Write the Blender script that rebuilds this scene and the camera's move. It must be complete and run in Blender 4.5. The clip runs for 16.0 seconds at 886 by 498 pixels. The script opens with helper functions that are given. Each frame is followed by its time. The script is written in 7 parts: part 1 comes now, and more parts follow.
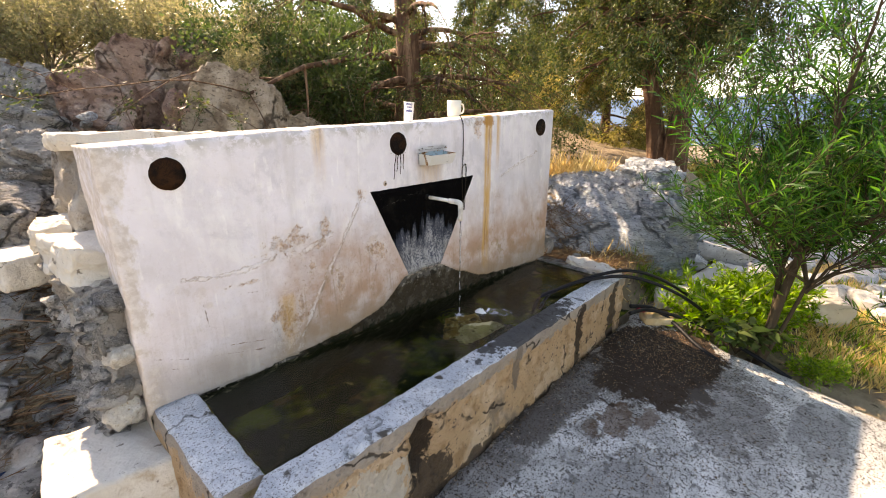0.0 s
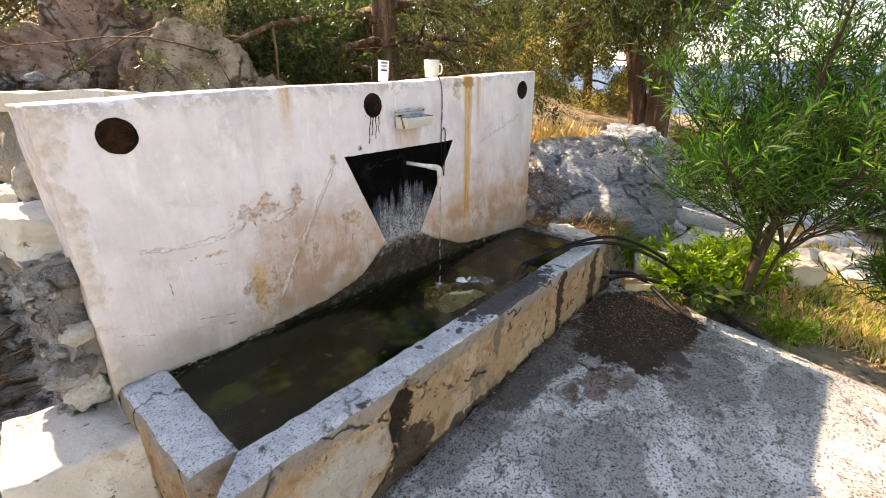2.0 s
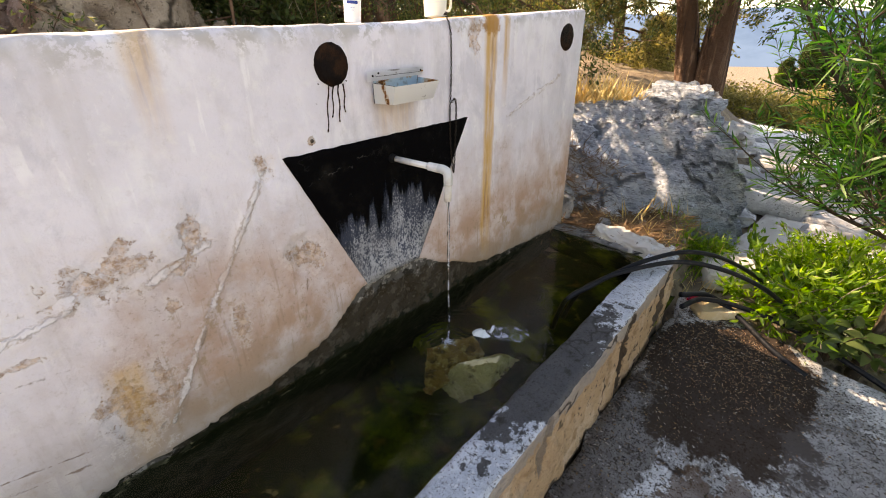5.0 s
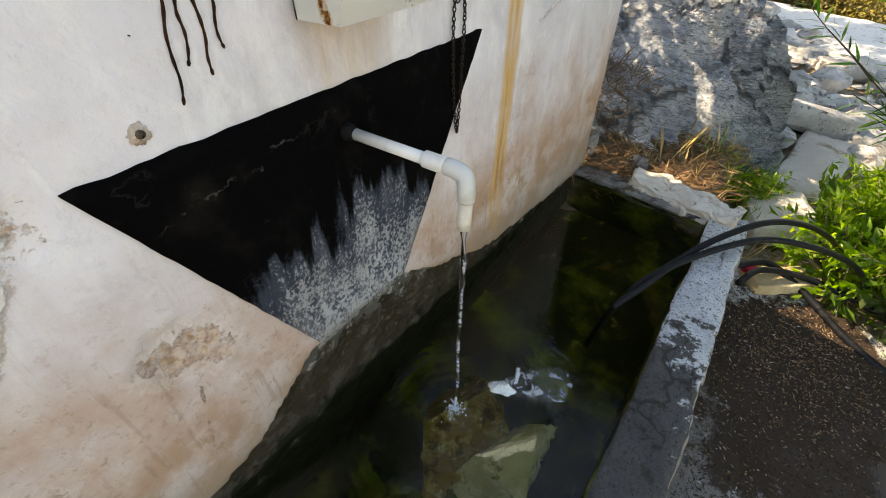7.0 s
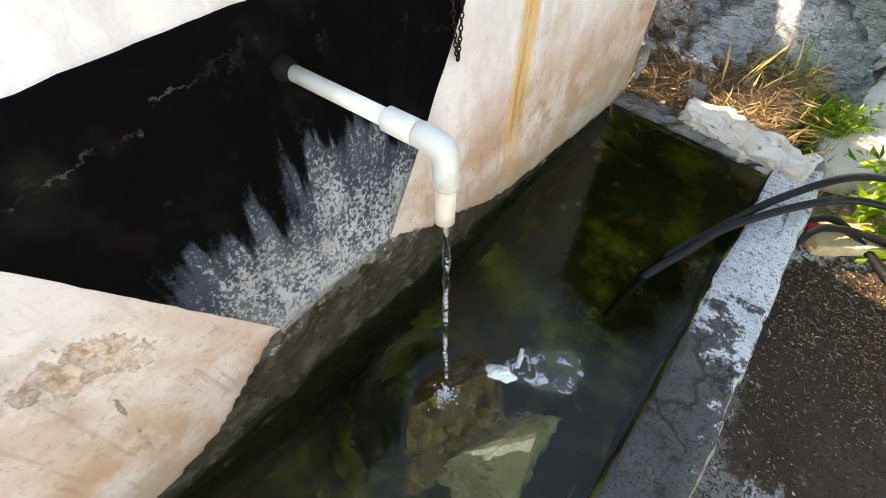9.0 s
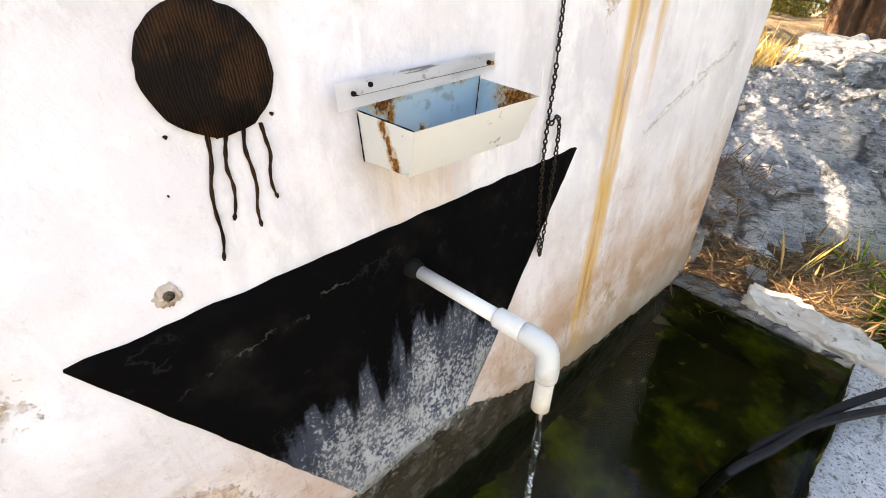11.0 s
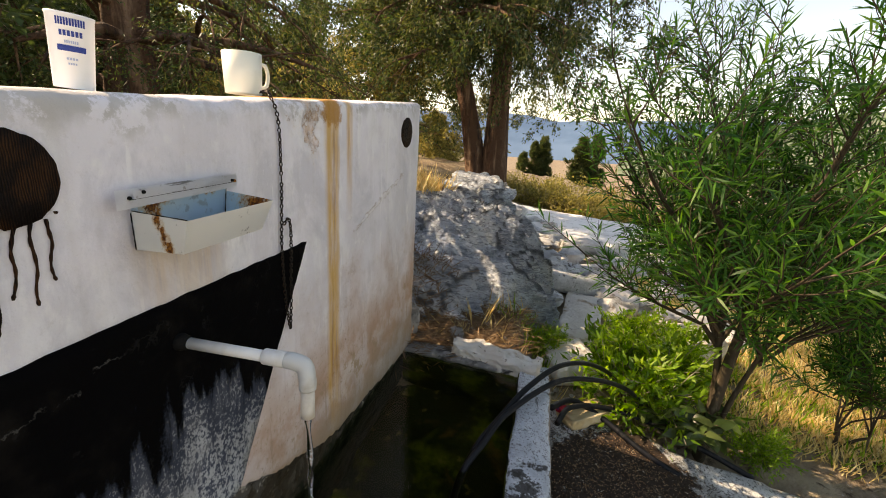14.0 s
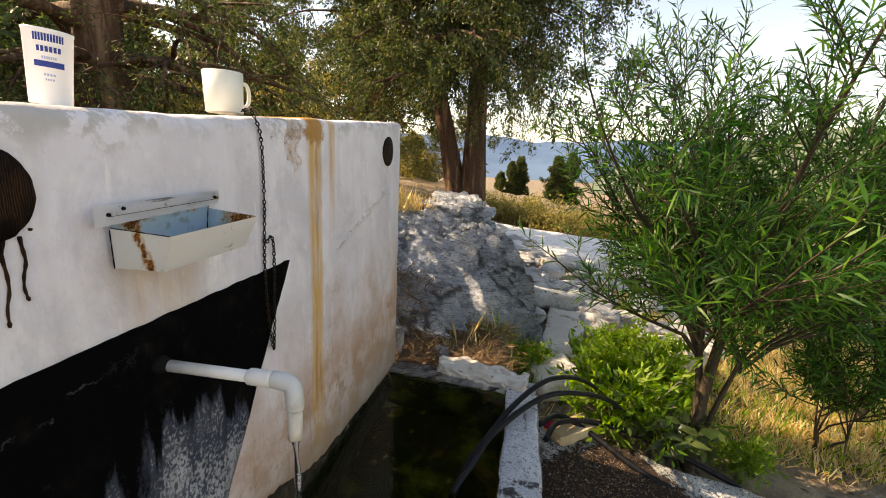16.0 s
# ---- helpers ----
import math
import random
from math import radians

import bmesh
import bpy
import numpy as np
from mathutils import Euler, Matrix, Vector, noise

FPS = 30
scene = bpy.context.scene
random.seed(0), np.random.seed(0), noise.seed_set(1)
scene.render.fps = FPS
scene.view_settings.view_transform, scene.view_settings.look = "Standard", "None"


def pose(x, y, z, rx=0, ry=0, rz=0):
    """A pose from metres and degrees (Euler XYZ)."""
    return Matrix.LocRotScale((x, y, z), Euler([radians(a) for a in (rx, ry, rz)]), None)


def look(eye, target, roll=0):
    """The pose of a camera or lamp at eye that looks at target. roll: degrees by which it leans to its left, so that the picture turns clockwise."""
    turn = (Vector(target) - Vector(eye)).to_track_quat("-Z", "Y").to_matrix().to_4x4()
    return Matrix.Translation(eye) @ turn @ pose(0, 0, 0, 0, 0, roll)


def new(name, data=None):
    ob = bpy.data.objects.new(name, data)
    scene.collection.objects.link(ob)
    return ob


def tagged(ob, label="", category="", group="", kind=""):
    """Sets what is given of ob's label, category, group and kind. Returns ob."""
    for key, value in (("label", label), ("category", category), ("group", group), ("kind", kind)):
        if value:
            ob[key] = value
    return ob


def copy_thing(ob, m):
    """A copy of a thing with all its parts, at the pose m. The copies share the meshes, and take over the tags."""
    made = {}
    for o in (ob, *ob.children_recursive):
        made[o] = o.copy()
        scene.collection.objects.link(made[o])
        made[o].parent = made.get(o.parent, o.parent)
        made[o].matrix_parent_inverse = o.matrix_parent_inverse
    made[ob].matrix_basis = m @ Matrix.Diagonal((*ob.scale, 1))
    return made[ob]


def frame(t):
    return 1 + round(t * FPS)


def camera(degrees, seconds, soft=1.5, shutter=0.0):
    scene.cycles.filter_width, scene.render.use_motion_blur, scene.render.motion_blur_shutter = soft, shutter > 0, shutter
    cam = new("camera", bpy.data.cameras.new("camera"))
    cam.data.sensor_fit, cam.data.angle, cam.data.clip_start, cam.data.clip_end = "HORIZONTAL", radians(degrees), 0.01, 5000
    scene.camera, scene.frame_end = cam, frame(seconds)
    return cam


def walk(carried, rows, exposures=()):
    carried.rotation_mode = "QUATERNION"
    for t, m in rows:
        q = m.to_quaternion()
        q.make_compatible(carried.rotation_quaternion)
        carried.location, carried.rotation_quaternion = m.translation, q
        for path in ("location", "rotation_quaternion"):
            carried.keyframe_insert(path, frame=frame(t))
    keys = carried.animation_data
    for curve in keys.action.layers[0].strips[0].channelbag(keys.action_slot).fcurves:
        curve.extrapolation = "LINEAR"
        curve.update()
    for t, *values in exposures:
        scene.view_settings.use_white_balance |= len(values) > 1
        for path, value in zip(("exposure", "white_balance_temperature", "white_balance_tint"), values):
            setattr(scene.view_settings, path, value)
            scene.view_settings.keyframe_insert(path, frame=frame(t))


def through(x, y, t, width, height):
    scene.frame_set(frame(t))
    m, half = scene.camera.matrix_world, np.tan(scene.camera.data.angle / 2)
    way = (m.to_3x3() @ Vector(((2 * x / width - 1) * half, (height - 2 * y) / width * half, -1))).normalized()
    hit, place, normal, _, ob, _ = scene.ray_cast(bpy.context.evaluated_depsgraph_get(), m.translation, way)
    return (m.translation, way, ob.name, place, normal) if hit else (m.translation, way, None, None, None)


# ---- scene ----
cam = camera(92.1, 16.0, 1.0)
PATH = [
    (0, (-1.226, -1.611, 1.406), (0.18, -0.298, 0.861), 0.0),
    (0.5, (-1.226, -1.611, 1.402), (0.197, -0.317, 0.853), 0.3),
    (1, (-1.221, -1.605, 1.396), (0.207, -0.325, 0.829), 0.3),
    (1.5, (-1.223, -1.601, 1.393), (0.211, -0.347, 0.785), 0.4),
    (2, (-1.178, -1.583, 1.376), (0.253, -0.361, 0.699), -0.0),
    (2.5, (-1.016, -1.506, 1.377), (0.338, -0.213, 0.676), -0.0),
    (3, (-0.871, -1.471, 1.387), (0.422, -0.133, 0.651), -0.2),
    (3.5, (-0.773, -1.391, 1.387), (0.512, -0.086, 0.584), -0.3),
    (4, (-0.684, -1.201, 1.378), (0.7, 0.011, 0.592), -0.6),
    (4.5, (-0.626, -1.096, 1.377), (0.745, 0.108, 0.558), -0.1),
    (4.7, (-0.598, -1.076, 1.371), (0.766, 0.132, 0.545), -0.3),
    (6.8, (-0.088, -0.543, 1.363), (1.168, 0.402, 0.127), 0.4),
    (7, (-0.056, -0.516, 1.349), (1.175, 0.402, 0.067), 0.6),
    (7.5, (0.034, -0.48, 1.327), (1.126, 0.408, -0.094), -0.9),
    (8, (0.121, -0.448, 1.293), (1.105, 0.38, -0.238), -1.4),
    (8.2, (0.145, -0.438, 1.277), (1.09, 0.356, -0.297), -1.1),
    (10.3, (0.141, -0.428, 1.332), (1.126, 0.603, -0.069), -1.4),
    (10.5, (0.115, -0.419, 1.328), (1.162, 0.721, 0.061), -3.1),
    (11, (0.074, -0.41, 1.387), (1.197, 0.877, 0.346), -1.3),
    (11.5, (0.042, -0.423, 1.417), (1.29, 0.873, 0.545), 1.0),
    (12, (-0.003, -0.461, 1.44), (1.397, 0.752, 0.683), 1.6),
    (12.5, (-0.064, -0.496, 1.425), (1.554, 0.412, 0.677), 1.2),
    (13, (-0.112, -0.519, 1.415), (1.598, 0.225, 0.69), 2.1),
    (13.5, (-0.151, -0.55, 1.405), (1.65, 0.032, 0.759), 2.6),
    (14, (-0.151, -0.563, 1.403), (1.732, -0.117, 0.895), 3.3),
    (14.5, (-0.161, -0.566, 1.393), (1.732, -0.165, 0.89), 2.3),
    (15, (-0.164, -0.566, 1.393), (1.742, -0.16, 0.942), 3.0),
    (15.5, (-0.155, -0.558, 1.394), (1.765, -0.19, 0.969), 2.9),
    (16, (-0.157, -0.552, 1.389), (1.767, -0.187, 0.979), 2.5),
]
walk(cam, [(t, look(eye, target, roll)) for t, eye, target, roll in PATH],
     exposures=[(0, 1.79, 10000, 21), (5, 1.73, 10000, 22), (7, 1.78, 10100, 13), (8.0, 2.48, 10300, 10), (8.5, 2.62, 10300, 11), (10.4, 2.54, 10300, 17), (11.2, 2.42, 10300, 19),
                (12.0, 1.42, 10300, 18), (12.6, 1.14, 10300, 17), (16, 1.28, 10100, 18)])

# ---- world and light ----
SUN_AZ, SUN_EL = 0.03, radians(39)
world = bpy.data.worlds.new("world")
scene.world = world
world.use_nodes = True
sky = world.node_tree.nodes.new("ShaderNodeTexSky")
sky.sky_type, sky.sun_disc = "NISHITA", False
sky.sun_elevation, sky.sun_rotation = SUN_EL, SUN_AZ
sky.air_density, sky.dust_density, sky.ozone_density = 1.0, 0.5, 1.0
background = world.node_tree.nodes["Background"]
world.node_tree.links.new(sky.outputs[0], background.inputs[0])
background.inputs[1].default_value = 0.15
sun = new("sun", bpy.data.lights.new("sun", "SUN"))
sun.data.energy, sun.data.angle, sun.data.color = 4.5, radians(0.5), (1.0, 0.93, 0.82)
to_sun = Vector((math.sin(SUN_AZ) * math.cos(SUN_EL), math.cos(SUN_AZ) * math.cos(SUN_EL), math.sin(SUN_EL)))
sun.matrix_world = look(to_sun * 30, (0, 0, 0))

rng = np.random.default_rng(7)


# ---- material helpers ----
def nd(nt, kind, ins=None, **props):
    """A node with its properties set and its inputs set or linked."""
    n = nt.nodes.new(kind)
    for k, v in props.items():
        setattr(n, k, v)
    for k, v in (ins or {}).items():
        if isinstance(v, bpy.types.NodeSocket):
            nt.links.new(v, n.inputs[k])
        else:
            n.inputs[k].default_value = v
    return n


def rgb(c):
    return (*c, 1.0) if len(c) == 3 else c


def calc(nt, op, a, b=0.0, c=0.0, clamp=False):
    return nd(nt, "ShaderNodeMath", {0: a, 1: b, 2: c}, operation=op, use_clamp=clamp).outputs[0]


def step(nt, x, lo, hi):
    n = nd(nt, "ShaderNodeMapRange", {0: x, 1: lo, 2: hi}, interpolation_type="SMOOTHSTEP")
    return n.outputs[0]


def blend(nt, fac, a, b):
    n = nd(nt, "ShaderNodeMix", data_type="RGBA")
    for key, v in ((0, fac), (6, a), (7, b)):
        if isinstance(v, bpy.types.NodeSocket):
            nt.links.new(v, n.inputs[key])
        else:
            n.inputs[key].default_value = rgb(v) if key else v
    return n.outputs[2]


def coords(nt, stretch=(1, 1, 1), turn=(0, 0, 0)):
    tex = nd(nt, "ShaderNodeTexCoord").outputs["Object"]
    if stretch == (1, 1, 1) and turn == (0, 0, 0):
        return tex
    return nd(nt, "ShaderNodeMapping", {0: tex, 2: turn, 3: stretch}).outputs[0]


def grain(nt, scale, detail=6, stretch=(1, 1, 1), rough=0.6, warp=0.0, turn=(0, 0, 0)):
    return nd(nt, "ShaderNodeTexNoise", {"Vector": coords(nt, stretch, turn), "Scale": scale, "Detail": detail,
                                         "Roughness": rough, "Distortion": warp}).outputs["Fac"]


def surface(name, base, layers=(), bumps=((40, 0.3, 0.01),), rough=0.85, metal=0.0, spec=0.14, vary=0.0):
    """A layered surface. layers: colour, noise scale, low, high, stretch."""
    m = bpy.data.materials.new(name)
    m.use_nodes = True
    nt = m.node_tree
    b = nt.nodes["Principled BSDF"]
    col = base
    for layer in layers:
        c, scale, lo, hi = layer[:4]
        st = layer[4] if len(layer) > 4 else (1, 1, 1)
        col = blend(nt, step(nt, grain(nt, scale, 7, st), lo, hi), col, c)
    if vary:
        info = nd(nt, "ShaderNodeObjectInfo").outputs["Random"]
        hsv = nd(nt, "ShaderNodeHueSaturation", {"Value": calc(nt, "MULTIPLY_ADD", info, vary, 1 - vary / 2)})
        if isinstance(col, bpy.types.NodeSocket):
            nt.links.new(col, hsv.inputs["Color"])
        else:
            hsv.inputs["Color"].default_value = rgb(col)
        col = hsv.outputs[0]
    if isinstance(col, bpy.types.NodeSocket):
        nt.links.new(col, b.inputs["Base Color"])
    else:
        b.inputs["Base Color"].default_value = rgb(col)
    relief(nt, b, bumps)
    b.inputs["Roughness"].default_value = rough
    b.inputs["Metallic"].default_value = metal
    b.inputs["Specular IOR Level"].default_value = spec
    return m


def relief(nt, b, bumps):
    normal = None
    for scale, strength, dist in bumps:
        n = nd(nt, "ShaderNodeBump", {"Strength": strength, "Distance": dist, "Height": grain(nt, scale, 8)})
        if normal is not None:
            nt.links.new(normal, n.inputs["Normal"])
        normal = n.outputs[0]
    if normal is not None:
        nt.links.new(normal, b.inputs["Normal"])


def foliage(name, colours, through=0.45, rough=0.5):
    """Leaves: colour varies from leaf to leaf, light passes through."""
    m = bpy.data.materials.new(name)
    m.use_nodes = True
    nt = m.node_tree
    b = nt.nodes["Principled BSDF"]
    pick = nd(nt, "ShaderNodeNewGeometry").outputs["Random Per Island"]
    ramp = nd(nt, "ShaderNodeValToRGB", {0: pick})
    ramp.color_ramp.elements[0].color = rgb(colours[0])
    ramp.color_ramp.elements[1].color = rgb(colours[-1])
    for i, c in enumerate(colours[1:-1]):
        e = ramp.color_ramp.elements.new((i + 1) / (len(colours) - 1))
        e.color = rgb(c)
    nt.links.new(ramp.outputs[0], b.inputs["Base Color"])
    b.inputs["Roughness"].default_value = rough
    b.inputs["Specular IOR Level"].default_value = 0.35
    lift = nd(nt, "ShaderNodeHueSaturation", {"Saturation": 1.12, "Value": 1.6, "Color": ramp.outputs[0]})
    t = nd(nt, "ShaderNodeBsdfTranslucent", {"Color": lift.outputs[0]})
    mix = nd(nt, "ShaderNodeMixShader", {0: through, 1: b.outputs[0], 2: t.outputs[0]})
    nt.links.new(mix.outputs[0], nt.nodes["Material Output"].inputs["Surface"])
    return m


# ---- mesh helpers ----
def mesh_of(name, verts, faces, mats=(), smooth=False):
    me = bpy.data.meshes.new(name)
    me.from_pydata([tuple(v) for v in verts], [], [tuple(f) for f in faces])
    for m in mats:
        me.materials.append(m)
    if smooth:
        me.polygons.foreach_set("use_smooth", [True] * len(me.polygons))
    me.update()
    return me


def thing(name, label, category, group="", kind="", at=(0, 0, 0)):
    ob = new(name)
    ob.location = at
    ob.empty_display_size = 0.1
    return tagged(ob, label, category, group, kind)


def piece(name, me, parent=None, label=""):
    ob = new(name, me)
    if parent is not None:
        ob.parent = parent
        ob.matrix_parent_inverse = Matrix.Translation(-parent.location)
    return tagged(ob, label)


def part(name, bm, mat, parent=None, label="", smooth=False):
    me = bpy.data.meshes.new(name)
    bm.to_mesh(me)
    bm.free()
    me.materials.append(mat)
    if smooth:
        me.polygons.foreach_set("use_smooth", [True] * len(me.polygons))
    return piece(name, me, parent, label)


def tube_data(points, radii, sides=7, cap=True):
    """Vertices and faces of a round bar along points."""
    pts = [Vector(p) for p in points]
    verts, faces = [], []
    up = Vector((0.13, 0.31, 0.94))
    for i, p in enumerate(pts):
        d = (pts[min(i + 1, len(pts) - 1)] - pts[max(i - 1, 0)]).normalized()
        a = d.cross(up)
        if a.length < 0.05:
            a = d.cross(Vector((1, 0, 0)))
        a.normalize()
        b = d.cross(a)
        for k in range(sides):
            w = 2 * math.pi * k / sides
            verts.append(p + (a * math.cos(w) + b * math.sin(w)) * radii[i])
    for i in range(len(pts) - 1):
        for k in range(sides):
            j = (k + 1) % sides
            faces.append((i * sides + k, i * sides + j, (i + 1) * sides + j, (i + 1) * sides + k))
    if cap:
        faces.append(tuple(range(sides))[::-1])
        faces.append(tuple(range((len(pts) - 1) * sides, len(pts) * sides)))
    return verts, faces


def gather(blocks):
    verts, faces = [], []
    for v, f in blocks:
        o = len(verts)
        verts += v
        faces += [tuple(i + o for i in g) for g in f]
    return verts, faces


def bend(points, n=12):
    """A smooth line (Catmull-Rom) through points."""
    p = [Vector(q) for q in points]
    p = [2 * p[0] - p[1], *p, 2 * p[-1] - p[-2]]
    out = []
    for i in range(1, len(p) - 2):
        for k in range(n):
            t = k / n
            out.append(0.5 * (2 * p[i] + (p[i + 1] - p[i - 1]) * t + (2 * p[i - 1] - 5 * p[i] + 4 * p[i + 1] - p[i + 2]) * t * t
                              + (3 * p[i] - p[i - 1] - 3 * p[i + 1] + p[i + 2]) * t ** 3))
    out.append(p[-2])
    return out


def fbm(v, octaves=4):
    s, a, f = 0.0, 0.5, 1.0
    for _ in range(octaves):
        s += a * noise.noise(v * f)
        a, f = a * 0.5, f * 2.1
    return s


def leaves_mesh(name, base, way, length, width, mat, fold=0.25, seed=1):
    """Many leaves in one mesh: base points, directions, lengths, widths."""
    r = np.random.default_rng(seed)
    n = len(base)
    way = way / np.linalg.norm(way, axis=1, keepdims=True)
    side = np.cross(way, r.normal(size=(n, 3)))
    side /= np.linalg.norm(side, axis=1, keepdims=True)
    up = np.cross(side, way)
    L, W = length[:, None], width[:, None]
    v = np.empty((n, 4, 3))
    v[:, 0] = base
    v[:, 1] = base + way * L * 0.45 + side * W * 0.5 + up * W * fold
    v[:, 2] = base + way * L - up * L * 0.08
    v[:, 3] = base + way * L * 0.45 - side * W * 0.5 + up * W * fold
    me = bpy.data.meshes.new(name)
    me.vertices.add(n * 4)
    me.vertices.foreach_set("co", v.reshape(-1))
    tri = (np.arange(n)[:, None] * 4 + np.array([0, 1, 2, 0, 2, 3])).reshape(-1).astype(np.int32)
    me.loops.add(len(tri))
    me.loops.foreach_set("vertex_index", tri)
    me.polygons.add(n * 2)
    me.polygons.foreach_set("loop_start", np.arange(0, n * 6, 3, dtype=np.int32))
    me.materials.append(mat)
    me.update(calc_edges=True)
    return me


def lance_mesh(name, base, way, length, width, mat, seed=1, droop=0.12):
    """Narrow lance-shaped leaves: six vertices each, folded and drooping."""
    r = np.random.default_rng(seed)
    n = len(base)
    way = way / np.linalg.norm(way, axis=1, keepdims=True)
    side = np.cross(way, r.normal(size=(n, 3)) + np.array([0, 0, 1.2]))
    side /= np.linalg.norm(side, axis=1, keepdims=True)
    up = np.cross(side, way)
    L, W = length[:, None], width[:, None]
    curl = droop * r.uniform(0.2, 1.8, (n, 1)) * L
    v = np.empty((n, 6, 3))
    v[:, 0] = base
    v[:, 1] = base + way * L * 0.3 + side * W * 0.5 + up * W * 0.2
    v[:, 2] = base + way * L * 0.3 - side * W * 0.5 + up * W * 0.2
    v[:, 3] = base + way * L * 0.68 + side * W * 0.36 + up * W * 0.14 - np.array([0, 0, 0.45]) * curl
    v[:, 4] = base + way * L * 0.68 - side * W * 0.36 + up * W * 0.14 - np.array([0, 0, 0.45]) * curl
    v[:, 5] = base + way * L - np.array([0, 0, 1.0]) * curl
    me = bpy.data.meshes.new(name)
    me.vertices.add(n * 6)
    me.vertices.foreach_set("co", v.reshape(-1))
    tri = (np.arange(n)[:, None] * 6 + np.array([0, 2, 1, 1, 2, 4, 1, 4, 3, 3, 4, 5])).reshape(-1).astype(np.int32)
    me.loops.add(len(tri))
    me.loops.foreach_set("vertex_index", tri)
    me.polygons.add(n * 4)
    me.polygons.foreach_set("loop_start", np.arange(0, n * 12, 3, dtype=np.int32))
    me.materials.append(mat)
    me.update(calc_edges=True)
    return me


# ---- materials ----
def streaked_rock(name, dark, mid, light, tint, turn, scale=4.0, layered=3.6, crack=3.0, lines=0.0):
    """Weathered limestone with slanted strata, pits and pale crusts."""
    m = bpy.data.materials.new(name)
    m.use_nodes = True
    nt = m.node_tree
    b = nt.nodes["Principled BSDF"]
    bands = grain(nt, scale, 9, (1, 1, layered), 0.68, 0.5, turn)
    fine = grain(nt, scale * 5, 9, (1, 1, 1 + 0.4 * layered), 0.7, 0.3, turn)
    col = blend(nt, step(nt, bands, 0.4, 0.58), dark, mid)
    col = blend(nt, step(nt, grain(nt, scale * 0.8, 8, rough=0.65), 0.48, 0.62), col, light)
    col = blend(nt, calc(nt, "MULTIPLY", step(nt, fine, 0.55, 0.62), 0.75), col, tuple(c * 0.3 for c in dark))
    col = blend(nt, calc(nt, "MULTIPLY", step(nt, grain(nt, 2.3, 6), 0.56, 0.7), 0.6), col, tint)
    col = blend(nt, calc(nt, "MULTIPLY", step(nt, grain(nt, 55, 6), 0.6, 0.68), 0.7), col, light)
    if lines:
        hatch = grain(nt, 15, 7, (1, 1, 6), 0.62, 0.5, (1.15, 0.35, 0.5))
        col = blend(nt, calc(nt, "MULTIPLY", step(nt, hatch, 0.54, 0.6), lines), col, tuple(c * 0.28 for c in dark))
        col = blend(nt, calc(nt, "MULTIPLY", step(nt, grain(nt, 40, 7, (1, 1, 3), 0.7, 0.3, (1.15, 0.35, 0.5)), 0.57, 0.62), 0.6), col, light)
    # open joints: edges of warped cells, in places only
    warp = nd(nt, "ShaderNodeTexNoise", {"Vector": coords(nt), "Scale": 3.5, "Detail": 6.0}).outputs["Color"]
    place = nd(nt, "ShaderNodeMix", {0: 0.22}, data_type="RGBA")
    nt.links.new(coords(nt), place.inputs[6])
    nt.links.new(warp, place.inputs[7])
    edge = nd(nt, "ShaderNodeTexVoronoi", {"Vector": place.outputs[2], "Scale": crack * 1.3}, feature="DISTANCE_TO_EDGE").outputs["Distance"]
    dark_line = calc(nt, "MULTIPLY", calc(nt, "SUBTRACT", 1.0, step(nt, edge, 0.004, 0.05)), step(nt, grain(nt, 4, 4), 0.42, 0.55))
    col = blend(nt, calc(nt, "MULTIPLY", dark_line, 0.85), col, tuple(c * 0.22 for c in dark))
    nt.links.new(col, b.inputs["Base Color"])
    normal = None
    for h, strength, dist in ((bands, 0.9, 0.14), (calc(nt, "SUBTRACT", 1.0, dark_line), 0.9, 0.05), (fine, 0.9, 0.04), (grain(nt, 90, 8), 0.7, 0.01)):
        n = nd(nt, "ShaderNodeBump", {"Strength": strength, "Distance": dist, "Height": h})
        if normal is not None:
            nt.links.new(normal, n.inputs["Normal"])
        normal = n.outputs[0]
    nt.links.new(normal, b.inputs["Normal"])
    b.inputs["Roughness"].default_value = 0.9
    b.inputs["Specular IOR Level"].default_value = 0.2
    return m


limestone = streaked_rock("weathered_limestone", (0.26, 0.255, 0.25), (0.45, 0.44, 0.43), (0.64, 0.62, 0.6), (0.4, 0.32, 0.27), (0.5, 0.3, 0.4), 6.0, 2.2, 3.2)
blue_rock = streaked_rock("blue_grey_rock", (0.36, 0.41, 0.48), (0.69, 0.75, 0.83), (0.88, 0.9, 0.92), (0.4, 0.33, 0.27), (0.9, 0.5, 0.0), 5.0, 4.0, 1.6, 0.5)
red_rock = streaked_rock("reddish_rock", (0.28, 0.17, 0.14), (0.48, 0.33, 0.27), (0.6, 0.48, 0.41), (0.5, 0.48, 0.48), (0.2, 1.3, 0.3), 4.0, 1.5, 2.6)
brown_rock = streaked_rock("brown_rock", (0.26, 0.2, 0.15), (0.46, 0.38, 0.3), (0.6, 0.52, 0.43), (0.4, 0.3, 0.2), (0.2, 1.2, 0.3), 5.0, 1.4, 2.0)
soil = surface("soil", (0.2, 0.155, 0.11), [((0.32, 0.26, 0.18), 4, 0.45, 0.65), ((0.07, 0.05, 0.035), 14, 0.55, 0.68), ((0.36, 0.33, 0.3), 30, 0.62, 0.7)],
               ((8, 0.5, 0.08), (50, 0.8, 0.02)))
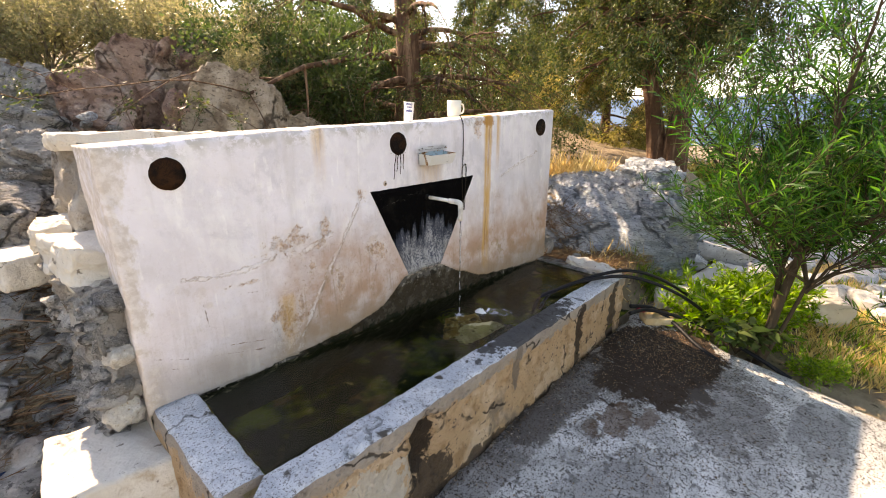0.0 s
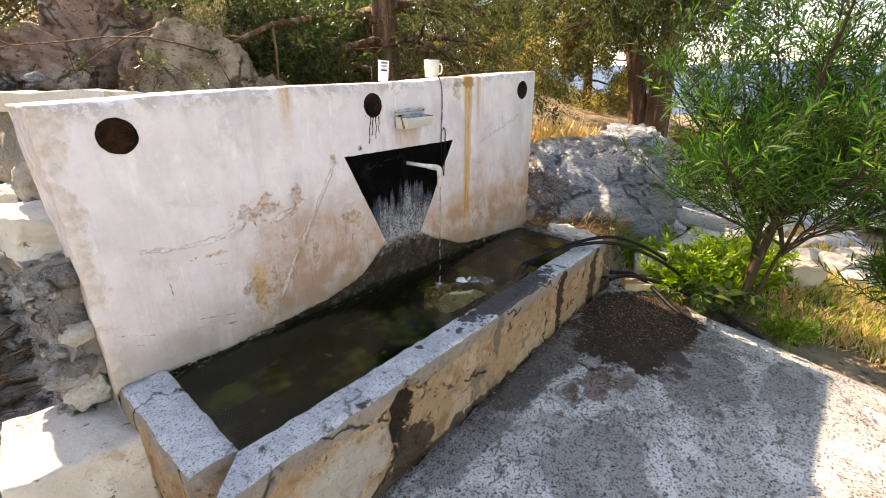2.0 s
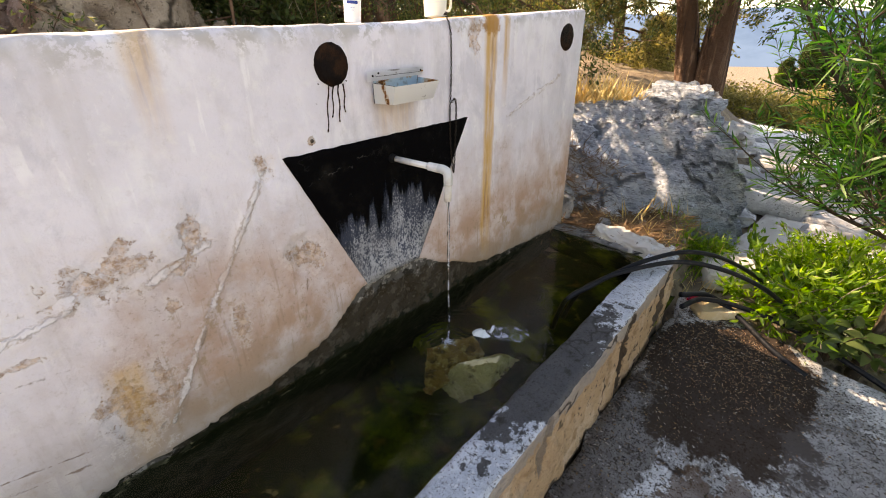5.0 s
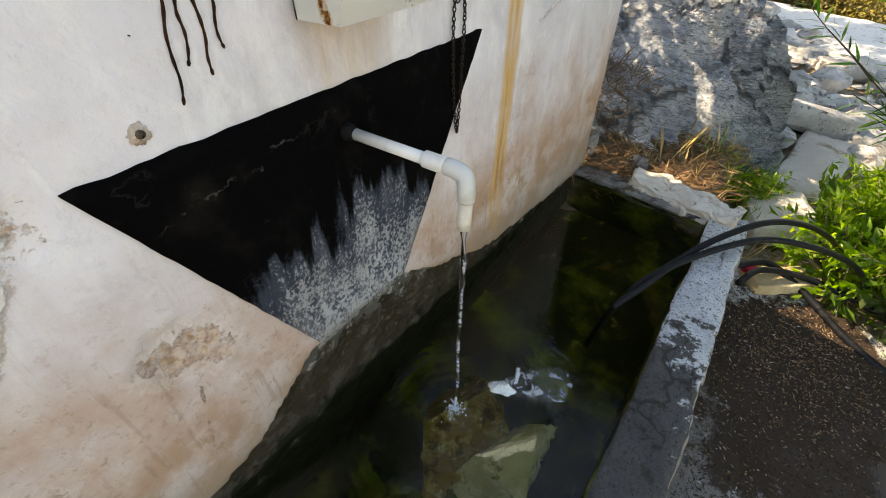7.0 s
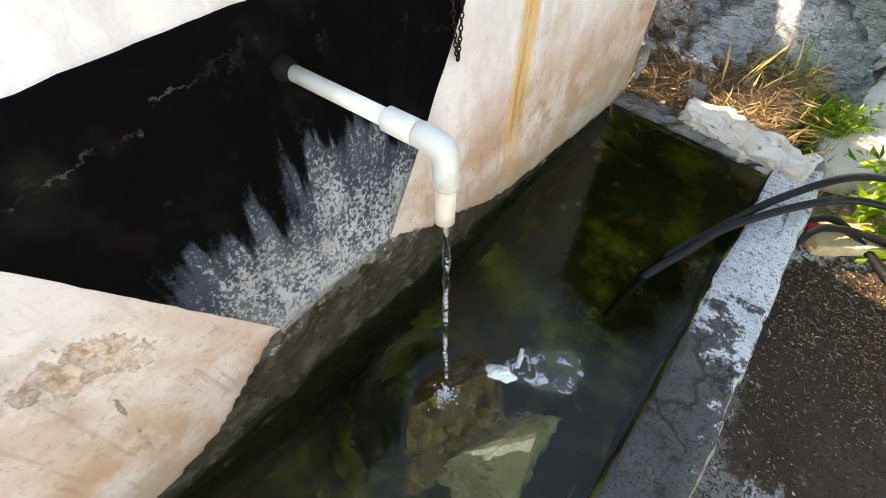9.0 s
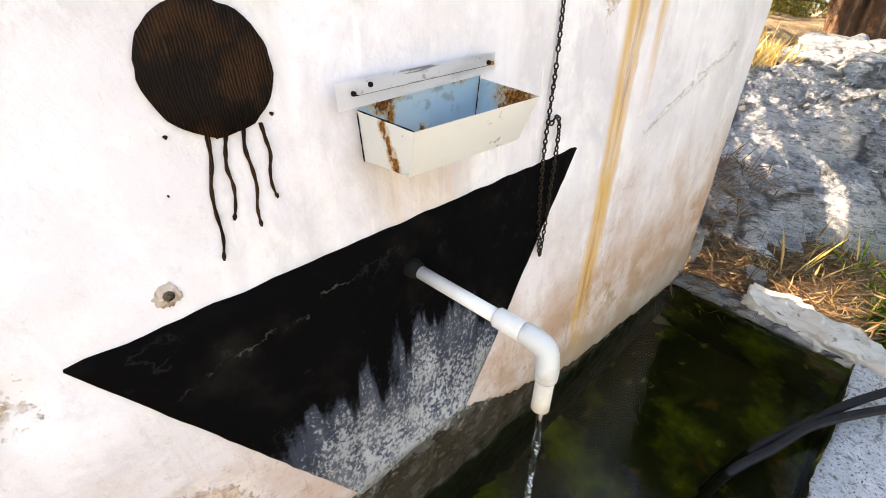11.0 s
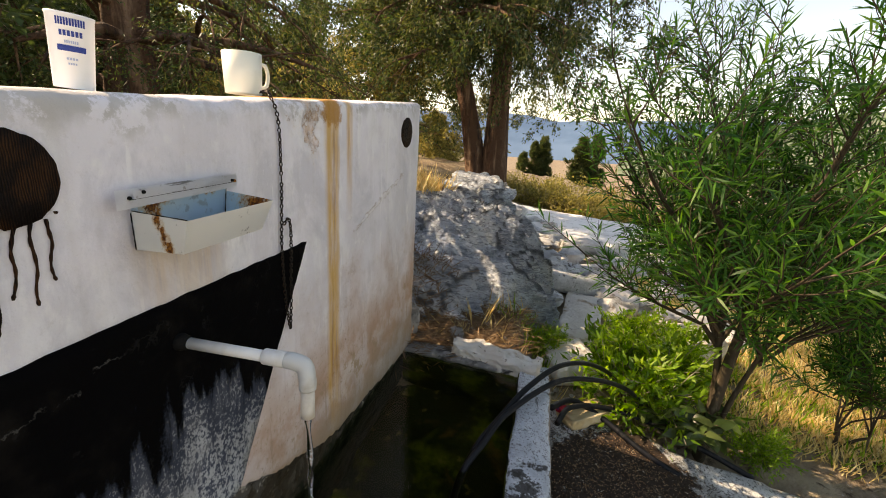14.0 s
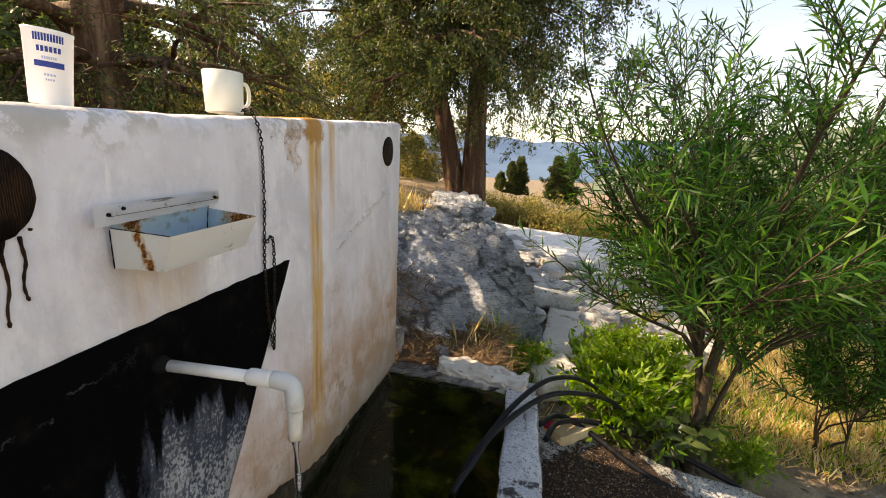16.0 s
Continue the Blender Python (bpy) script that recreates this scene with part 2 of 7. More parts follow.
bark = surface("reddish_bark", (0.1, 0.055, 0.035), [((0.24, 0.15, 0.1), 12, 0.48, 0.62, (1, 1, 0.12)), ((0.05, 0.035, 0.03), 16, 0.55, 0.66, (1, 1, 0.1))],
               ((14, 0.8, 0.05), (60, 0.7, 0.01)))
dark_stem = surface("dark_stem", (0.06, 0.045, 0.03), [((0.16, 0.125, 0.09), 20, 0.55, 0.68, (1, 1, 0.2))], ((60, 0.6, 0.006),))
pale_bark = surface("pale_stem", (0.3, 0.26, 0.2), [((0.14, 0.11, 0.08), 20, 0.5, 0.65, (1, 1, 0.2))], ((60, 0.6, 0.006),))
juniper = foliage("juniper_foliage", [(0.018, 0.038, 0.012), (0.05, 0.075, 0.022), (0.13, 0.135, 0.04)], 0.4)
juniper_gold = foliage("golden_juniper_foliage", [(0.1, 0.1, 0.03), (0.22, 0.19, 0.06), (0.34, 0.28, 0.1)], 0.45)
broadleaf = foliage("dark_shrub_leaves", [(0.035, 0.06, 0.02), (0.06, 0.1, 0.03), (0.1, 0.13, 0.045)], 0.35, 0.35)
greyleaf = foliage("grey_green_leaves", [(0.16, 0.17, 0.09), (0.26, 0.25, 0.13), (0.4, 0.35, 0.2)], 0.4)
willow = foliage("narrow_green_leaves", [(0.012, 0.06, 0.011), (0.034, 0.12, 0.02), (0.11, 0.23, 0.036)], 0.48, 0.42)
bright_leaf = foliage("bright_green_leaves", [(0.06, 0.14, 0.015), (0.15, 0.28, 0.03), (0.3, 0.42, 0.065)], 0.5, 0.4)
straw = foliage("dry_grass", [(0.5, 0.36, 0.15), (0.7, 0.54, 0.26), (0.82, 0.7, 0.42)], 0.4, 0.6)
roots = foliage("dead_roots", [(0.12, 0.07, 0.04), (0.22, 0.13, 0.075), (0.36, 0.26, 0.17)], 0.1, 0.8)
needles = foliage("dead_needles", [(0.1, 0.06, 0.035), (0.2, 0.12, 0.065), (0.34, 0.23, 0.13)], 0.2, 0.7)


def whitewash_material():
    """Thick old whitewash: dirt towards the foot, rust runs, bare patches."""
    m = bpy.data.materials.new("whitewash")
    m.use_nodes = True
    nt = m.node_tree
    b = nt.nodes["Principled BSDF"]
    xyz = nd(nt, "ShaderNodeSeparateXYZ", {0: coords(nt)})
    x, z = xyz.outputs[0], xyz.outputs[2]
    col = blend(nt, step(nt, grain(nt, 2.5, 5), 0.4, 0.65), (0.745, 0.72, 0.77), (0.64, 0.62, 0.665))
    col = blend(nt, calc(nt, "MULTIPLY", step(nt, grain(nt, 22, 8), 0.54, 0.7), 0.5), col, (0.8, 0.79, 0.78))
    smear = step(nt, grain(nt, 5, 7, (1, 1, 0.5), 0.65, 0.4), 0.52, 0.62)
    col = blend(nt, calc(nt, "MULTIPLY", smear, 0.5), col, (0.82, 0.81, 0.82))
    grime = step(nt, grain(nt, 3.2, 8, (1, 1, 0.7), 0.7, 0.6), 0.53, 0.64)
    col = blend(nt, calc(nt, "MULTIPLY", grime, 0.6), col, (0.53, 0.52, 0.57))
    drips = calc(nt, "MULTIPLY", step(nt, grain(nt, 26, 5, (1, 1, 0.12), 0.55), 0.58, 0.64), step(nt, grain(nt, 6, 4), 0.48, 0.56))
    col = blend(nt, calc(nt, "MULTIPLY", drips, 0.6), col, (0.85, 0.84, 0.85))
    runs = grain(nt, 14, 5, (1, 1, 0.09))
    col = blend(nt, calc(nt, "MULTIPLY", step(nt, runs, 0.5, 0.72), 0.35), col, (0.5, 0.47, 0.46))
    mott = grain(nt, 9, 9, rough=0.7)
    col = blend(nt, calc(nt, "MULTIPLY", step(nt, mott, 0.5, 0.66), 0.3), col, (0.55, 0.525, 0.545))
    flakes = step(nt, grain(nt, 34, 9, rough=0.75), 0.57, 0.63)
    col = blend(nt, calc(nt, "MULTIPLY", flakes, 0.14), col, (0.4, 0.36, 0.33))
    pale = step(nt, grain(nt, 70, 8, (1, 1, 0.5), 0.75), 0.58, 0.64)
    col = blend(nt, calc(nt, "MULTIPLY", pale, 0.4), col, (0.78, 0.77, 0.78))
    nicks = step(nt, grain(nt, 110, 8, (1, 1, 0.35), 0.75), 0.62, 0.66)
    col = blend(nt, calc(nt, "MULTIPLY", nicks, 0.16), col, (0.3, 0.26, 0.24))
    # scraped grey band along the top edge
    upper = step(nt, calc(nt, "MULTIPLY_ADD", grain(nt, 8, 7), 0.22, calc(nt, "MULTIPLY_ADD", x, -0.068, z)), 1.465, 1.53)
    col = blend(nt, calc(nt, "MULTIPLY", upper, step(nt, grain(nt, 18, 8, rough=0.75), 0.45, 0.52)), col, (0.48, 0.46, 0.45))
    # tan damp stain low on the wall, with an uneven upper edge
    edge = calc(nt, "MULTIPLY_ADD", grain(nt, 3.2, 6), 0.75, z)
    low = calc(nt, "SUBTRACT", 1.0, step(nt, edge, 1.02, 1.5))
    sided = calc(nt, "MULTIPLY_ADD", step(nt, calc(nt, "MULTIPLY_ADD", grain(nt, 5, 6), 0.4, x), -0.42, -0.12), 0.75, 0.25)
    low = calc(nt, "MULTIPLY", low, sided)
    patch = step(nt, grain(nt, 7, 7), 0.36, 0.58)
    col = blend(nt, calc(nt, "MULTIPLY", low, calc(nt, "MULTIPLY_ADD", patch, 0.45, 0.5)), col, (0.43, 0.262, 0.175))
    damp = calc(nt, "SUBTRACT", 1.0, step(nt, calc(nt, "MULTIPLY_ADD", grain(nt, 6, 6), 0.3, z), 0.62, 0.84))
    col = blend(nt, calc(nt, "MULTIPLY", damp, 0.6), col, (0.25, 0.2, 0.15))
    # chipped places: bare brown render with a pale torn rim
    rag = calc(nt, "SUBTRACT", grain(nt, 22, 9, rough=0.78), 0.5)
    chips = None
    for cx, cz, rx, rz in ((-0.44, 0.94, 0.075, 0.028), (-0.38, 0.955, 0.04, 0.03), (-0.25, 0.985, 0.03, 0.035), (-0.3, 0.925, 0.05, 0.015), (-0.39, 1.0, 0.022, 0.018), (-0.055, 1.105, 0.02, 0.022),
                           (0.035, 0.845, 0.05, 0.022), (0.0, 0.83, 0.03, 0.02), (0.05, 0.82, 0.03, 0.03), (-0.46, 0.62, 0.05, 0.075), (-0.39, 0.66, 0.02, 0.06), (-0.33, 0.83, 0.012, 0.03), (-0.19, 0.72, 0.02, 0.05), (0.795, 1.425, 0.05, 0.04), (0.81, 1.375, 0.026, 0.035), (-0.62, 0.83, 0.05, 0.008)):
        dx = calc(nt, "DIVIDE", calc(nt, "SUBTRACT", x, cx), rx)
        dz = calc(nt, "DIVIDE", calc(nt, "SUBTRACT", z, cz), rz)
        d = calc(nt, "MULTIPLY_ADD", rag, 8.5, calc(nt, "SQRT", calc(nt, "ADD", calc(nt, "MULTIPLY", dx, dx), calc(nt, "MULTIPLY", dz, dz))))
        chips = d if chips is None else calc(nt, "MINIMUM", chips, d)
    rim = calc(nt, "MULTIPLY", step(nt, chips, 0.6, 0.9), calc(nt, "SUBTRACT", 1.0, step(nt, chips, 1.25, 1.7)))
    pit = calc(nt, "SUBTRACT", 1.0, step(nt, chips, 0.72, 0.9))
    raw = blend(nt, step(nt, grain(nt, 48, 8, rough=0.7), 0.42, 0.6), (0.29, 0.165, 0.09), (0.62, 0.46, 0.35))
    col = blend(nt, calc(nt, "MULTIPLY", rim, 0.3), col, (0.72, 0.66, 0.62))
    col = blend(nt, calc(nt, "MULTIPLY", pit, calc(nt, "MULTIPLY_ADD", step(nt, grain(nt, 70, 8, rough=0.75), 0.4, 0.6), 0.6, 0.3)), col, raw)
    # patched seams and cracks: end points, half width; pale ridge with brown edges
    sway = calc(nt, "MULTIPLY", calc(nt, "SUBTRACT", grain(nt, 19, 8, rough=0.72), 0.46), 0.06)
    seams, cracks = None, None
    for ax, az, bx, bz, w, ridge_ in ((-0.06, 1.09, -0.174, 0.905, 0.009, 1), (-0.174, 0.905, -0.268, 0.766, 0.009, 1), (-0.268, 0.766, -0.404, 0.529, 0.0085, 1), (-0.255, 0.79, -0.3, 0.7, 0.006, 0),
                                      (-0.821, 0.896, -0.722, 0.883, 0.006, 1), (-0.722, 0.883, -0.62, 0.883, 0.007, 1), (-0.62, 0.883, -0.503, 0.903, 0.009, 1), (-0.36, 0.905, -0.22, 0.955, 0.009, 1),
                                      (1.02, 1.11, 1.46, 1.25, 0.007, 1), (0.016, 0.76, -0.016, 0.6, 0.0022, 0), (-0.743, 0.575, -0.546, 0.53, 0.0035, 0), (-0.7, 0.6, -0.56, 0.571, 0.003, 0),
                                      (-0.955, 0.644, -0.848, 0.602, 0.003, 0), (-0.9, 0.584, -0.847, 0.564, 0.003, 0), (-0.637, 0.793, -0.536, 0.781, 0.003, 0), (-0.777, 0.85, -0.758, 0.656, 0.0022, 0),
                                      (0.9, 0.95, 1.0, 0.7, 0.0018, 0), (1.2, 0.9, 1.23, 0.72, 0.0018, 0)):
        ln = (bx - ax) ** 2 + (bz - az) ** 2
        px, pz = calc(nt, "SUBTRACT", x, ax), calc(nt, "SUBTRACT", z, az)
        t = calc(nt, "DIVIDE", calc(nt, "MULTIPLY_ADD", px, bx - ax, calc(nt, "MULTIPLY", pz, bz - az)), ln, clamp=True)
        ux = calc(nt, "MULTIPLY_ADD", t, ax - bx, px)
        uz = calc(nt, "MULTIPLY_ADD", t, az - bz, pz)
        d = calc(nt, "SQRT", calc(nt, "ADD", calc(nt, "MULTIPLY", ux, ux), calc(nt, "MULTIPLY", uz, uz)))
        d = calc(nt, "DIVIDE", calc(nt, "ADD", d, calc(nt, "MULTIPLY", sway, 1.0 if ridge_ else 0.5)), w)
        if ridge_:
            seams = d if seams is None else calc(nt, "MINIMUM", seams, d)
        else:
            cracks = d if cracks is None else calc(nt, "MINIMUM", cracks, d)
    worn = step(nt, grain(nt, 26, 7, rough=0.7), 0.42, 0.56)
    lip = calc(nt, "MULTIPLY", step(nt, seams, 0.7, 1.0), calc(nt, "SUBTRACT", 1.0, step(nt, seams, 1.2, 1.6)))
    crest = calc(nt, "SUBTRACT", 1.0, step(nt, seams, 0.55, 0.95))
    col = blend(nt, calc(nt, "MULTIPLY", calc(nt, "MULTIPLY", lip, worn), 0.6), col, (0.34, 0.25, 0.18))
    col = blend(nt, calc(nt, "MULTIPLY", calc(nt, "MULTIPLY", crest, calc(nt, "MULTIPLY_ADD", worn, 0.7, 0.3)), 0.6), col, (0.78, 0.74, 0.73))
    thin = calc(nt, "MULTIPLY", calc(nt, "SUBTRACT", 1.0, step(nt, cracks, 0.4, 1.0)), worn)
    col = blend(nt, calc(nt, "MULTIPLY", thin, 0.75), col, (0.2, 0.13, 0.085))
    # small bare spots in the damp zone
    bare = calc(nt, "MULTIPLY", step(nt, grain(nt, 5.5, 9, rough=0.72), 0.59, 0.63), low)
    col = blend(nt, calc(nt, "MULTIPLY", bare, 0.85), col, (0.36, 0.25, 0.16))
    # fine vertical scratches in the damp zone
    lines = grain(nt, 55, 6, (1, 1, 0.1), 0.6)
    col = blend(nt, calc(nt, "MULTIPLY", calc(nt, "MULTIPLY", step(nt, lines, 0.57, 0.64), low), 0.4), col, (0.3, 0.2, 0.13))
    crumbs = step(nt, grain(nt, 60, 9, rough=0.8), 0.55, 0.6)
    col = blend(nt, calc(nt, "MULTIPLY", calc(nt, "MULTIPLY", crumbs, low), 0.65), col, (0.3, 0.22, 0.15))
    # render broken away along the left arris
    side = calc(nt, "SUBTRACT", 1.0, step(nt, calc(nt, "MULTIPLY_ADD", grain(nt, 12, 8, (1, 1, 0.6), 0.7), -0.2, x), -1.055, -1.03))
    torn = blend(nt, step(nt, grain(nt, 30, 8, rough=0.7), 0.42, 0.6), (0.44, 0.36, 0.28), (0.62, 0.56, 0.5))
    col = blend(nt, calc(nt, "MULTIPLY", side, calc(nt, "MULTIPLY_ADD", step(nt, grain(nt, 9, 8, rough=0.7), 0.4, 0.52), 0.5, 0.1)), col, torn)
    # rust and ochre runs: x, half width, top, foot
    for cx, half, top, foot, strength in ((0.895, 0.036, 1.5, 0.45, 0.95), (0.925, 0.012, 1.5, 0.5, 0.5), (1.0, 0.022, 1.5, 1.1, 0.8), (-0.255, 0.035, 1.42, 1.12, 0.6),
                                          (0.4, 0.1, 1.24, 0.95, 0.48), (-0.456, 0.04, 0.72, 0.4, 0.55)):
        wob = calc(nt, "MULTIPLY_ADD", grain(nt, 9, 4, (1, 1, 0.35)), 0.04, cx - 0.02)
        d = calc(nt, "ABSOLUTE", calc(nt, "SUBTRACT", x, wob))
        fac = calc(nt, "SUBTRACT", 1.0, step(nt, d, half * 0.35, half * 1.15))
        span = calc(nt, "MULTIPLY", step(nt, z, foot, foot + 0.3), calc(nt, "SUBTRACT", 1.0, step(nt, z, top, top + 0.03)))
        speck = step(nt, grain(nt, 45, 5, (1, 1, 0.15)), 0.3, 0.6)
        fac = calc(nt, "MULTIPLY", calc(nt, "MULTIPLY", fac, span), calc(nt, "MULTIPLY_ADD", speck, 0.45 * strength, 0.45 * strength))
        dark = step(nt, grain(nt, 60, 6, (1, 1, 0.06), 0.6), 0.5, 0.62)
        col = blend(nt, fac, col, blend(nt, calc(nt, "MULTIPLY", dark, 0.8), (0.6, 0.33, 0.06), (0.33, 0.145, 0.03)))
    # orange bloom where the rust starts under the coping
    bloom = calc(nt, "MULTIPLY_ADD", rag, 2.6, calc(nt, "SQRT", calc(nt, "ADD", calc(nt, "POWER", calc(nt, "DIVIDE", calc(nt, "SUBTRACT", x, 0.9), 0.05), 2.0), calc(nt, "POWER", calc(nt, "DIVIDE", calc(nt, "SUBTRACT", z, 1.46), 0.05), 2.0))))
    col = blend(nt, calc(nt, "MULTIPLY", calc(nt, "SUBTRACT", 1.0, step(nt, bloom, 0.7, 1.1)), 0.8), col, (0.4, 0.18, 0.03))
    nt.links.new(col, b.inputs["Base Color"])
    relief(nt, b, ((4, 0.5, 0.03), (20, 0.35, 0.008), (60, 0.3, 0.003), (150, 0.3, 0.0012)))
    height = calc(nt, "MULTIPLY_ADD", pit, calc(nt, "MULTIPLY_ADD", grain(nt, 50, 6), 0.8, -1.0), calc(nt, "SUBTRACT", crest, calc(nt, "MULTIPLY", thin, 0.6)))
    carve = nd(nt, "ShaderNodeBump", {"Strength": 0.7, "Distance": 0.0035, "Height": height, "Normal": b.inputs["Normal"].links[0].from_socket})
    nt.links.new(carve.outputs[0], b.inputs["Normal"])
    b.inputs["Roughness"].default_value = 0.82
    b.inputs["Specular IOR Level"].default_value = 0.25
    return m


def black_paint_material():
    """Black gloss paint that has flaked to grey primer low on its panel."""
    m = bpy.data.materials.new("black_paint")
    m.use_nodes = True
    nt = m.node_tree
    b = nt.nodes["Principled BSDF"]
    xyz = nd(nt, "ShaderNodeSeparateXYZ", {0: coords(nt)})
    x, z = xyz.outputs[0], xyz.outputs[2]
    col = blend(nt, step(nt, grain(nt, 12, 7), 0.5, 0.75), (0.0022, 0.0021, 0.0024), (0.009, 0.008, 0.007))
    # worn zone: low and to the right, with tongues that run upwards
    pits = grain(nt, 150, 9, (1, 1, 0.7), 0.75)
    tongue = calc(nt, "MULTIPLY", grain(nt, 30, 4, (1, 1, 0.14), 0.5), 0.4)
    lean = calc(nt, "MULTIPLY", calc(nt, "ABSOLUTE", calc(nt, "SUBTRACT", x, 0.37)), 0.55)
    level = calc(nt, "ADD", calc(nt, "SUBTRACT", z, tongue), lean)
    worn = calc(nt, "SUBTRACT", 1.0, step(nt, calc(nt, "MULTIPLY_ADD", pits, 0.14, level), 0.79, 0.84))
    deep = calc(nt, "SUBTRACT", 1.0, step(nt, level, 0.5, 0.76))
    patchy = grain(nt, 11, 5)
    speck = step(nt, calc(nt, "MULTIPLY_ADD", patchy, 0.35, calc(nt, "MULTIPLY_ADD", deep, 0.08, pits)), 0.7, 0.77)
    grey = blend(nt, speck, (0.06, 0.073, 0.105), (0.38, 0.395, 0.42))
    smear = step(nt, grain(nt, 8, 5), 0.45, 0.6)
    grey = blend(nt, calc(nt, "MULTIPLY", calc(nt, "MULTIPLY", deep, smear), 0.6), grey, (0.3, 0.3, 0.31))
    col = blend(nt, calc(nt, "MULTIPLY", worn, calc(nt, "MULTIPLY_ADD", deep, 0.45, 0.55)), col, grey)
    scar = calc(nt, "ABSOLUTE", calc(nt, "SUBTRACT", grain(nt, 3.5, 6, rough=0.65), 0.5))
    line = calc(nt, "MULTIPLY", calc(nt, "SUBTRACT", 1.0, step(nt, scar, 0.002, 0.008)), step(nt, grain(nt, 16, 5), 0.5, 0.6))
    col = blend(nt, calc(nt, "MULTIPLY", line, 0.07), col, (0.1, 0.095, 0.09))
    wave = calc(nt, "MULTIPLY_ADD", grain(nt, 18, 7, rough=0.7), 0.09, calc(nt, "MULTIPLY_ADD", x, 0.22, 0.975))
    off = calc(nt, "ABSOLUTE", calc(nt, "SUBTRACT", z, wave))
    mark = calc(nt, "MULTIPLY", calc(nt, "SUBTRACT", 1.0, step(nt, off, 0.0006, 0.0028)), calc(nt, "MULTIPLY", step(nt, x, 0.05, 0.1), calc(nt, "SUBTRACT", 1.0, step(nt, x, 0.25, 0.29))))
    col = blend(nt, calc(nt, "MULTIPLY", calc(nt, "MULTIPLY", mark, step(nt, grain(nt, 40, 5), 0.45, 0.6)), 0.35), col, (0.12, 0.115, 0.11))
    nt.links.new(col, b.inputs["Base Color"])
    relief(nt, b, ((18, 0.4, 0.006), (110, 0.4, 0.002)))
    b.inputs["Roughness"].default_value = 0.8
    b.inputs["Specular IOR Level"].default_value = 0.03
    return m


def disc_paint_material():
    """Dark brown-black paint, wrinkled as it dried."""
    m = bpy.data.materials.new("wrinkled_paint")
    m.use_nodes = True
    nt = m.node_tree
    b = nt.nodes["Principled BSDF"]
    wave = nd(nt, "ShaderNodeTexWave", {"Vector": coords(nt, (1, 1, 0.35)), "Scale": 120.0, "Distortion": 7.0, "Detail": 4.0, "Detail Scale": 0.9}).outputs["Fac"]
    coat = blend(nt, step(nt, grain(nt, 14, 6, rough=0.65), 0.42, 0.6), (0.045, 0.019, 0.008), (0.01, 0.006, 0.005))
    furrow = calc(nt, "MULTIPLY", calc(nt, "SUBTRACT", 1.0, step(nt, wave, 0.25, 0.6)), step(nt, grain(nt, 11, 4), 0.36, 0.5))
    nt.links.new(blend(nt, calc(nt, "MULTIPLY", furrow, 0.85), coat, (0.003, 0.002, 0.002)), b.inputs["Base Color"])
    n = nd(nt, "ShaderNodeBump", {"Strength": 0.6, "Distance": 0.002, "Height": wave})
    nt.links.new(n.outputs[0], b.inputs["Normal"])
    b.inputs["Roughness"].default_value = 0.7
    b.inputs["Specular IOR Level"].default_value = 0.1
    return m


whitewash = whitewash_material()
black_paint = black_paint_material()
disc_paint = disc_paint_material()
mortar = surface("wet_mortar", (0.1, 0.094, 0.084), [((0.31, 0.29, 0.265), 24, 0.52, 0.59), ((0.03, 0.026, 0.02), 20, 0.53, 0.58), ((0.26, 0.17, 0.09), 12, 0.61, 0.7), ((0.4, 0.37, 0.33), 40, 0.6, 0.66)],
                 ((16, 0.8, 0.03), (60, 0.8, 0.012)), 0.6)
rubble_mortar = surface("rubble_masonry", (0.36, 0.335, 0.31), [((0.55, 0.52, 0.48), 5, 0.5, 0.65), ((0.16, 0.13, 0.1), 9, 0.56, 0.68), ((0.3, 0.22, 0.15), 3, 0.58, 0.7)],
                        ((7, 0.8, 0.1), (30, 0.8, 0.03), (120, 0.6, 0.006)))


def coping_material():
    m = surface("blue_grey_coping", (0.54, 0.59, 0.65), [((0.7, 0.74, 0.79), 9, 0.45, 0.6), ((0.32, 0.33, 0.35), 80, 0.56, 0.63), ((0.72, 0.75, 0.79), 70, 0.58, 0.62), ((0.08, 0.08, 0.08), 170, 0.59, 0.63), ((0.1, 0.09, 0.08), 14, 0.6, 0.68)],
                ((20, 0.7, 0.025), (70, 0.8, 0.01), (160, 0.8, 0.005)))
    spots_on_face(m, 0, 1, ((0.5, -0.6, 0.42, 0.14, (0.045, 0.04, 0.035), 0.9),), 1.3, 13)
    return m


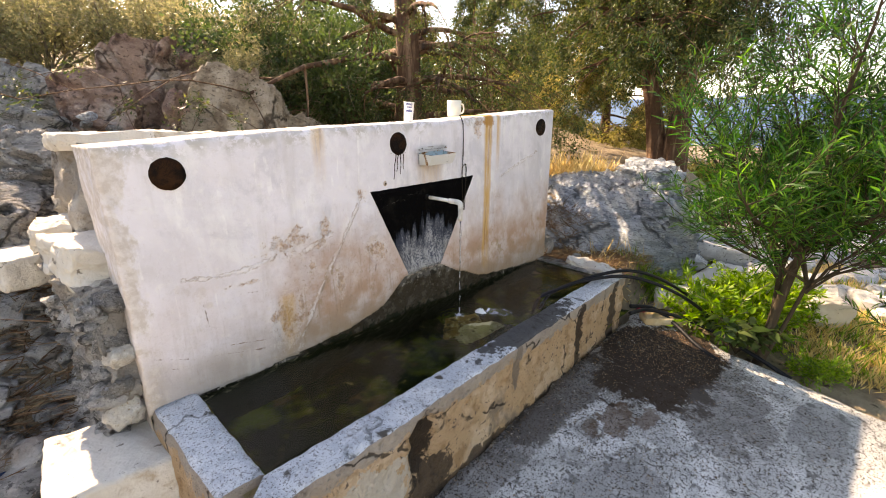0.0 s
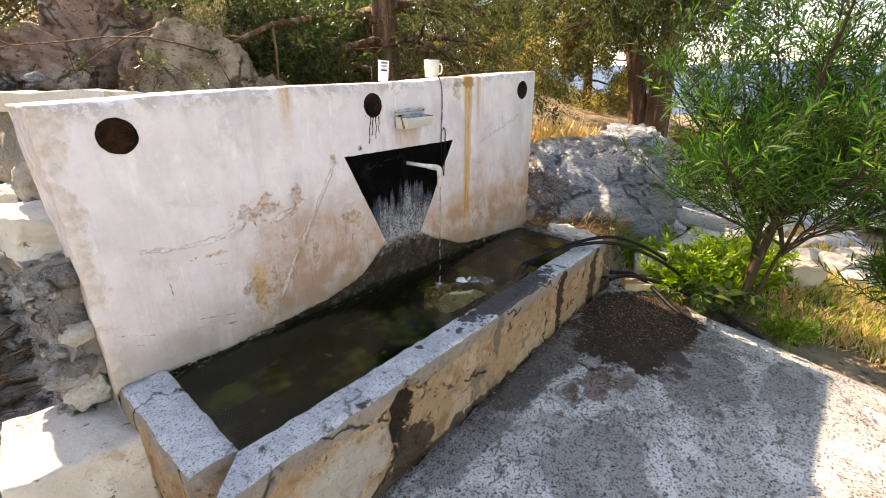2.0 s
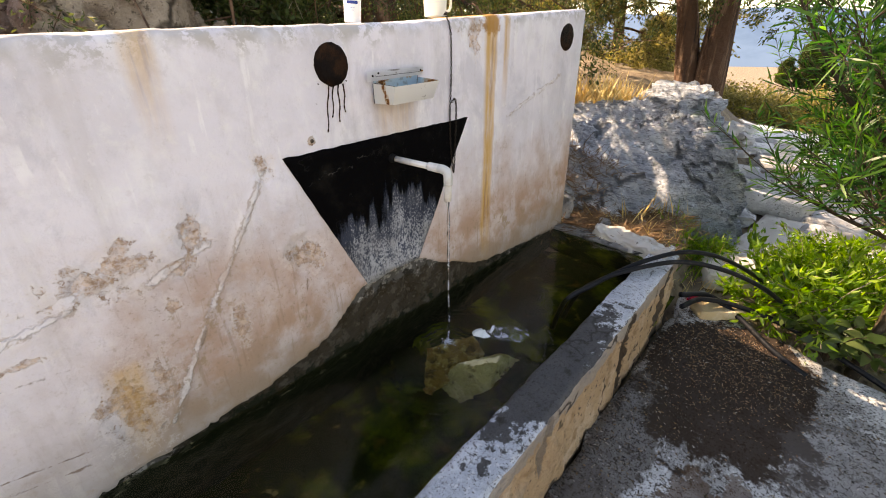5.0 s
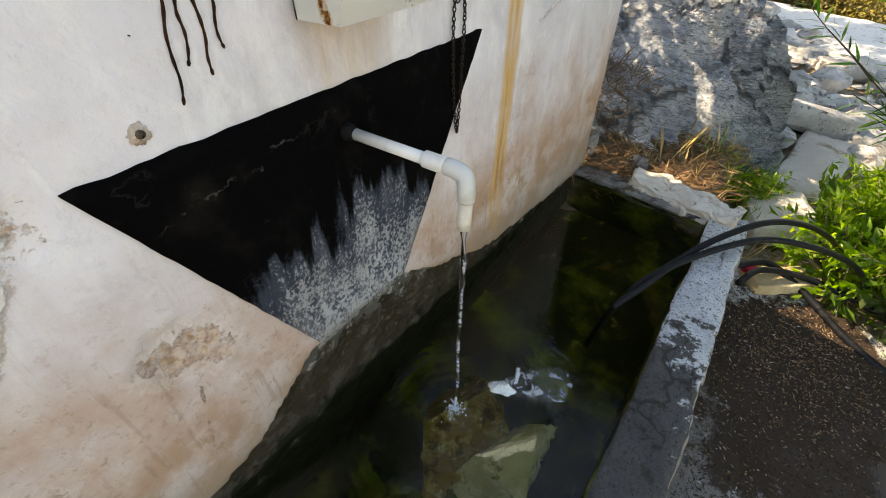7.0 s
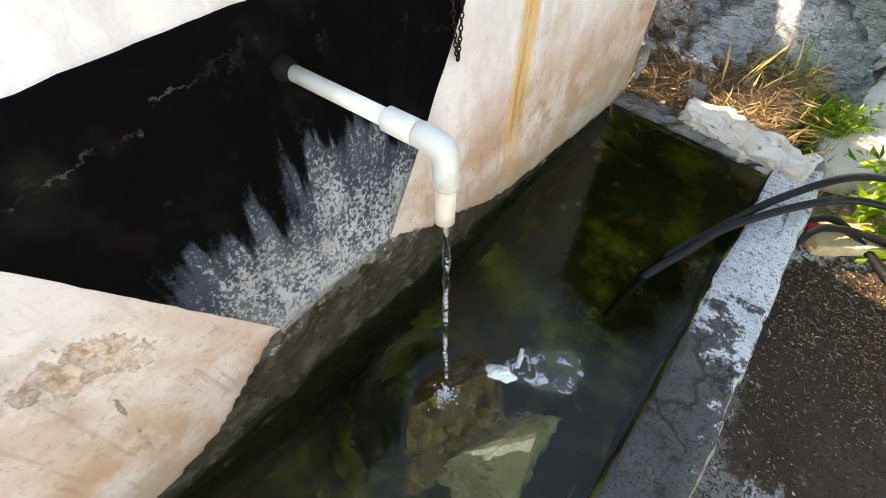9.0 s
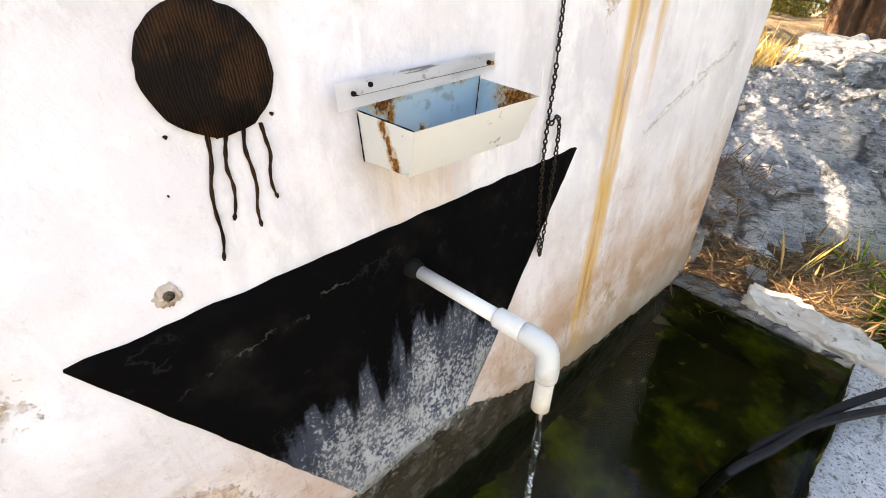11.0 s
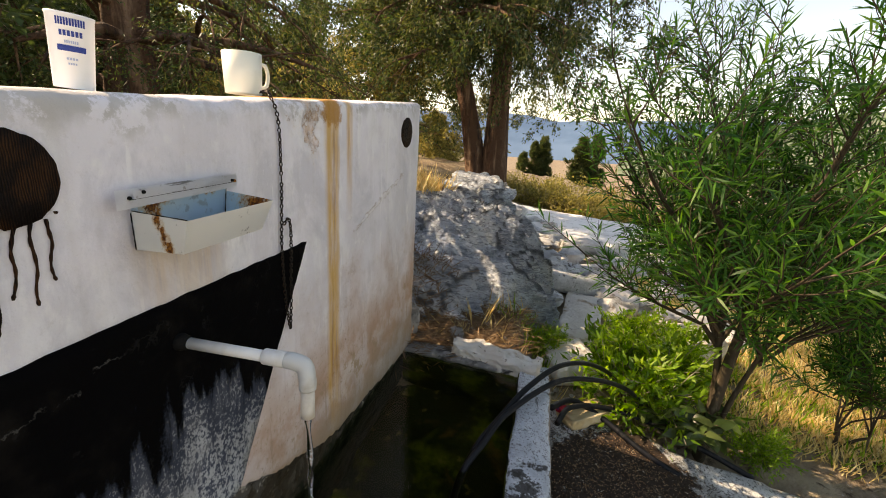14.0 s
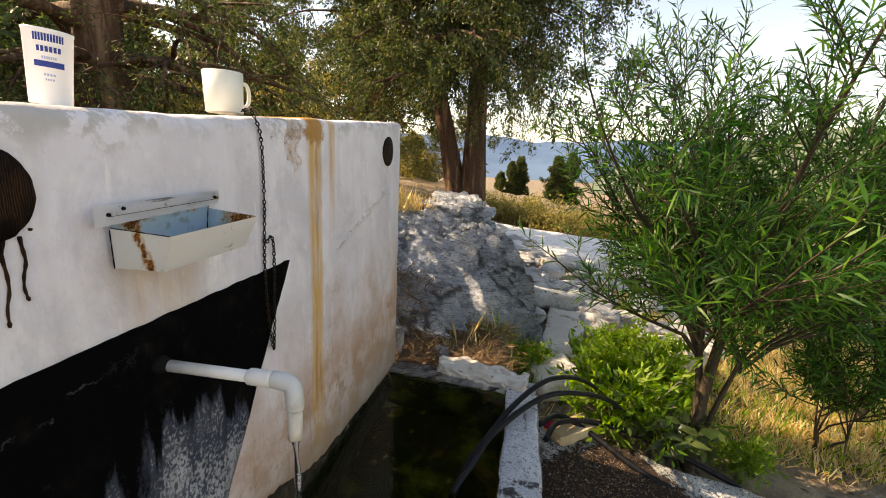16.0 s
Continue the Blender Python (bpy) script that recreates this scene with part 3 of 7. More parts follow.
def spots_on_face(m, ia, ib, spots, ragged_edge=0.7, scale=7):
    """Damp, spalled and plain dark patches: two axes, centre, half sizes, colour, strength."""
    nt = m.node_tree
    b = nt.nodes["Principled BSDF"]
    col = b.inputs["Base Color"].links[0].from_socket
    xyz = nd(nt, "ShaderNodeSeparateXYZ", {0: coords(nt)})
    wob = calc(nt, "MULTIPLY", calc(nt, "SUBTRACT", grain(nt, scale, 9, rough=0.72), 0.5), ragged_edge * 2.4)
    total = None
    for ca, cb_, ra, rb, c, k in spots:
        da = calc(nt, "DIVIDE", calc(nt, "SUBTRACT", xyz.outputs[ia], ca), ra)
        db = calc(nt, "DIVIDE", calc(nt, "SUBTRACT", xyz.outputs[ib], cb_), rb)
        dist = calc(nt, "ADD", calc(nt, "SQRT", calc(nt, "ADD", calc(nt, "MULTIPLY", da, da), calc(nt, "MULTIPLY", db, db))), wob)
        f = calc(nt, "MULTIPLY", calc(nt, "SUBTRACT", 1.0, step(nt, dist, 0.86, 1.0)), k)
        col = blend(nt, f, col, c)
        total = f if total is None else calc(nt, "MAXIMUM", total, f)
    nt.links.new(col, b.inputs["Base Color"])
    nt.links.new(calc(nt, "MULTIPLY_ADD", total, -0.2, 0.86), b.inputs["Roughness"])


def add_cracks(m, scale, width, strength):
    """Thin wandering cracks, in places only."""
    nt = m.node_tree
    b = nt.nodes["Principled BSDF"]
    col = b.inputs["Base Color"].links[0].from_socket
    warp = nd(nt, "ShaderNodeTexNoise", {"Vector": coords(nt), "Scale": 9.0, "Detail": 7.0}).outputs["Color"]
    place = nd(nt, "ShaderNodeMix", {0: 0.16}, data_type="RGBA")
    nt.links.new(coords(nt), place.inputs[6])
    nt.links.new(warp, place.inputs[7])
    edge = nd(nt, "ShaderNodeTexVoronoi", {"Vector": place.outputs[2], "Scale": scale}, feature="DISTANCE_TO_EDGE").outputs["Distance"]
    line = calc(nt, "MULTIPLY", calc(nt, "SUBTRACT", 1.0, step(nt, edge, width * 0.3, width)), step(nt, grain(nt, 5, 4), 0.46, 0.54))
    nt.links.new(blend(nt, calc(nt, "MULTIPLY", line, strength), col, (0.03, 0.024, 0.02)), b.inputs["Base Color"])
    n = nd(nt, "ShaderNodeBump", {"Strength": 0.8, "Distance": 0.006, "Height": calc(nt, "SUBTRACT", 1.0, line), "Normal": b.inputs["Normal"].links[0].from_socket})
    nt.links.new(n.outputs[0], b.inputs["Normal"])


def render_face_material():
    m = surface("tan_render", (0.57, 0.385, 0.235), [((0.68, 0.51, 0.36), 5, 0.46, 0.64), ((0.43, 0.27, 0.15), 12, 0.5, 0.66), ((0.16, 0.12, 0.09), 45, 0.6, 0.66), ((0.3, 0.23, 0.17), 4, 0.58, 0.7)],
                ((8, 0.9, 0.06), (32, 0.9, 0.025), (130, 0.7, 0.005)))
    # the last spot is a darker band along the foot
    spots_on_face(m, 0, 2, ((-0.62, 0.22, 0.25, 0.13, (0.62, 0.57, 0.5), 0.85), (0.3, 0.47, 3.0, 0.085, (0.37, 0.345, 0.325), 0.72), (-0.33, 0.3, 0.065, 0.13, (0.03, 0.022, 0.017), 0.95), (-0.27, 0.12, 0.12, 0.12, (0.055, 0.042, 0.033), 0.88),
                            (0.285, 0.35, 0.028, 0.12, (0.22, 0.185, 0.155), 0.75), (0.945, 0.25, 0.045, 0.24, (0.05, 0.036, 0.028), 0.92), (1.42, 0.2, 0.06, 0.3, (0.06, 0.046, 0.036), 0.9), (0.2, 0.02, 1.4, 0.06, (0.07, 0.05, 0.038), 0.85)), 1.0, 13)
    add_cracks(m, 3.2, 0.03, 0.85)
    return m


spots_on_face(mortar, 0, 2, ((0.36, 0.48, 1.0, 0.13, (0.035, 0.024, 0.012), 0.85), (0.3, 0.2, 3.0, 0.26, (0.012, 0.014, 0.006), 0.97)), 0.75, 22)
coping = coping_material()
add_cracks(coping, 3.0, 0.02, 0.55)
tan_render = render_face_material()
moss = surface("mossy_trough_lining", (0.013, 0.019, 0.004), [((0.17, 0.21, 0.013), 4, 0.46, 0.68), ((0.16, 0.1, 0.025), 5, 0.57, 0.7), ((0.014, 0.018, 0.007), 2.2, 0.54, 0.7), ((0.2, 0.18, 0.07), 16, 0.6, 0.72)],
               ((14, 0.8, 0.03),), 0.9)


# ---- ground ----
def paving_height(x, y):
    return 0.135 + 0.04 * max(min(x, 3.0), -2.5) + 0.117 * max(min(y, -0.3), -2.6)


def ease(a, b, t):
    t = min(max((t - a) / (b - a), 0.0), 1.0)
    return t * t * (3 - 2 * t)


def boulder_height(x, y):
    """Steep towards the paving, a long crest towards the tree."""
    crest = float(np.interp(y, (-0.95, -0.74, -0.66, -0.5, -0.34, -0.1, 0.3, 0.7, 1.3), (-0.2, 0.0, 0.36, 0.62, 0.76, 0.86, 0.92, 0.9, 0.7)))
    foot = float(np.interp(y, (-0.8, -0.55, -0.38, 0.05, 0.22, 1.2), (3.0, 2.72, 2.36, 2.05, 1.75, 1.6)))
    low = float(np.interp(y, (-0.7, -0.4, 0.1, 1.0), (0.1, 0.26, 0.38, 0.55)))
    s = min(max((x - foot + 0.12) / (3.3 - foot), 0.0), 1.0)
    top = low + (crest - low) * s ** 0.72
    if x < foot - 0.12:
        top -= 1.5 * (foot - 0.12 - x)
    return top - 0.55 * ease(3.45, 4.3, x) - 0.5 * ease(0.95, 1.3, y)


def ground_height(x, y):
    """The slope that the fountain is cut into."""
    z = paving_height(x, y) - 0.07
    z -= 0.05 * ease(1.8, 6.0, x)
    k = ease(1.2, 2.2, x)
    left = 1.15 * ease(0.15, 2.4, y) + 0.24 * max(y - 2.4, 0) ** 0.9
    right = 0.7 * ease(-0.4, 0.7, y) + 0.25 * ease(3.0, 5.0, x) * ease(-0.5, 0.5, y) + 0.5 * ease(0.7, 3.5, y)
    z += (left * (1 - k) + right * k) * (1 - 0.85 * ease(6.3, 9.5, x) * (1 - ease(2, 7, y)))
    bank = ease(1.55, 1.68, x) * (1 - ease(2.3, 3.0, x)) * ease(-0.62, -0.44, y)
    z += max(0.0, 0.435 - 0.1 * (x - 1.7) - z) * bank
    if 1.72 < x < 4.2 and -0.9 < y < 1.3 and boulder_height(x, y) > 0.46:
        z = min(z, boulder_height(x, y) - 0.03 + 0.3 * (1 - ease(1.72, 1.95, x) * (1 - ease(3.9, 4.2, x)) * ease(-0.9, -0.7, y) * (1 - ease(1.1, 1.3, y))))
    far = math.hypot(x, y)
    z -= 16.0 * ease(17, 60, far) * ease(-0.4, 0.6, (x - 0.3 * y) / (far + 1)) + 40 * ease(60, 400, far)
    if y < -0.65 and -2.0 < x < 1.9:
        z -= 0.05
    flat = ease(5.8, 7.2, x) * (1 - ease(0.3, 2.0, y)) * (1 - ease(14, 18, x))
    z -= 0.08 * flat
    amp = 0.05 + 0.1 * ease(1, 6, abs(y)) + 0.02 * min(far, 40)
    near = ease(0.25, 0.8, min(abs(y + 0.3), 2) + max(0, abs(x - 0.3) - 1.3) * 2)
    return z + near * (1 - 0.85 * flat) * amp * fbm(Vector((x * 0.9, y * 0.9, 3.1)), 4)


def build_ground():
    def axis(lo, mid_lo, mid_hi, hi, fine):
        out = list(np.arange(mid_lo, mid_hi + fine, fine))
        s = fine
        v = out[-1]
        while v < hi:
            s *= 1.18
            v += s
            out.append(v)
        s, v, head = fine, out[0], []
        while v > lo:
            s *= 1.18
            v -= s
            head.append(v)
        return head[::-1] + out
    xs = axis(-900, -2.6, 7.0, 1500, 0.085)
    ys = axis(-900, -2.6, 4.0, 1500, 0.085)
    verts = [(x, y, ground_height(x, y)) for y in ys for x in xs]
    w = len(xs)
    faces = [(j * w + i, j * w + i + 1, (j + 1) * w + i + 1, (j + 1) * w + i) for j in range(len(ys) - 1) for i in range(w - 1)]
    ob = new("ground", mesh_of("ground", verts, faces, [soil], True))
    tagged(ob, "dry brown stony soil slope with litter", "ground", kind="structure")


build_ground()


def slab_grid(name, outline, height, thick, mat, cell=0.04, rough=0.004):
    """A flat sheet with thickness inside a convex outline, uneven on top."""
    bm = bmesh.new()
    top = [bm.verts.new((x, y, 0)) for x, y in outline]
    bm.faces.new(top)
    xs = [p[0] for p in outline]
    ys = [p[1] for p in outline]
    for a in np.arange(min(xs) + cell, max(xs), cell):
        bmesh.ops.bisect_plane(bm, geom=bm.verts[:] + bm.edges[:] + bm.faces[:], plane_co=(a, 0, 0), plane_no=(1, 0, 0))
    for a in np.arange(min(ys) + cell, max(ys), cell):
        bmesh.ops.bisect_plane(bm, geom=bm.verts[:] + bm.edges[:] + bm.faces[:], plane_co=(0, a, 0), plane_no=(0, 1, 0))
    for v in bm.verts:
        e = v.is_boundary
        v.co.z = height(v.co.x, v.co.y) + rough * fbm(v.co * 5, 4) * 2 - (0.012 if e else 0)
        if e:
            v.co += Vector((noise.noise(v.co * 7), noise.noise(v.co * 7 + Vector((5, 0, 0))), 0)) * 0.03
    edges = [e for e in bm.edges if e.is_boundary]
    ext = bmesh.ops.extrude_edge_only(bm, edges=edges)
    for v in [g for g in ext["geom"] if isinstance(g, bmesh.types.BMVert)]:
        v.co.z -= thick
    bmesh.ops.recalc_face_normals(bm, faces=bm.faces[:])
    return part(name, bm, mat, smooth=True)


def paving_material():
    """Worn concrete with a dark wet patch, rusty spill and grit."""
    m = surface("paving", (0.42, 0.43, 0.43), [((0.24, 0.24, 0.235), 2.6, 0.5, 0.64), ((0.6, 0.615, 0.62), 6, 0.48, 0.62), ((0.2, 0.2, 0.2), 22, 0.57, 0.64), ((0.07, 0.065, 0.06), 95, 0.56, 0.6), ((0.04, 0.04, 0.04), 170, 0.58, 0.62), ((0.6, 0.6, 0.6), 110, 0.62, 0.65)],
                ((25, 0.4, 0.01), (150, 0.7, 0.004)))
    spots_on_face(m, 0, 1, ((1.3, -1.0, 0.52, 0.36, (0.03, 0.017, 0.01), 0.96), (0.7, -0.76, 0.6, 0.12, (0.05, 0.036, 0.026), 0.7),
                            (0.1, -0.76, 0.5, 0.1, (0.08, 0.07, 0.065), 0.5), (1.1, -1.4, 0.35, 0.2, (0.1, 0.09, 0.085), 0.55), (0.2, -1.2, 0.3, 0.2, (0.14, 0.14, 0.14), 0.5), (1.3, -1.75, 0.3, 0.12, (0.12, 0.12, 0.12), 0.5)), 0.8, 5)
    spots_on_face(m, 0, 1, ((0.62, -1.02, 0.13, 0.07, (0.09, 0.05, 0.028), 0.75), (0.76, -1.12, 0.1, 0.04, (0.09, 0.05, 0.03), 0.7), (0.5, -0.95, 0.08, 0.04, (0.1, 0.06, 0.035), 0.6)), 1.9, 14)
    return m


pave = slab_grid("pavement", [(-2.6, -0.67), (1.86, -0.67), (1.77, -1.25), (1.73, -1.6), (1.67, -2.0), (1.55, -3.2), (-2.6, -3.6)], paving_height, 0.14, paving_material(), 0.06)
tagged(pave, "worn grey concrete paving with a dark wet patch", "paving", kind="structure")


# ---- the fountain wall ----
def wall_top(x):
    return float(np.interp(x, (-1.0, -0.5, 0.0, 0.28, 0.48, 0.84, 1.17, 1.63), (1.352, 1.392, 1.42, 1.434, 1.444, 1.472, 1.496, 1.534)))


def coat_foot(x):
    """The height at which the whitewash ends above the water."""
    base = float(np.interp(x, (-1.0, -0.6, -0.37, -0.15, 0.05, 0.2, 0.35, 0.48, 0.63, 0.85, 1.15, 1.7), (0.438, 0.442, 0.455, 0.472, 0.525, 0.635, 0.655, 0.65, 0.58, 0.49, 0.455, 0.42)))
    return base + 0.018 * fbm(Vector((x * 9, 2.2, 0)), 4)


def build_wall():
    """One mesh: front, top, ends and back, with worn arrises."""
    x0, x1, thick = -0.992, 1.665, 0.3
    nx, nz, ny = 300, 126, 24
    verts, faces, mats = [], [], []
    grid = {}

    def vert(key, co):
        if key not in grid:
            grid[key] = len(verts)
            verts.append(co)
        return grid[key]

    def place(i, j, k):
        """i along, j up, k through."""
        x = x0 + (x1 - x0) * i / nx
        zt = wall_top(x) + 0.008 * fbm(Vector((x * 6, 0, 1)), 4)
        z = -0.1 + (zt + 0.1) * j / nz
        y = thick * k / ny
        co = Vector((x, y, z))
        bulge = 0.006 * fbm(Vector((x * 2.2, z * 2.2, 4)), 3) + 0.0025 * fbm(Vector((x * 14, z * 14, 8)), 3)
        if k == 0:
            co.y += bulge
            if z < coat_foot(x):
                co.y += 0.011 + 0.01 * noise.noise(Vector((x * 22, z * 22, 0)))
            # patched seams that stand slightly proud
            for ax, az, bx, bz, w in ((-0.05, 1.11, -0.40, 0.54, 0.012), (-0.82, 0.893, -0.57, 0.878, 0.008), (-0.57, 0.878, -0.45, 0.935, 0.009), (1.02, 1.11, 1.46, 1.25, 0.01)):
                dx, dz = bx - ax, bz - az
                t = min(max(((x - ax) * dx + (z - az) * dz) / (dx * dx + dz * dz), 0), 1)
                d = math.hypot(x - ax - dx * t, z - az - dz * t) + 0.006 * noise.noise(Vector((x * 25, z * 25, 3)))
                if d < w:
                    co.y -= 0.005 * (1 - (d / w) ** 2)
            for cx, cz, r in ((-0.43, 0.94, 0.05), (0.03, 0.83, 0.055), (-0.47, 0.6, 0.06), (-0.05, 1.1, 0.025), (0.79, 1.4, 0.04), (-0.25, 0.98, 0.03), (0.0, 0.86, 0.04)):
                d = math.hypot(x - cx, z - cz) / r + 0.9 * fbm(Vector((x * 18, z * 18, 6)), 4)
                if d < 1:
                    co.y += 0.006 + 0.004 * noise.noise(Vector((x * 60, z * 60, 1)))
        if k == ny:
            co.y += 0.03 * fbm(Vector((x * 3, z * 3, 9)), 3)
        # rounded, chipped top front edge and ends
        chip = 0.45 + 1.5 * abs(fbm(Vector((x * 9, z * 4, y * 4)), 4))
        r = 0.034 * chip
        dz_, dy_ = zt - co.z, min(y, thick - y)
        if dz_ < r and dy_ < r:
            c = r - math.hypot(r - dz_, r - dy_)
            if c < 0:
                n = Vector((0, (r - dy_) * (1 if y < thick / 2 else -1), -(r - dz_))).normalized()
                co += n * -c
        ex = min(x - x0, x1 - x)
        re = 0.018 * chip
        if ex < re and dy_ < re:
            c = math.hypot(re - ex, re - dy_) - re
            if c > 0:
                n = Vector(((re - ex) * (1 if x - x0 < x1 - x else -1), (re - dy_) * (1 if y < thick / 2 else -1), 0)).normalized()
                co += n * c
        if i in (0, nx):
            co.x += (0.008 * fbm(Vector((y * 9, z * 9, i)), 3)) + (0.012 * ease(1.0, 1.35, z) * -1 if i else 0.01 * ease(1.0, 1.35, z) * -1)
        return co

    def quad(keys, mat):
        faces.append(tuple(vert(k, place(*k)) for k in keys))
        mats.append(mat)

    for i in range(nx):
        for j in range(nz):
            x = x0 + (x1 - x0) * (i + 0.5) / nx
            z = -0.1 + (wall_top(x) + 0.1) * (j + 0.5) / nz
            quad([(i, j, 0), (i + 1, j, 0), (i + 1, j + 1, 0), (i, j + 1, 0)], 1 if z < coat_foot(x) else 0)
    for i in range(nx):
        for k in range(ny):
            quad([(i, nz, k), (i + 1, nz, k), (i + 1, nz, k + 1), (i, nz, k + 1)], 0)
    for i in range(0, nx, 10):
        for j in range(0, nz, 9):
            quad([(i, j, ny), (i, j + 9, ny), (i + 10, j + 9, ny), (i + 10, j, ny)], 2)
    for i, flip in ((0, False), (nx, True)):
        for j in range(nz):
            for k in range(ny):
                q = [(i, j, k), (i, j + 1, k), (i, j + 1, k + 1), (i, j, k + 1)]
                quad(q[::-1] if flip else q, 0)
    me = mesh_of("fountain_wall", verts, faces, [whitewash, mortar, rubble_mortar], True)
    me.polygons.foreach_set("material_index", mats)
    ob = new("fountain_wall", me)
    return tagged(ob, "thick whitewashed masonry wall with rust runs and damp stains", "wall", kind="structure")


wall = build_wall()


def wall_face(x, z):
    return 0.006 * fbm(Vector((x * 2.2, z * 2.2, 4)), 3) + 0.0025 * fbm(Vector((x * 14, z * 14, 8)), 3)


def paint_patch(name, outline, mat, lift=0.004, label=""):
    """A coat of paint that lies on the wall's face."""
    bm = bmesh.new()
    bm.faces.new([bm.verts.new((x, 0, z)) for x, z in outline])
    xs, zs = [p[0] for p in outline], [p[1] for p in outline]
    cell = 0.03
    for a in np.arange(min(xs) + cell, max(xs), cell):
        bmesh.ops.bisect_plane(bm, geom=bm.verts[:] + bm.edges[:] + bm.faces[:], plane_co=(a, 0, 0), plane_no=(1, 0, 0))
    for a in np.arange(min(zs) + cell, max(zs), cell):
        bmesh.ops.bisect_plane(bm, geom=bm.verts[:] + bm.edges[:] + bm.faces[:], plane_co=(0, 0, a), plane_no=(0, 0, 1))
    bmesh.ops.triangulate(bm, faces=bm.faces[:])
    for v in bm.verts:
        v.co.y = wall_face(v.co.x, v.co.z) - lift
    border = [e for e in bm.edges if e.is_boundary]
    ext = bmesh.ops.extrude_edge_only(bm, edges=border)
    for v in [g for g in ext["geom"] if isinstance(g, bmesh.types.BMVert)]:
        v.co.y += lift + 0.004
    bmesh.ops.recalc_face_normals(bm, faces=bm.faces[:])
    return part(name, bm, mat, wall, label, True)


def lower_edge():
    pts = []
    for t in np.linspace(0, 1, 26):
        x = 0.231 + (0.474 - 0.231) * t
        pts.append((x, coat_foot(x) + 0.006))
    return pts


top_line = [(0.756 * t, 1.117 + 0.019 * t + 0.0035 * noise.noise(Vector((t * 22, 0, 0)))) for t in np.linspace(0, 1, 50)]
low = lower_edge()
right_line = [(0.756 + (low[-1][0] - 0.756) * t + 0.002 * noise.noise(Vector((t * 20, 3, 0))), 1.136 + (low[-1][1] - 1.136) * t) for t in np.linspace(0, 1, 30)][1:-1]
left_line = [(low[0][0] * (1 - t) + 0.002 * noise.noise(Vector((t * 20, 7, 0))), low[0][1] + (1.117 - low[0][1]) * t) for t in np.linspace(0, 1, 30)][1:-1]
paint_patch("painted_panel", (top_line + right_line + low[::-1] + left_line)[::-1], black_paint, 0.005, "black painted trapezoid, flaked grey low down")
for cx, cz, rx, rz in ((-0.813, 1.262, 0.053, 0.053), (0.18, 1.333, 0.052, 0.053), (1.49, 1.41, 0.06, 0.056)):
    ring = [(cx + (rx + 0.0022 * noise.noise(Vector((math.cos(a) * 4, math.sin(a) * 4, cx)))) * math.cos(a), cz + (rz + 0.0022 * noise.noise(Vector((math.cos(a) * 4, math.sin(a) * 4, cx + 5)))) * math.sin(a)) for a in np.linspace(0, 2 * math.pi, 49)[:-1]]
    paint_patch("painted_disc", ring, disc_paint, 0.004, "dark brown-black painted disc")
for xt, xb, zb in ((0.163, 0.145, 1.164), (0.178, 0.167, 1.201), (0.195, 0.189, 1.186), (0.213, 0.209, 1.21)):
    zt = 1.285
    pts = bend([(xt + (xb - xt) * t + 0.0022 * math.sin(t * 9 + xt * 80), wall_face(xt, zt + (zb - zt) * t) - 0.002, zt + (zb - zt) * t) for t in np.linspace(0, 1, 6)], 5)
    rad = [0.0019 - 0.0005 * i / len(pts) + 0.0003 * math.sin(i * 1.3) for i in range(len(pts))]
    rad[-1], rad[-2] = 0.0012, 0.0022
    piece("paint_drip", mesh_of("paint_drip", *tube_data(pts, rad, 6), [disc_paint], True), wall, "black paint run")


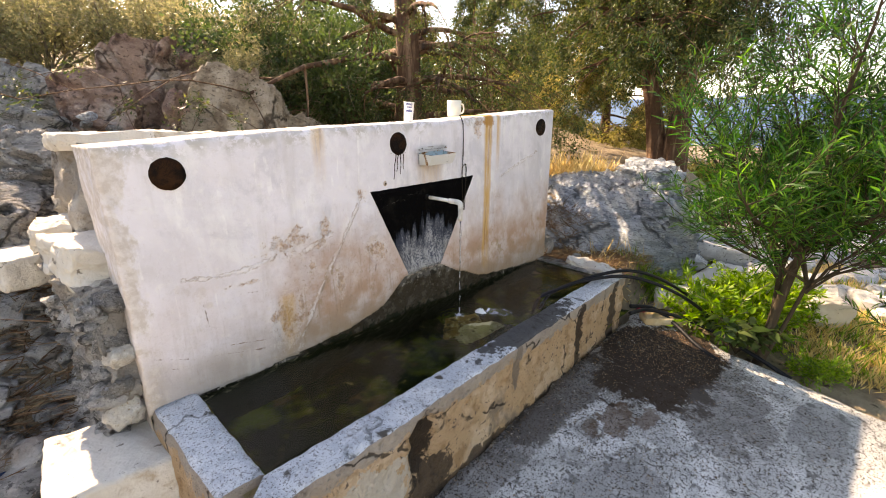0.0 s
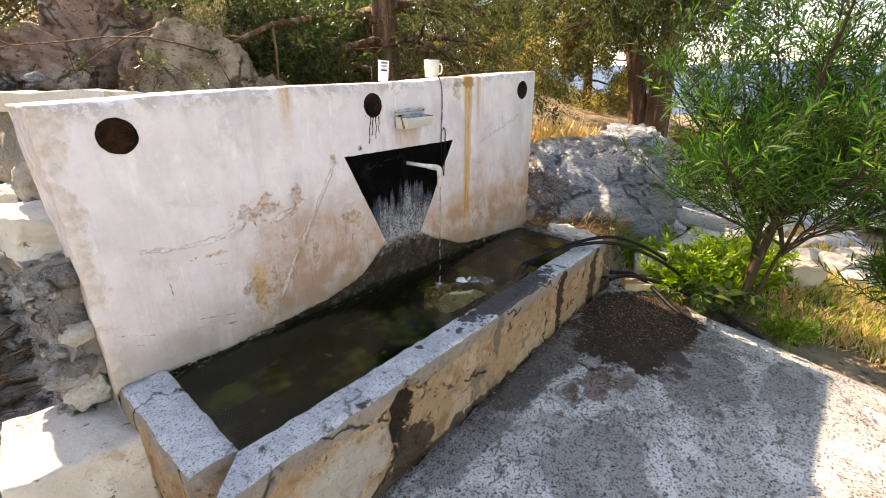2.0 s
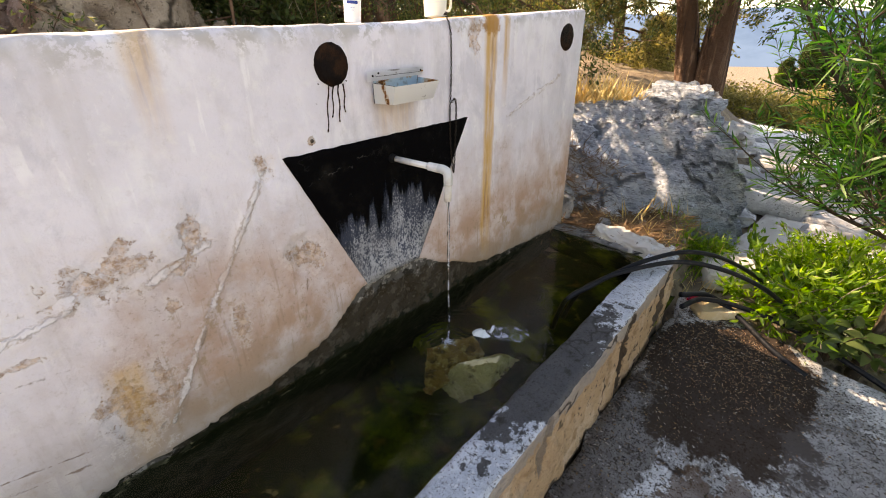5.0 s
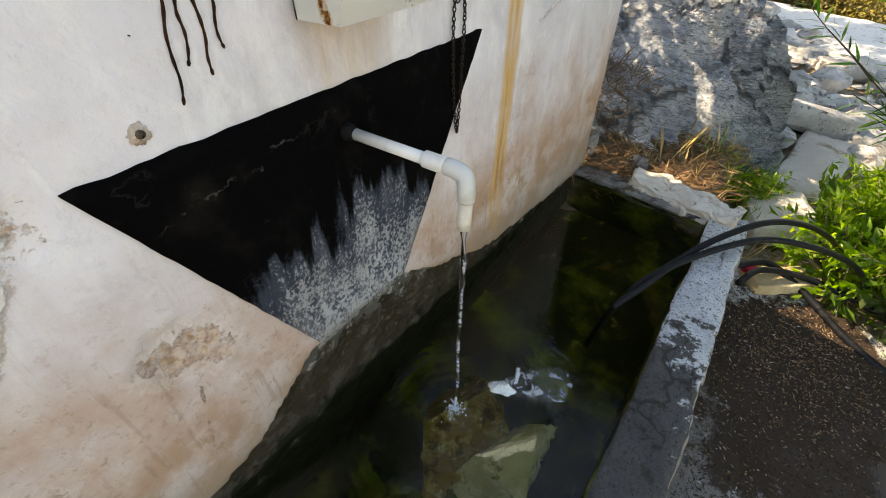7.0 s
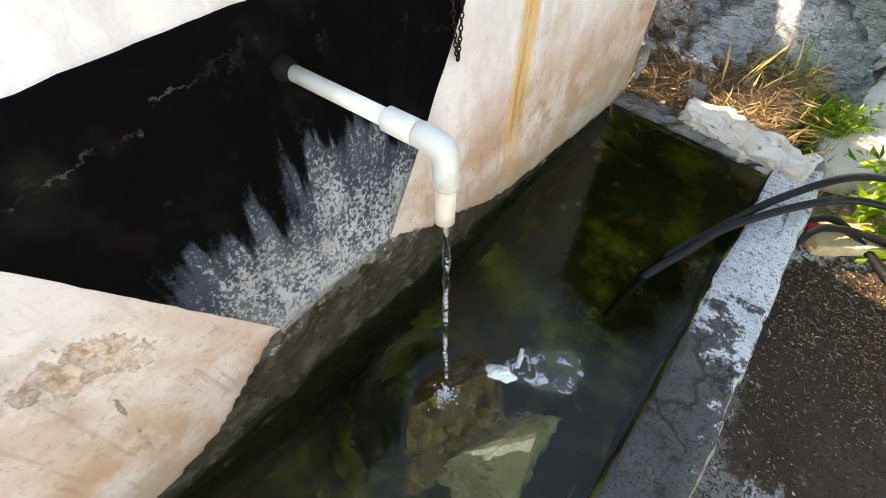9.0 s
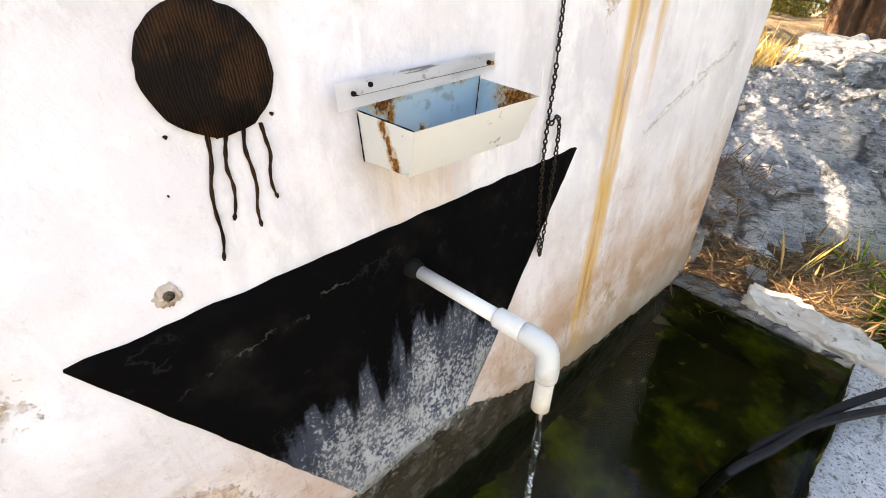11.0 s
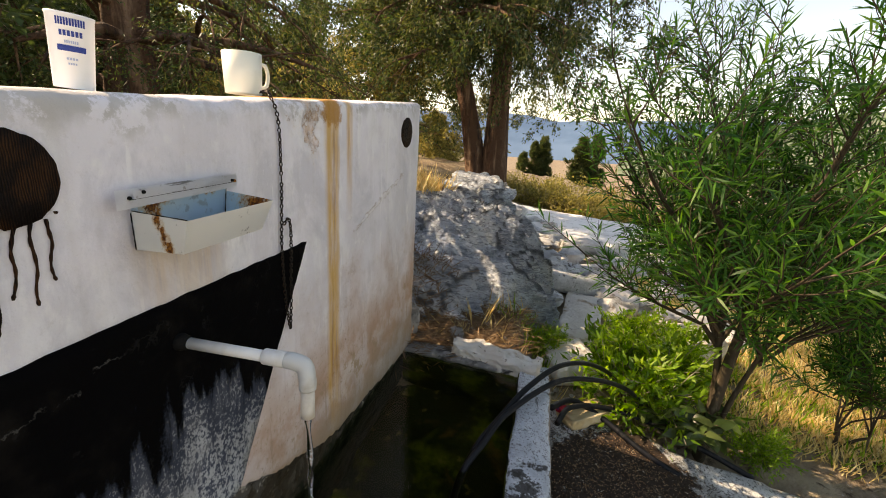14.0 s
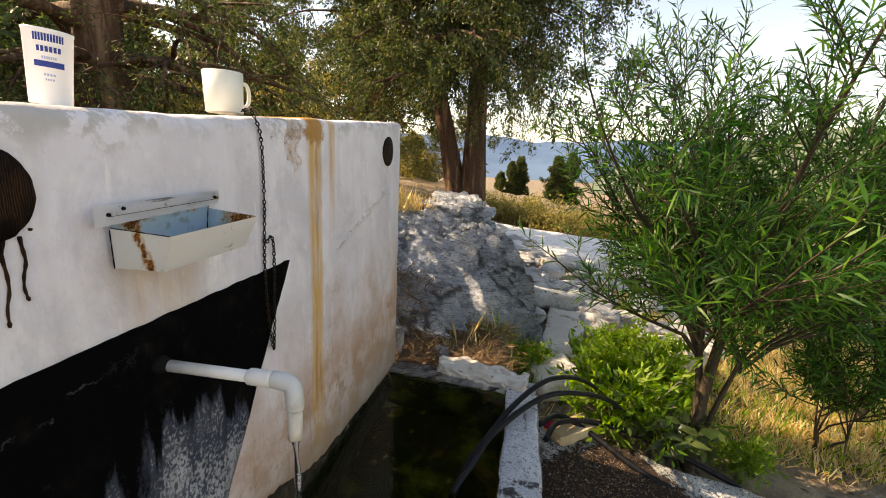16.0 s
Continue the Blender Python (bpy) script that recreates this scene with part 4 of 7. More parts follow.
# ---- the trough ----
def bar_grid(name, corners, z0, z1, mat_top, mat_side, parent, label="", cell=0.02, wear=0.012, seed=0, dents=(), lip=0.0):
    """A thick low wall between four plan corners, with worn edges."""
    a, b, c, d = [Vector((*p, 0)) for p in corners]
    n = max(2, int((b - a).length / cell))
    w = max(3, int((d - a).length / cell))
    h = max(3, int((z1 - z0) / cell))
    verts, faces, mats = [], [], []
    idx = {}

    def put(i, j, k):
        key = (i, j, k)
        if key in idx:
            return idx[key]
        s, t, u = i / n, j / w, k / h
        p = (a * (1 - s) + b * s) * (1 - t) + (d * (1 - s) + c * s) * t
        p.z = z0 + (z1 - z0) * u
        ctr = (a + b + c + d) / 4
        q = Vector((p.x * 7, p.y * 7, p.z * 7 + seed))
        p += Vector((noise.noise(q), noise.noise(q + Vector((9, 1, 0))), 0.7 * noise.noise(q + Vector((1, 8, 3))))) * 0.006
        p += Vector((noise.noise(q * 4), noise.noise(q * 4 + Vector((9, 1, 0))), noise.noise(q * 4 + Vector((1, 8, 3))))) * 0.004
        if j == 0 and lip:
            p.y += lip * (0.5 + noise.noise(q * 3)) if p.z < 0.385 + 0.025 * noise.noise(Vector((p.x * 5, 3, 0))) else -0.4 * lip
            for cx, cz, rx, rz, deep in dents:
                e = math.hypot((p.x - cx) / rx, (p.z - cz) / rz) + 0.8 * fbm(Vector((p.x * 14, p.z * 14, 2)), 4)
                if e < 1:
                    p.y += deep * (1 - e * e) + 0.3 * deep * noise.noise(q * 6)
        if k == h and j in (0, w):
            p.z -= wear * (0.4 + 0.9 * abs(noise.noise(q * 2)))
            side = (d - a).normalized() if j == 0 else (a - d).normalized()
            p += side * wear * 0.5
        idx[key] = len(verts)
        verts.append(p)
        return idx[key]

    def quad(ks, m):
        faces.append(tuple(put(*k) for k in ks))
        mats.append(m)

    for i in range(n):
        for j in range(w):
            quad([(i, j, h), (i + 1, j, h), (i + 1, j + 1, h), (i, j + 1, h)], 0)
        for k in range(h):
            quad([(i, 0, k), (i + 1, 0, k), (i + 1, 0, k + 1), (i, 0, k + 1)], 1)
            quad([(i, w, k), (i, w, k + 1), (i + 1, w, k + 1), (i + 1, w, k)], 2)
    for j in range(w):
        for k in range(h):
            quad([(0, j, k), (0, j, k + 1), (0, j + 1, k + 1), (0, j + 1, k)], 1)
            quad([(n, j, k), (n, j + 1, k), (n, j + 1, k + 1), (n, j, k + 1)], 1)
    me = mesh_of(name, verts, faces, [mat_top, mat_side, moss], True)
    me.polygons.foreach_set("material_index", mats)
    return piece(name, me, parent, label)


CURB = 0.458
trough = thing("water_trough", "long concrete spring trough with a spalled blue-grey rim", "water trough")
bar_grid("front_wall", [(-0.98, -0.69), (1.6, -0.655), (1.56, -0.53), (-0.84, -0.555)], -0.06, CURB, coping, tan_render, trough, "tan rendered front with damp patches and a dark foot", cell=0.014,
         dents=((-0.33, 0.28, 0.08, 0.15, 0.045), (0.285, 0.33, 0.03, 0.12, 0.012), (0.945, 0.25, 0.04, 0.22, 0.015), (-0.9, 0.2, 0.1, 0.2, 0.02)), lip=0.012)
bar_grid("end_wall", [(-0.985, 0.0), (-0.98, -0.56), (-0.84, -0.56), (-0.835, -0.0)], -0.06, CURB + 0.006, coping, tan_render, trough, seed=4)
bar_grid("far_wall", [(1.64, -0.63), (1.67, -0.02), (1.55, -0.0), (1.5, -0.54)], -0.06, CURB - 0.012, limestone, tan_render, trough, "broken pale stone rim", wear=0.04, seed=8)
bm = bmesh.new()
bmesh.ops.create_grid(bm, x_segments=60, y_segments=20, size=0.5)
for v in bm.verts:
    v.co = Vector((0.4 + v.co.x * 2.75, -0.29 + v.co.y * 0.72, 0.14 + 0.05 * fbm(Vector((v.co.x * 9, v.co.y * 3, 0)), 3)))
part("floor", bm, moss, trough, "mossy dark trough floor", True)


def water_material():
    m = bpy.data.materials.new("spring_water")
    m.use_nodes = True
    nt = m.node_tree
    b = nt.nodes["Principled BSDF"]
    b.inputs["Base Color"].default_value = (0.6, 0.66, 0.36, 1)
    b.inputs["Transmission Weight"].default_value = 1.0
    b.inputs["Roughness"].default_value = 0.0
    b.inputs["IOR"].default_value = 1.33
    h = calc(nt, "MULTIPLY_ADD", grain(nt, 48, 3, (1, 0.6, 1), warp=1.0), 0.15, grain(nt, 16, 3, warp=0.8))
    xyz = nd(nt, "ShaderNodeSeparateXYZ", {0: coords(nt)})
    dx, dy = calc(nt, "SUBTRACT", xyz.outputs[0], 0.37), calc(nt, "ADD", xyz.outputs[1], 0.245)
    r = calc(nt, "SQRT", calc(nt, "ADD", calc(nt, "MULTIPLY", dx, dx), calc(nt, "MULTIPLY", dy, dy)))
    rings = calc(nt, "SINE", calc(nt, "MULTIPLY", calc(nt, "MULTIPLY_ADD", grain(nt, 7, 3), 0.12, r), 230.0))
    stir = calc(nt, "SUBTRACT", 1.0, step(nt, r, 0.1, 0.5))
    h = calc(nt, "MULTIPLY_ADD", calc(nt, "MULTIPLY", rings, stir), 0.16, h)
    n = nd(nt, "ShaderNodeBump", {"Strength": calc(nt, "MULTIPLY_ADD", stir, 0.3, 0.14), "Distance": 0.008, "Height": h})
    nt.links.new(n.outputs[0], b.inputs["Normal"])
    return m


WATER = 0.432
water_mat = water_material()
bm = bmesh.new()
bmesh.ops.create_grid(bm, x_segments=260, y_segments=70, size=0.5)
for v in bm.verts:
    x, y = 0.325 + v.co.x * 2.47, -0.28 + v.co.y * 0.6
    r = math.hypot(x - 0.38, y + 0.235)
    v.co = Vector((x, y, WATER + 0.003 * math.sin(r * 80) * math.exp(-r * 7) * (1 - ease(0.2, 0.4, r))))
pool = part("water", bm, water_mat, None, "", True)
pool.visible_shadow = False
tagged(pool, "dark green clear spring water filling the trough", "water", kind="structure")


# ---- rocks ----
def rock_mesh(name, seed, mat, size, sub=4, cuts=9, rough=0.16, turn=0.0, strata=0.0):
    """An angular boulder: a ball cut by planes, then roughened."""
    r = random.Random(seed)
    bm = bmesh.new()
    bmesh.ops.create_icosphere(bm, subdivisions=sub, radius=1.0)
    planes = []
    for _ in range(cuts):
        n = Vector((r.gauss(0, 1), r.gauss(0, 1), r.gauss(0, 0.8))).normalized()
        planes.append((n, r.uniform(0.62, 0.9)))
    rot = Matrix.Rotation(turn, 3, "Z")
    for v in bm.verts:
        p = v.co.copy()
        for n, d in planes:
            k = p.dot(n)
            if k > d:
                p -= n * (k - d) * 0.9
        o = Vector((seed * 3.7, seed * 1.3, 0))
        p *= 1 + rough * fbm(p * 1.7 + o, 5) + 0.35 * rough * fbm(p * 7 + o, 4)
        if sub > 4:
            f = p * 3.1 + o
            p *= 1 - 0.1 * rough / 0.3 * max(0.0, 1 - abs(noise.noise(f) * 9)) + 0.05 * abs(fbm(Vector((p.x * 9, p.y * 9, p.z * 22)) + o, 4))
        if strata:
            p += Vector((0.3, 0, 1)) * strata * abs(fbm(Vector((p.x * 2 + p.z * 3, p.y * 1.2, seed)) * 2.2, 3))
        v.co = rot @ Vector((p.x * size[0], p.y * size[1], p.z * size[2]))
    me = bpy.data.meshes.new(name)
    bm.to_mesh(me)
    bm.free()
    me.materials.append(mat)
    me.polygons.foreach_set("use_smooth", [sub > 3] * len(me.polygons))
    return me


def rock(name, seed, mat, at, size, label, sub=5, **kw):
    ob = new(name, rock_mesh(name, seed, mat, size, sub, **kw))
    ob.location = at
    return tagged(ob, label, "rock")


def block_mesh(name, seed, mat, size, cuts=10, round_=0.18, rough=0.02):
    """A hewn stone: a box with worn corners and an uneven face."""
    bm = bmesh.new()
    bmesh.ops.create_cube(bm, size=2.0)
    bmesh.ops.subdivide_edges(bm, edges=bm.edges[:], cuts=cuts, use_grid_fill=True)
    k = max(size)
    for v in bm.verts:
        p = v.co.copy()
        ball = p.normalized() * 1.25
        p = p.lerp(ball, round_)
        q = Vector((p.x * size[0], p.y * size[1], p.z * size[2]))
        f = q / k * 2.2 + Vector((seed * 2.3, seed, 0))
        n = Vector((fbm(f, 4), fbm(f + Vector((7, 0, 0)), 4), fbm(f + Vector((0, 7, 0)), 4)))
        g = Vector((fbm(f * 5, 3), fbm(f * 5 + Vector((7, 0, 0)), 3), fbm(f * 5 + Vector((0, 7, 0)), 3)))
        v.co = q + n * k * rough * 5 + g * k * rough * 1.3
    me = bpy.data.meshes.new(name)
    bm.to_mesh(me)
    bm.free()
    me.materials.append(mat)
    me.polygons.foreach_set("use_smooth", [True] * len(me.polygons))
    return me


def block(name, seed, mat, at, size, label, turn=(0, 0, 0), category="stone", **kw):
    ob = new(name, block_mesh(name, seed, mat, size, **kw))
    ob.matrix_world = pose(*at, *turn)
    return tagged(ob, label, category)


pale_stone = surface("pale_hewn_stone", (0.6, 0.56, 0.5), [((0.7, 0.67, 0.62), 4, 0.45, 0.65), ((0.4, 0.31, 0.22), 6, 0.57, 0.7), ((0.2, 0.17, 0.14), 30, 0.62, 0.7)],
                     ((8, 0.5, 0.05), (45, 0.6, 0.01), (160, 0.4, 0.003)))
tan_stone = surface("tan_stone", (0.5, 0.38, 0.22), [((0.6, 0.5, 0.34), 6, 0.5, 0.66), ((0.25, 0.18, 0.1), 14, 0.58, 0.7)], ((12, 0.5, 0.03), (70, 0.6, 0.008)))

grey_stone = surface("grey_broken_stone", (0.44, 0.44, 0.44), [((0.62, 0.62, 0.62), 5, 0.48, 0.64), ((0.2, 0.18, 0.16), 9, 0.56, 0.68), ((0.12, 0.11, 0.1), 36, 0.6, 0.68)],
                     ((8, 0.6, 0.05), (45, 0.7, 0.012), (160, 0.4, 0.003)))

# boulders beside and behind the wall
def slope_rock(name, x0, x1, y0, y1, height, mat, label, cell=0.014, rough=0.14, turn=0.6):
    """A rock face that grows out of the slope: strata, fissures and knobs on a height rule."""
    nx, ny = int((x1 - x0) / cell), int((y1 - y0) / cell)
    c, s = math.cos(turn), math.sin(turn)
    verts = []
    for j in range(ny + 1):
        for i in range(nx + 1):
            x, y = x0 + (x1 - x0) * i / nx, y0 + (y1 - y0) * j / ny
            z = height(x, y)
            u, w = x * c - y * s + 0.6 * z, x * s + y * c
            q = Vector((u * 9, w * 1.6, z * 2))
            ridge_ = 1 - abs(2 * noise.noise(q + Vector((3, 1, 0))))
            d = rough * (0.55 * fbm(Vector((x * 3, y * 3, z * 3)), 5) + 0.65 * ridge_ ** 2 - 0.35 + 0.35 * fbm(Vector((u * 22, w * 8, 4)), 4))
            knob = noise.cell(Vector((x * 9 + 0.7 * noise.noise(Vector((x * 6, y * 6, 2))), y * 9, 1))) * 0.12 * rough
            verts.append(Vector((x - 0.5 * d, y - 0.7 * d, z + d + knob)))
    w = nx + 1
    faces = [(j * w + i, j * w + i + 1, (j + 1) * w + i + 1, (j + 1) * w + i) for j in range(ny) for i in range(nx)]
    ob = new(name, mesh_of(name, verts, faces, [mat], True))
    return tagged(ob, label, "rock")


slope_rock("boulder", 1.72, 4.2, -0.9, 1.3, boulder_height, blue_rock, "blue-white streaked limestone boulder beside the wall")


def crag(name, seed, mat, at, size, label, sub=6, turn=0.0, block=1.5, depth=0.16, cuts=14):
    """A fractured crag: flat broken faces, blocks set back at odd depths, open cracks between them."""
    r = random.Random(seed)
    bm = bmesh.new()
    bmesh.ops.create_icosphere(bm, subdivisions=sub, radius=1.0)
    planes = [(Vector((r.gauss(0, 1), r.gauss(0, 1), r.gauss(0, 0.8))).normalized(), r.uniform(0.52, 0.86)) for _ in range(cuts)]
    rot = Matrix.Rotation(turn, 3, "Z")
    o = Vector((seed * 3.7, seed * 1.3, seed * 0.7))
    slant = Matrix.Rotation(0.6, 3, "X") @ Matrix.Rotation(seed, 3, "Z")
    for v in bm.verts:
        p = v.co.copy()
        for n, d in planes:
            k = p.dot(n)
            if k > d:
                p -= n * (k - d) * 0.97
        q = slant @ p
        q = Vector((q.x, q.y * 0.8, q.z * 1.7)) * block + o
        q += 0.25 * Vector((noise.noise(q * 2), noise.noise(q * 2 + o), noise.noise(q * 2 - o)))
        dist, pts = noise.voronoi(q)
        c = pts[0]
        step_back = noise.cell(c * 3.1 + o)
        gap = dist[1] - dist[0]
        p *= 1 - depth * step_back - 0.5 * depth * max(0.0, 1 - gap / 0.09) + 0.12 * fbm(p * 3 + o, 4) + 0.05 * fbm(p * 14 + o, 3)
        v.co = rot @ Vector((p.x * size[0], p.y * size[1], p.z * size[2]))
    me = bpy.data.meshes.new(name)
    bm.to_mesh(me)
    bm.free()
    me.materials.append(mat)
    me.polygons.foreach_set("use_smooth", [True] * len(me.polygons))
    me.set_sharp_from_angle(angle=radians(35))
    ob = new(name, me)
    ob.location = at
    return tagged(ob, label, "rock")


crag("boulder", 5, blue_rock, (4.5, 0.28, 0.72), (0.62, 0.5, 0.42), "grey limestone outcrop at the foot of a tree", 5, block=2.0)
crag("boulder", 8, brown_rock, (0.34, 2.1, 1.3), (0.46, 0.4, 0.76), "tall brown cracked boulder behind the wall", turn=0.4, block=0.9, depth=0.1)
crag("boulder", 18, brown_rock, (0.78, 2.15, 1.15), (0.42, 0.4, 0.48), "low brown boulder behind the wall", 5, block=0.8, depth=0.1)
crag("rock_outcrop", 9, red_rock, (-0.1, 3.2, 1.75), (0.5, 0.5, 0.66), "reddish rock outcrop with deep cracks", block=1.4)
crag("rock_outcrop", 19, red_rock, (0.45, 3.3, 1.6), (0.55, 0.5, 0.62), "reddish rock outcrop with deep cracks", block=1.5)
crag("rock_outcrop", 29, red_rock, (0.06, 2.6, 1.3), (0.3, 0.3, 0.42), "small reddish fractured rock", 5, block=1.3)
crag("rock_outcrop", 12, red_rock, (-0.5, 2.75, 1.45), (0.36, 0.34, 0.34), "brown-purple fractured block of rock", block=1.2)
crag("rock_outcrop", 13, limestone, (-0.82, 3.1, 1.6), (0.34, 0.32, 0.26), "pale grey fractured limestone block", 5, block=1.4)
crag("rock_outcrop", 23, limestone, (-1.12, 3.2, 1.65), (0.36, 0.34, 0.34), "pale grey fractured limestone block", 5, block=1.4)
crag("rock_outcrop", 14, limestone, (-0.98, 2.5, 1.3), (0.44, 0.34, 0.26), "grey limestone ledge with open joints", block=1.6, turn=0.3)
crag("rock_outcrop", 15, limestone, (-0.92, 1.95, 1.08), (0.4, 0.34, 0.3), "grey limestone ledge with open joints", block=1.7, turn=-0.3)
crag("rock_outcrop", 16, limestone, (-1.24, 1.6, 0.8), (0.42, 0.38, 0.36), "pale grey weathered limestone ledge", block=1.7)
crag("rock_outcrop", 17, limestone, (-1.75, 2.3, 1.05), (0.6, 0.6, 0.42), "pale grey weathered limestone ledge", block=1.8)
shards = [rock_mesh("shard", 300 + k, (limestone, blue_rock)[k % 2], (1.0, 0.75, 0.5), 3, 10, 0.3) for k in range(6)]
rs = random.Random(14)
for k in range(46):
    x, y = rs.uniform(-1.2, 0.25), rs.uniform(1.5, 2.7)
    ob = new("rock_shard", shards[k % 6])
    s_ = rs.uniform(0.03, 0.09)
    z = ground_height(x, y) + 0.12 + 0.25 * rs.random() * (1 if x < -0.5 else 0.4)
    ob.matrix_world = pose(x, y, z, rs.uniform(-30, 30), rs.uniform(-30, 30), rs.uniform(0, 360)) @ Matrix.Scale(s_, 4)
    tagged(ob, "blue-white broken limestone shard among the rocks", "rock", "shards among the rocks")

# stepped masonry behind the left end of the wall
backing = block("masonry_backing", 2, rubble_mortar, (-0.93, 0.42, 0.4), (0.14, 0.36, 0.5), "rough mortared rubble behind the wall end", (0, -4, 0), "masonry", cuts=40, round_=0.05, rough=0.055)
fill_meshes = [rock_mesh("stone", 200 + k, (limestone, rubble_mortar, pale_stone, limestone)[k % 4], (1.0, 0.9, 0.75), 4, 12, 0.45) for k in range(8)]
rr = random.Random(91)
for row in range(9):
    for col in range(7):
        s_ = rr.uniform(0.035, 0.075)
        y, z = 0.08 + 0.11 * col + rr.uniform(-0.04, 0.04), 0.06 + 0.097 * row + rr.uniform(-0.03, 0.03)
        ob = new("stone", fill_meshes[rr.randrange(8)])
        ob.parent = backing
        ob.matrix_parent_inverse = backing.matrix_world.inverted()
        ob.matrix_basis = Matrix.Translation((-1.07 + 0.07 * z - 0.02 * rr.random(), y, z)) @ Matrix.Rotation(rr.uniform(0, 6.28), 4, "X") @ Matrix.Rotation(rr.uniform(0, 6.28), 4, "Z") @ Matrix.Scale(s_, 4)
block("hewn_stone", 3, pale_stone, (-0.98, 0.4, 0.94), (0.13, 0.2, 0.07), "white sunlit hewn stone on the masonry", (0, 4, 6), cuts=16, round_=0.1, rough=0.045)
block("hewn_stone", 4, pale_stone, (-0.97, 0.78, 0.98), (0.16, 0.16, 0.05), "long pale hewn stone on the masonry", (0, 0, -8), cuts=16, round_=0.1, rough=0.045)
block("hewn_stone", 5, pale_stone, (-0.88, 0.7, 1.1), (0.09, 0.12, 0.05), "small pale hewn stone on the masonry", (0, 0, 12))
block("masonry_backing", 6, rubble_mortar, (-0.72, 0.85, 0.85), (0.26, 0.3, 0.48), "rough mortared rubble behind the wall end", (0, 0, 0), "masonry", cuts=30, round_=0.06, rough=0.05)
block("stone_lintel", 7, pale_stone, (-0.7, 0.72, 1.355), (0.32, 0.12, 0.035), "long pale stone lintel on the masonry", (0, 0, 4), cuts=12, round_=0.08)
block("hewn_stone", 8, pale_stone, (-1.2, 1.05, 0.8), (0.1, 0.12, 0.07), "pale loose stone on the slope", (4, 0, 20))
block("hewn_stone", 9, pale_stone, (-1.125, 0.03, 0.185), (0.17, 0.185, 0.19), "large pale stone block against the trough corner", (0, 3, -6), cuts=18, round_=0.12, rough=0.018)
block("hewn_stone", 10, pale_stone, (-1.42, -0.12, 0.06), (0.12, 0.1, 0.09), "small pale stone beside the block", (0, 0, 20))
# stones on the far side of the trough
block("stone_slab", 21, pale_stone, (3.16, -0.93, 0.06), (0.44, 0.15, 0.06), "pale flat stone slab in the grass", (0, -2, -7.5), round_=0.04)
block("stone_slab", 22, pale_stone, (2.34, -0.8, 0.12), (0.2, 0.15, 0.05), "pale flat stone slab beside the trough", (0, 0, 20), round_=0.1)
block("flat_stone", 23, tan_stone, (1.8, -0.86, 0.13), (0.13, 0.06, 0.025), "flat tan stone by the hoses", (0, 0, -52), round_=0.2)
block("loose_stone", 24, limestone, (1.8, -0.2, 0.44), (0.045, 0.03, 0.022), "small white stone in the litter", (0, 0, 20), round_=0.3, cuts=6)
block("loose_stone", 25, limestone, (1.76, 0.06, 0.5), (0.04, 0.06, 0.07), "pale stone set against the wall end", (0, 10, 10), round_=0.3, cuts=8, rough=0.07)
block("loose_stone", 26, limestone, (1.86, -0.18, 0.42), (0.035, 0.028, 0.02), "pale stone chip in the litter", (20, 0, 30), round_=0.3, cuts=8, rough=0.07)

# submerged stones under the spout
wet_stone = surface("wet_brown_stone", (0.3, 0.18, 0.05), [((0.5, 0.36, 0.15), 22, 0.48, 0.6), ((0.1, 0.06, 0.015), 16, 0.52, 0.62), ((0.62, 0.54, 0.34), 45, 0.6, 0.66)], ((14, 0.9, 0.05), (50, 0.9, 0.02)), 0.5)
algae_stone = surface("wet_pale_stone", (0.56, 0.48, 0.28), [((0.78, 0.7, 0.48), 13, 0.44, 0.58), ((0.2, 0.16, 0.06), 18, 0.56, 0.66), ((0.1, 0.1, 0.03), 7, 0.62, 0.72)], ((14, 0.9, 0.05), (50, 0.9, 0.02)), 0.5)


def broken_stone(name, seed, mat, at, size, label, turn=0.0, points=13):
    """A broken stone: the hull of a few corners, with chipped edges and a gritty face."""
    r = random.Random(seed)
    bm = bmesh.new()
    for _ in range(points):
        p = Vector((r.gauss(0, 1), r.gauss(0, 1), r.gauss(0, 1))).normalized() * r.uniform(0.85, 1.15)
        bm.verts.new((p.x * size[0], p.y * size[1], p.z * size[2]))
    bmesh.ops.convex_hull(bm, input=bm.verts[:])
    bmesh.ops.delete(bm, geom=[v for v in bm.verts if not v.link_faces], context="VERTS")
    bmesh.ops.triangulate(bm, faces=bm.faces[:])
    for cuts in (3, 2):
        bmesh.ops.subdivide_edges(bm, edges=bm.edges[:], cuts=cuts, use_grid_fill=True)
    rot = Matrix.Rotation(turn, 3, "Z")
    k = max(size)
    for v in bm.verts:
        q = v.co / k
        o = Vector((seed, seed * 2.1, 0))
        v.co = rot @ (v.co * (1 + 0.16 * fbm(q * 2.2 + o, 4) + 0.09 * fbm(q * 9 + o, 3)))
    me = bpy.data.meshes.new(name)
    bm.to_mesh(me)
    bm.free()
    me.materials.append(mat)
    me.polygons.foreach_set("use_smooth", [True] * len(me.polygons))
    me.set_sharp_from_angle(angle=radians(30))
    ob = new(name, me)
    ob.location = at
    return tagged(ob, label, "rock")


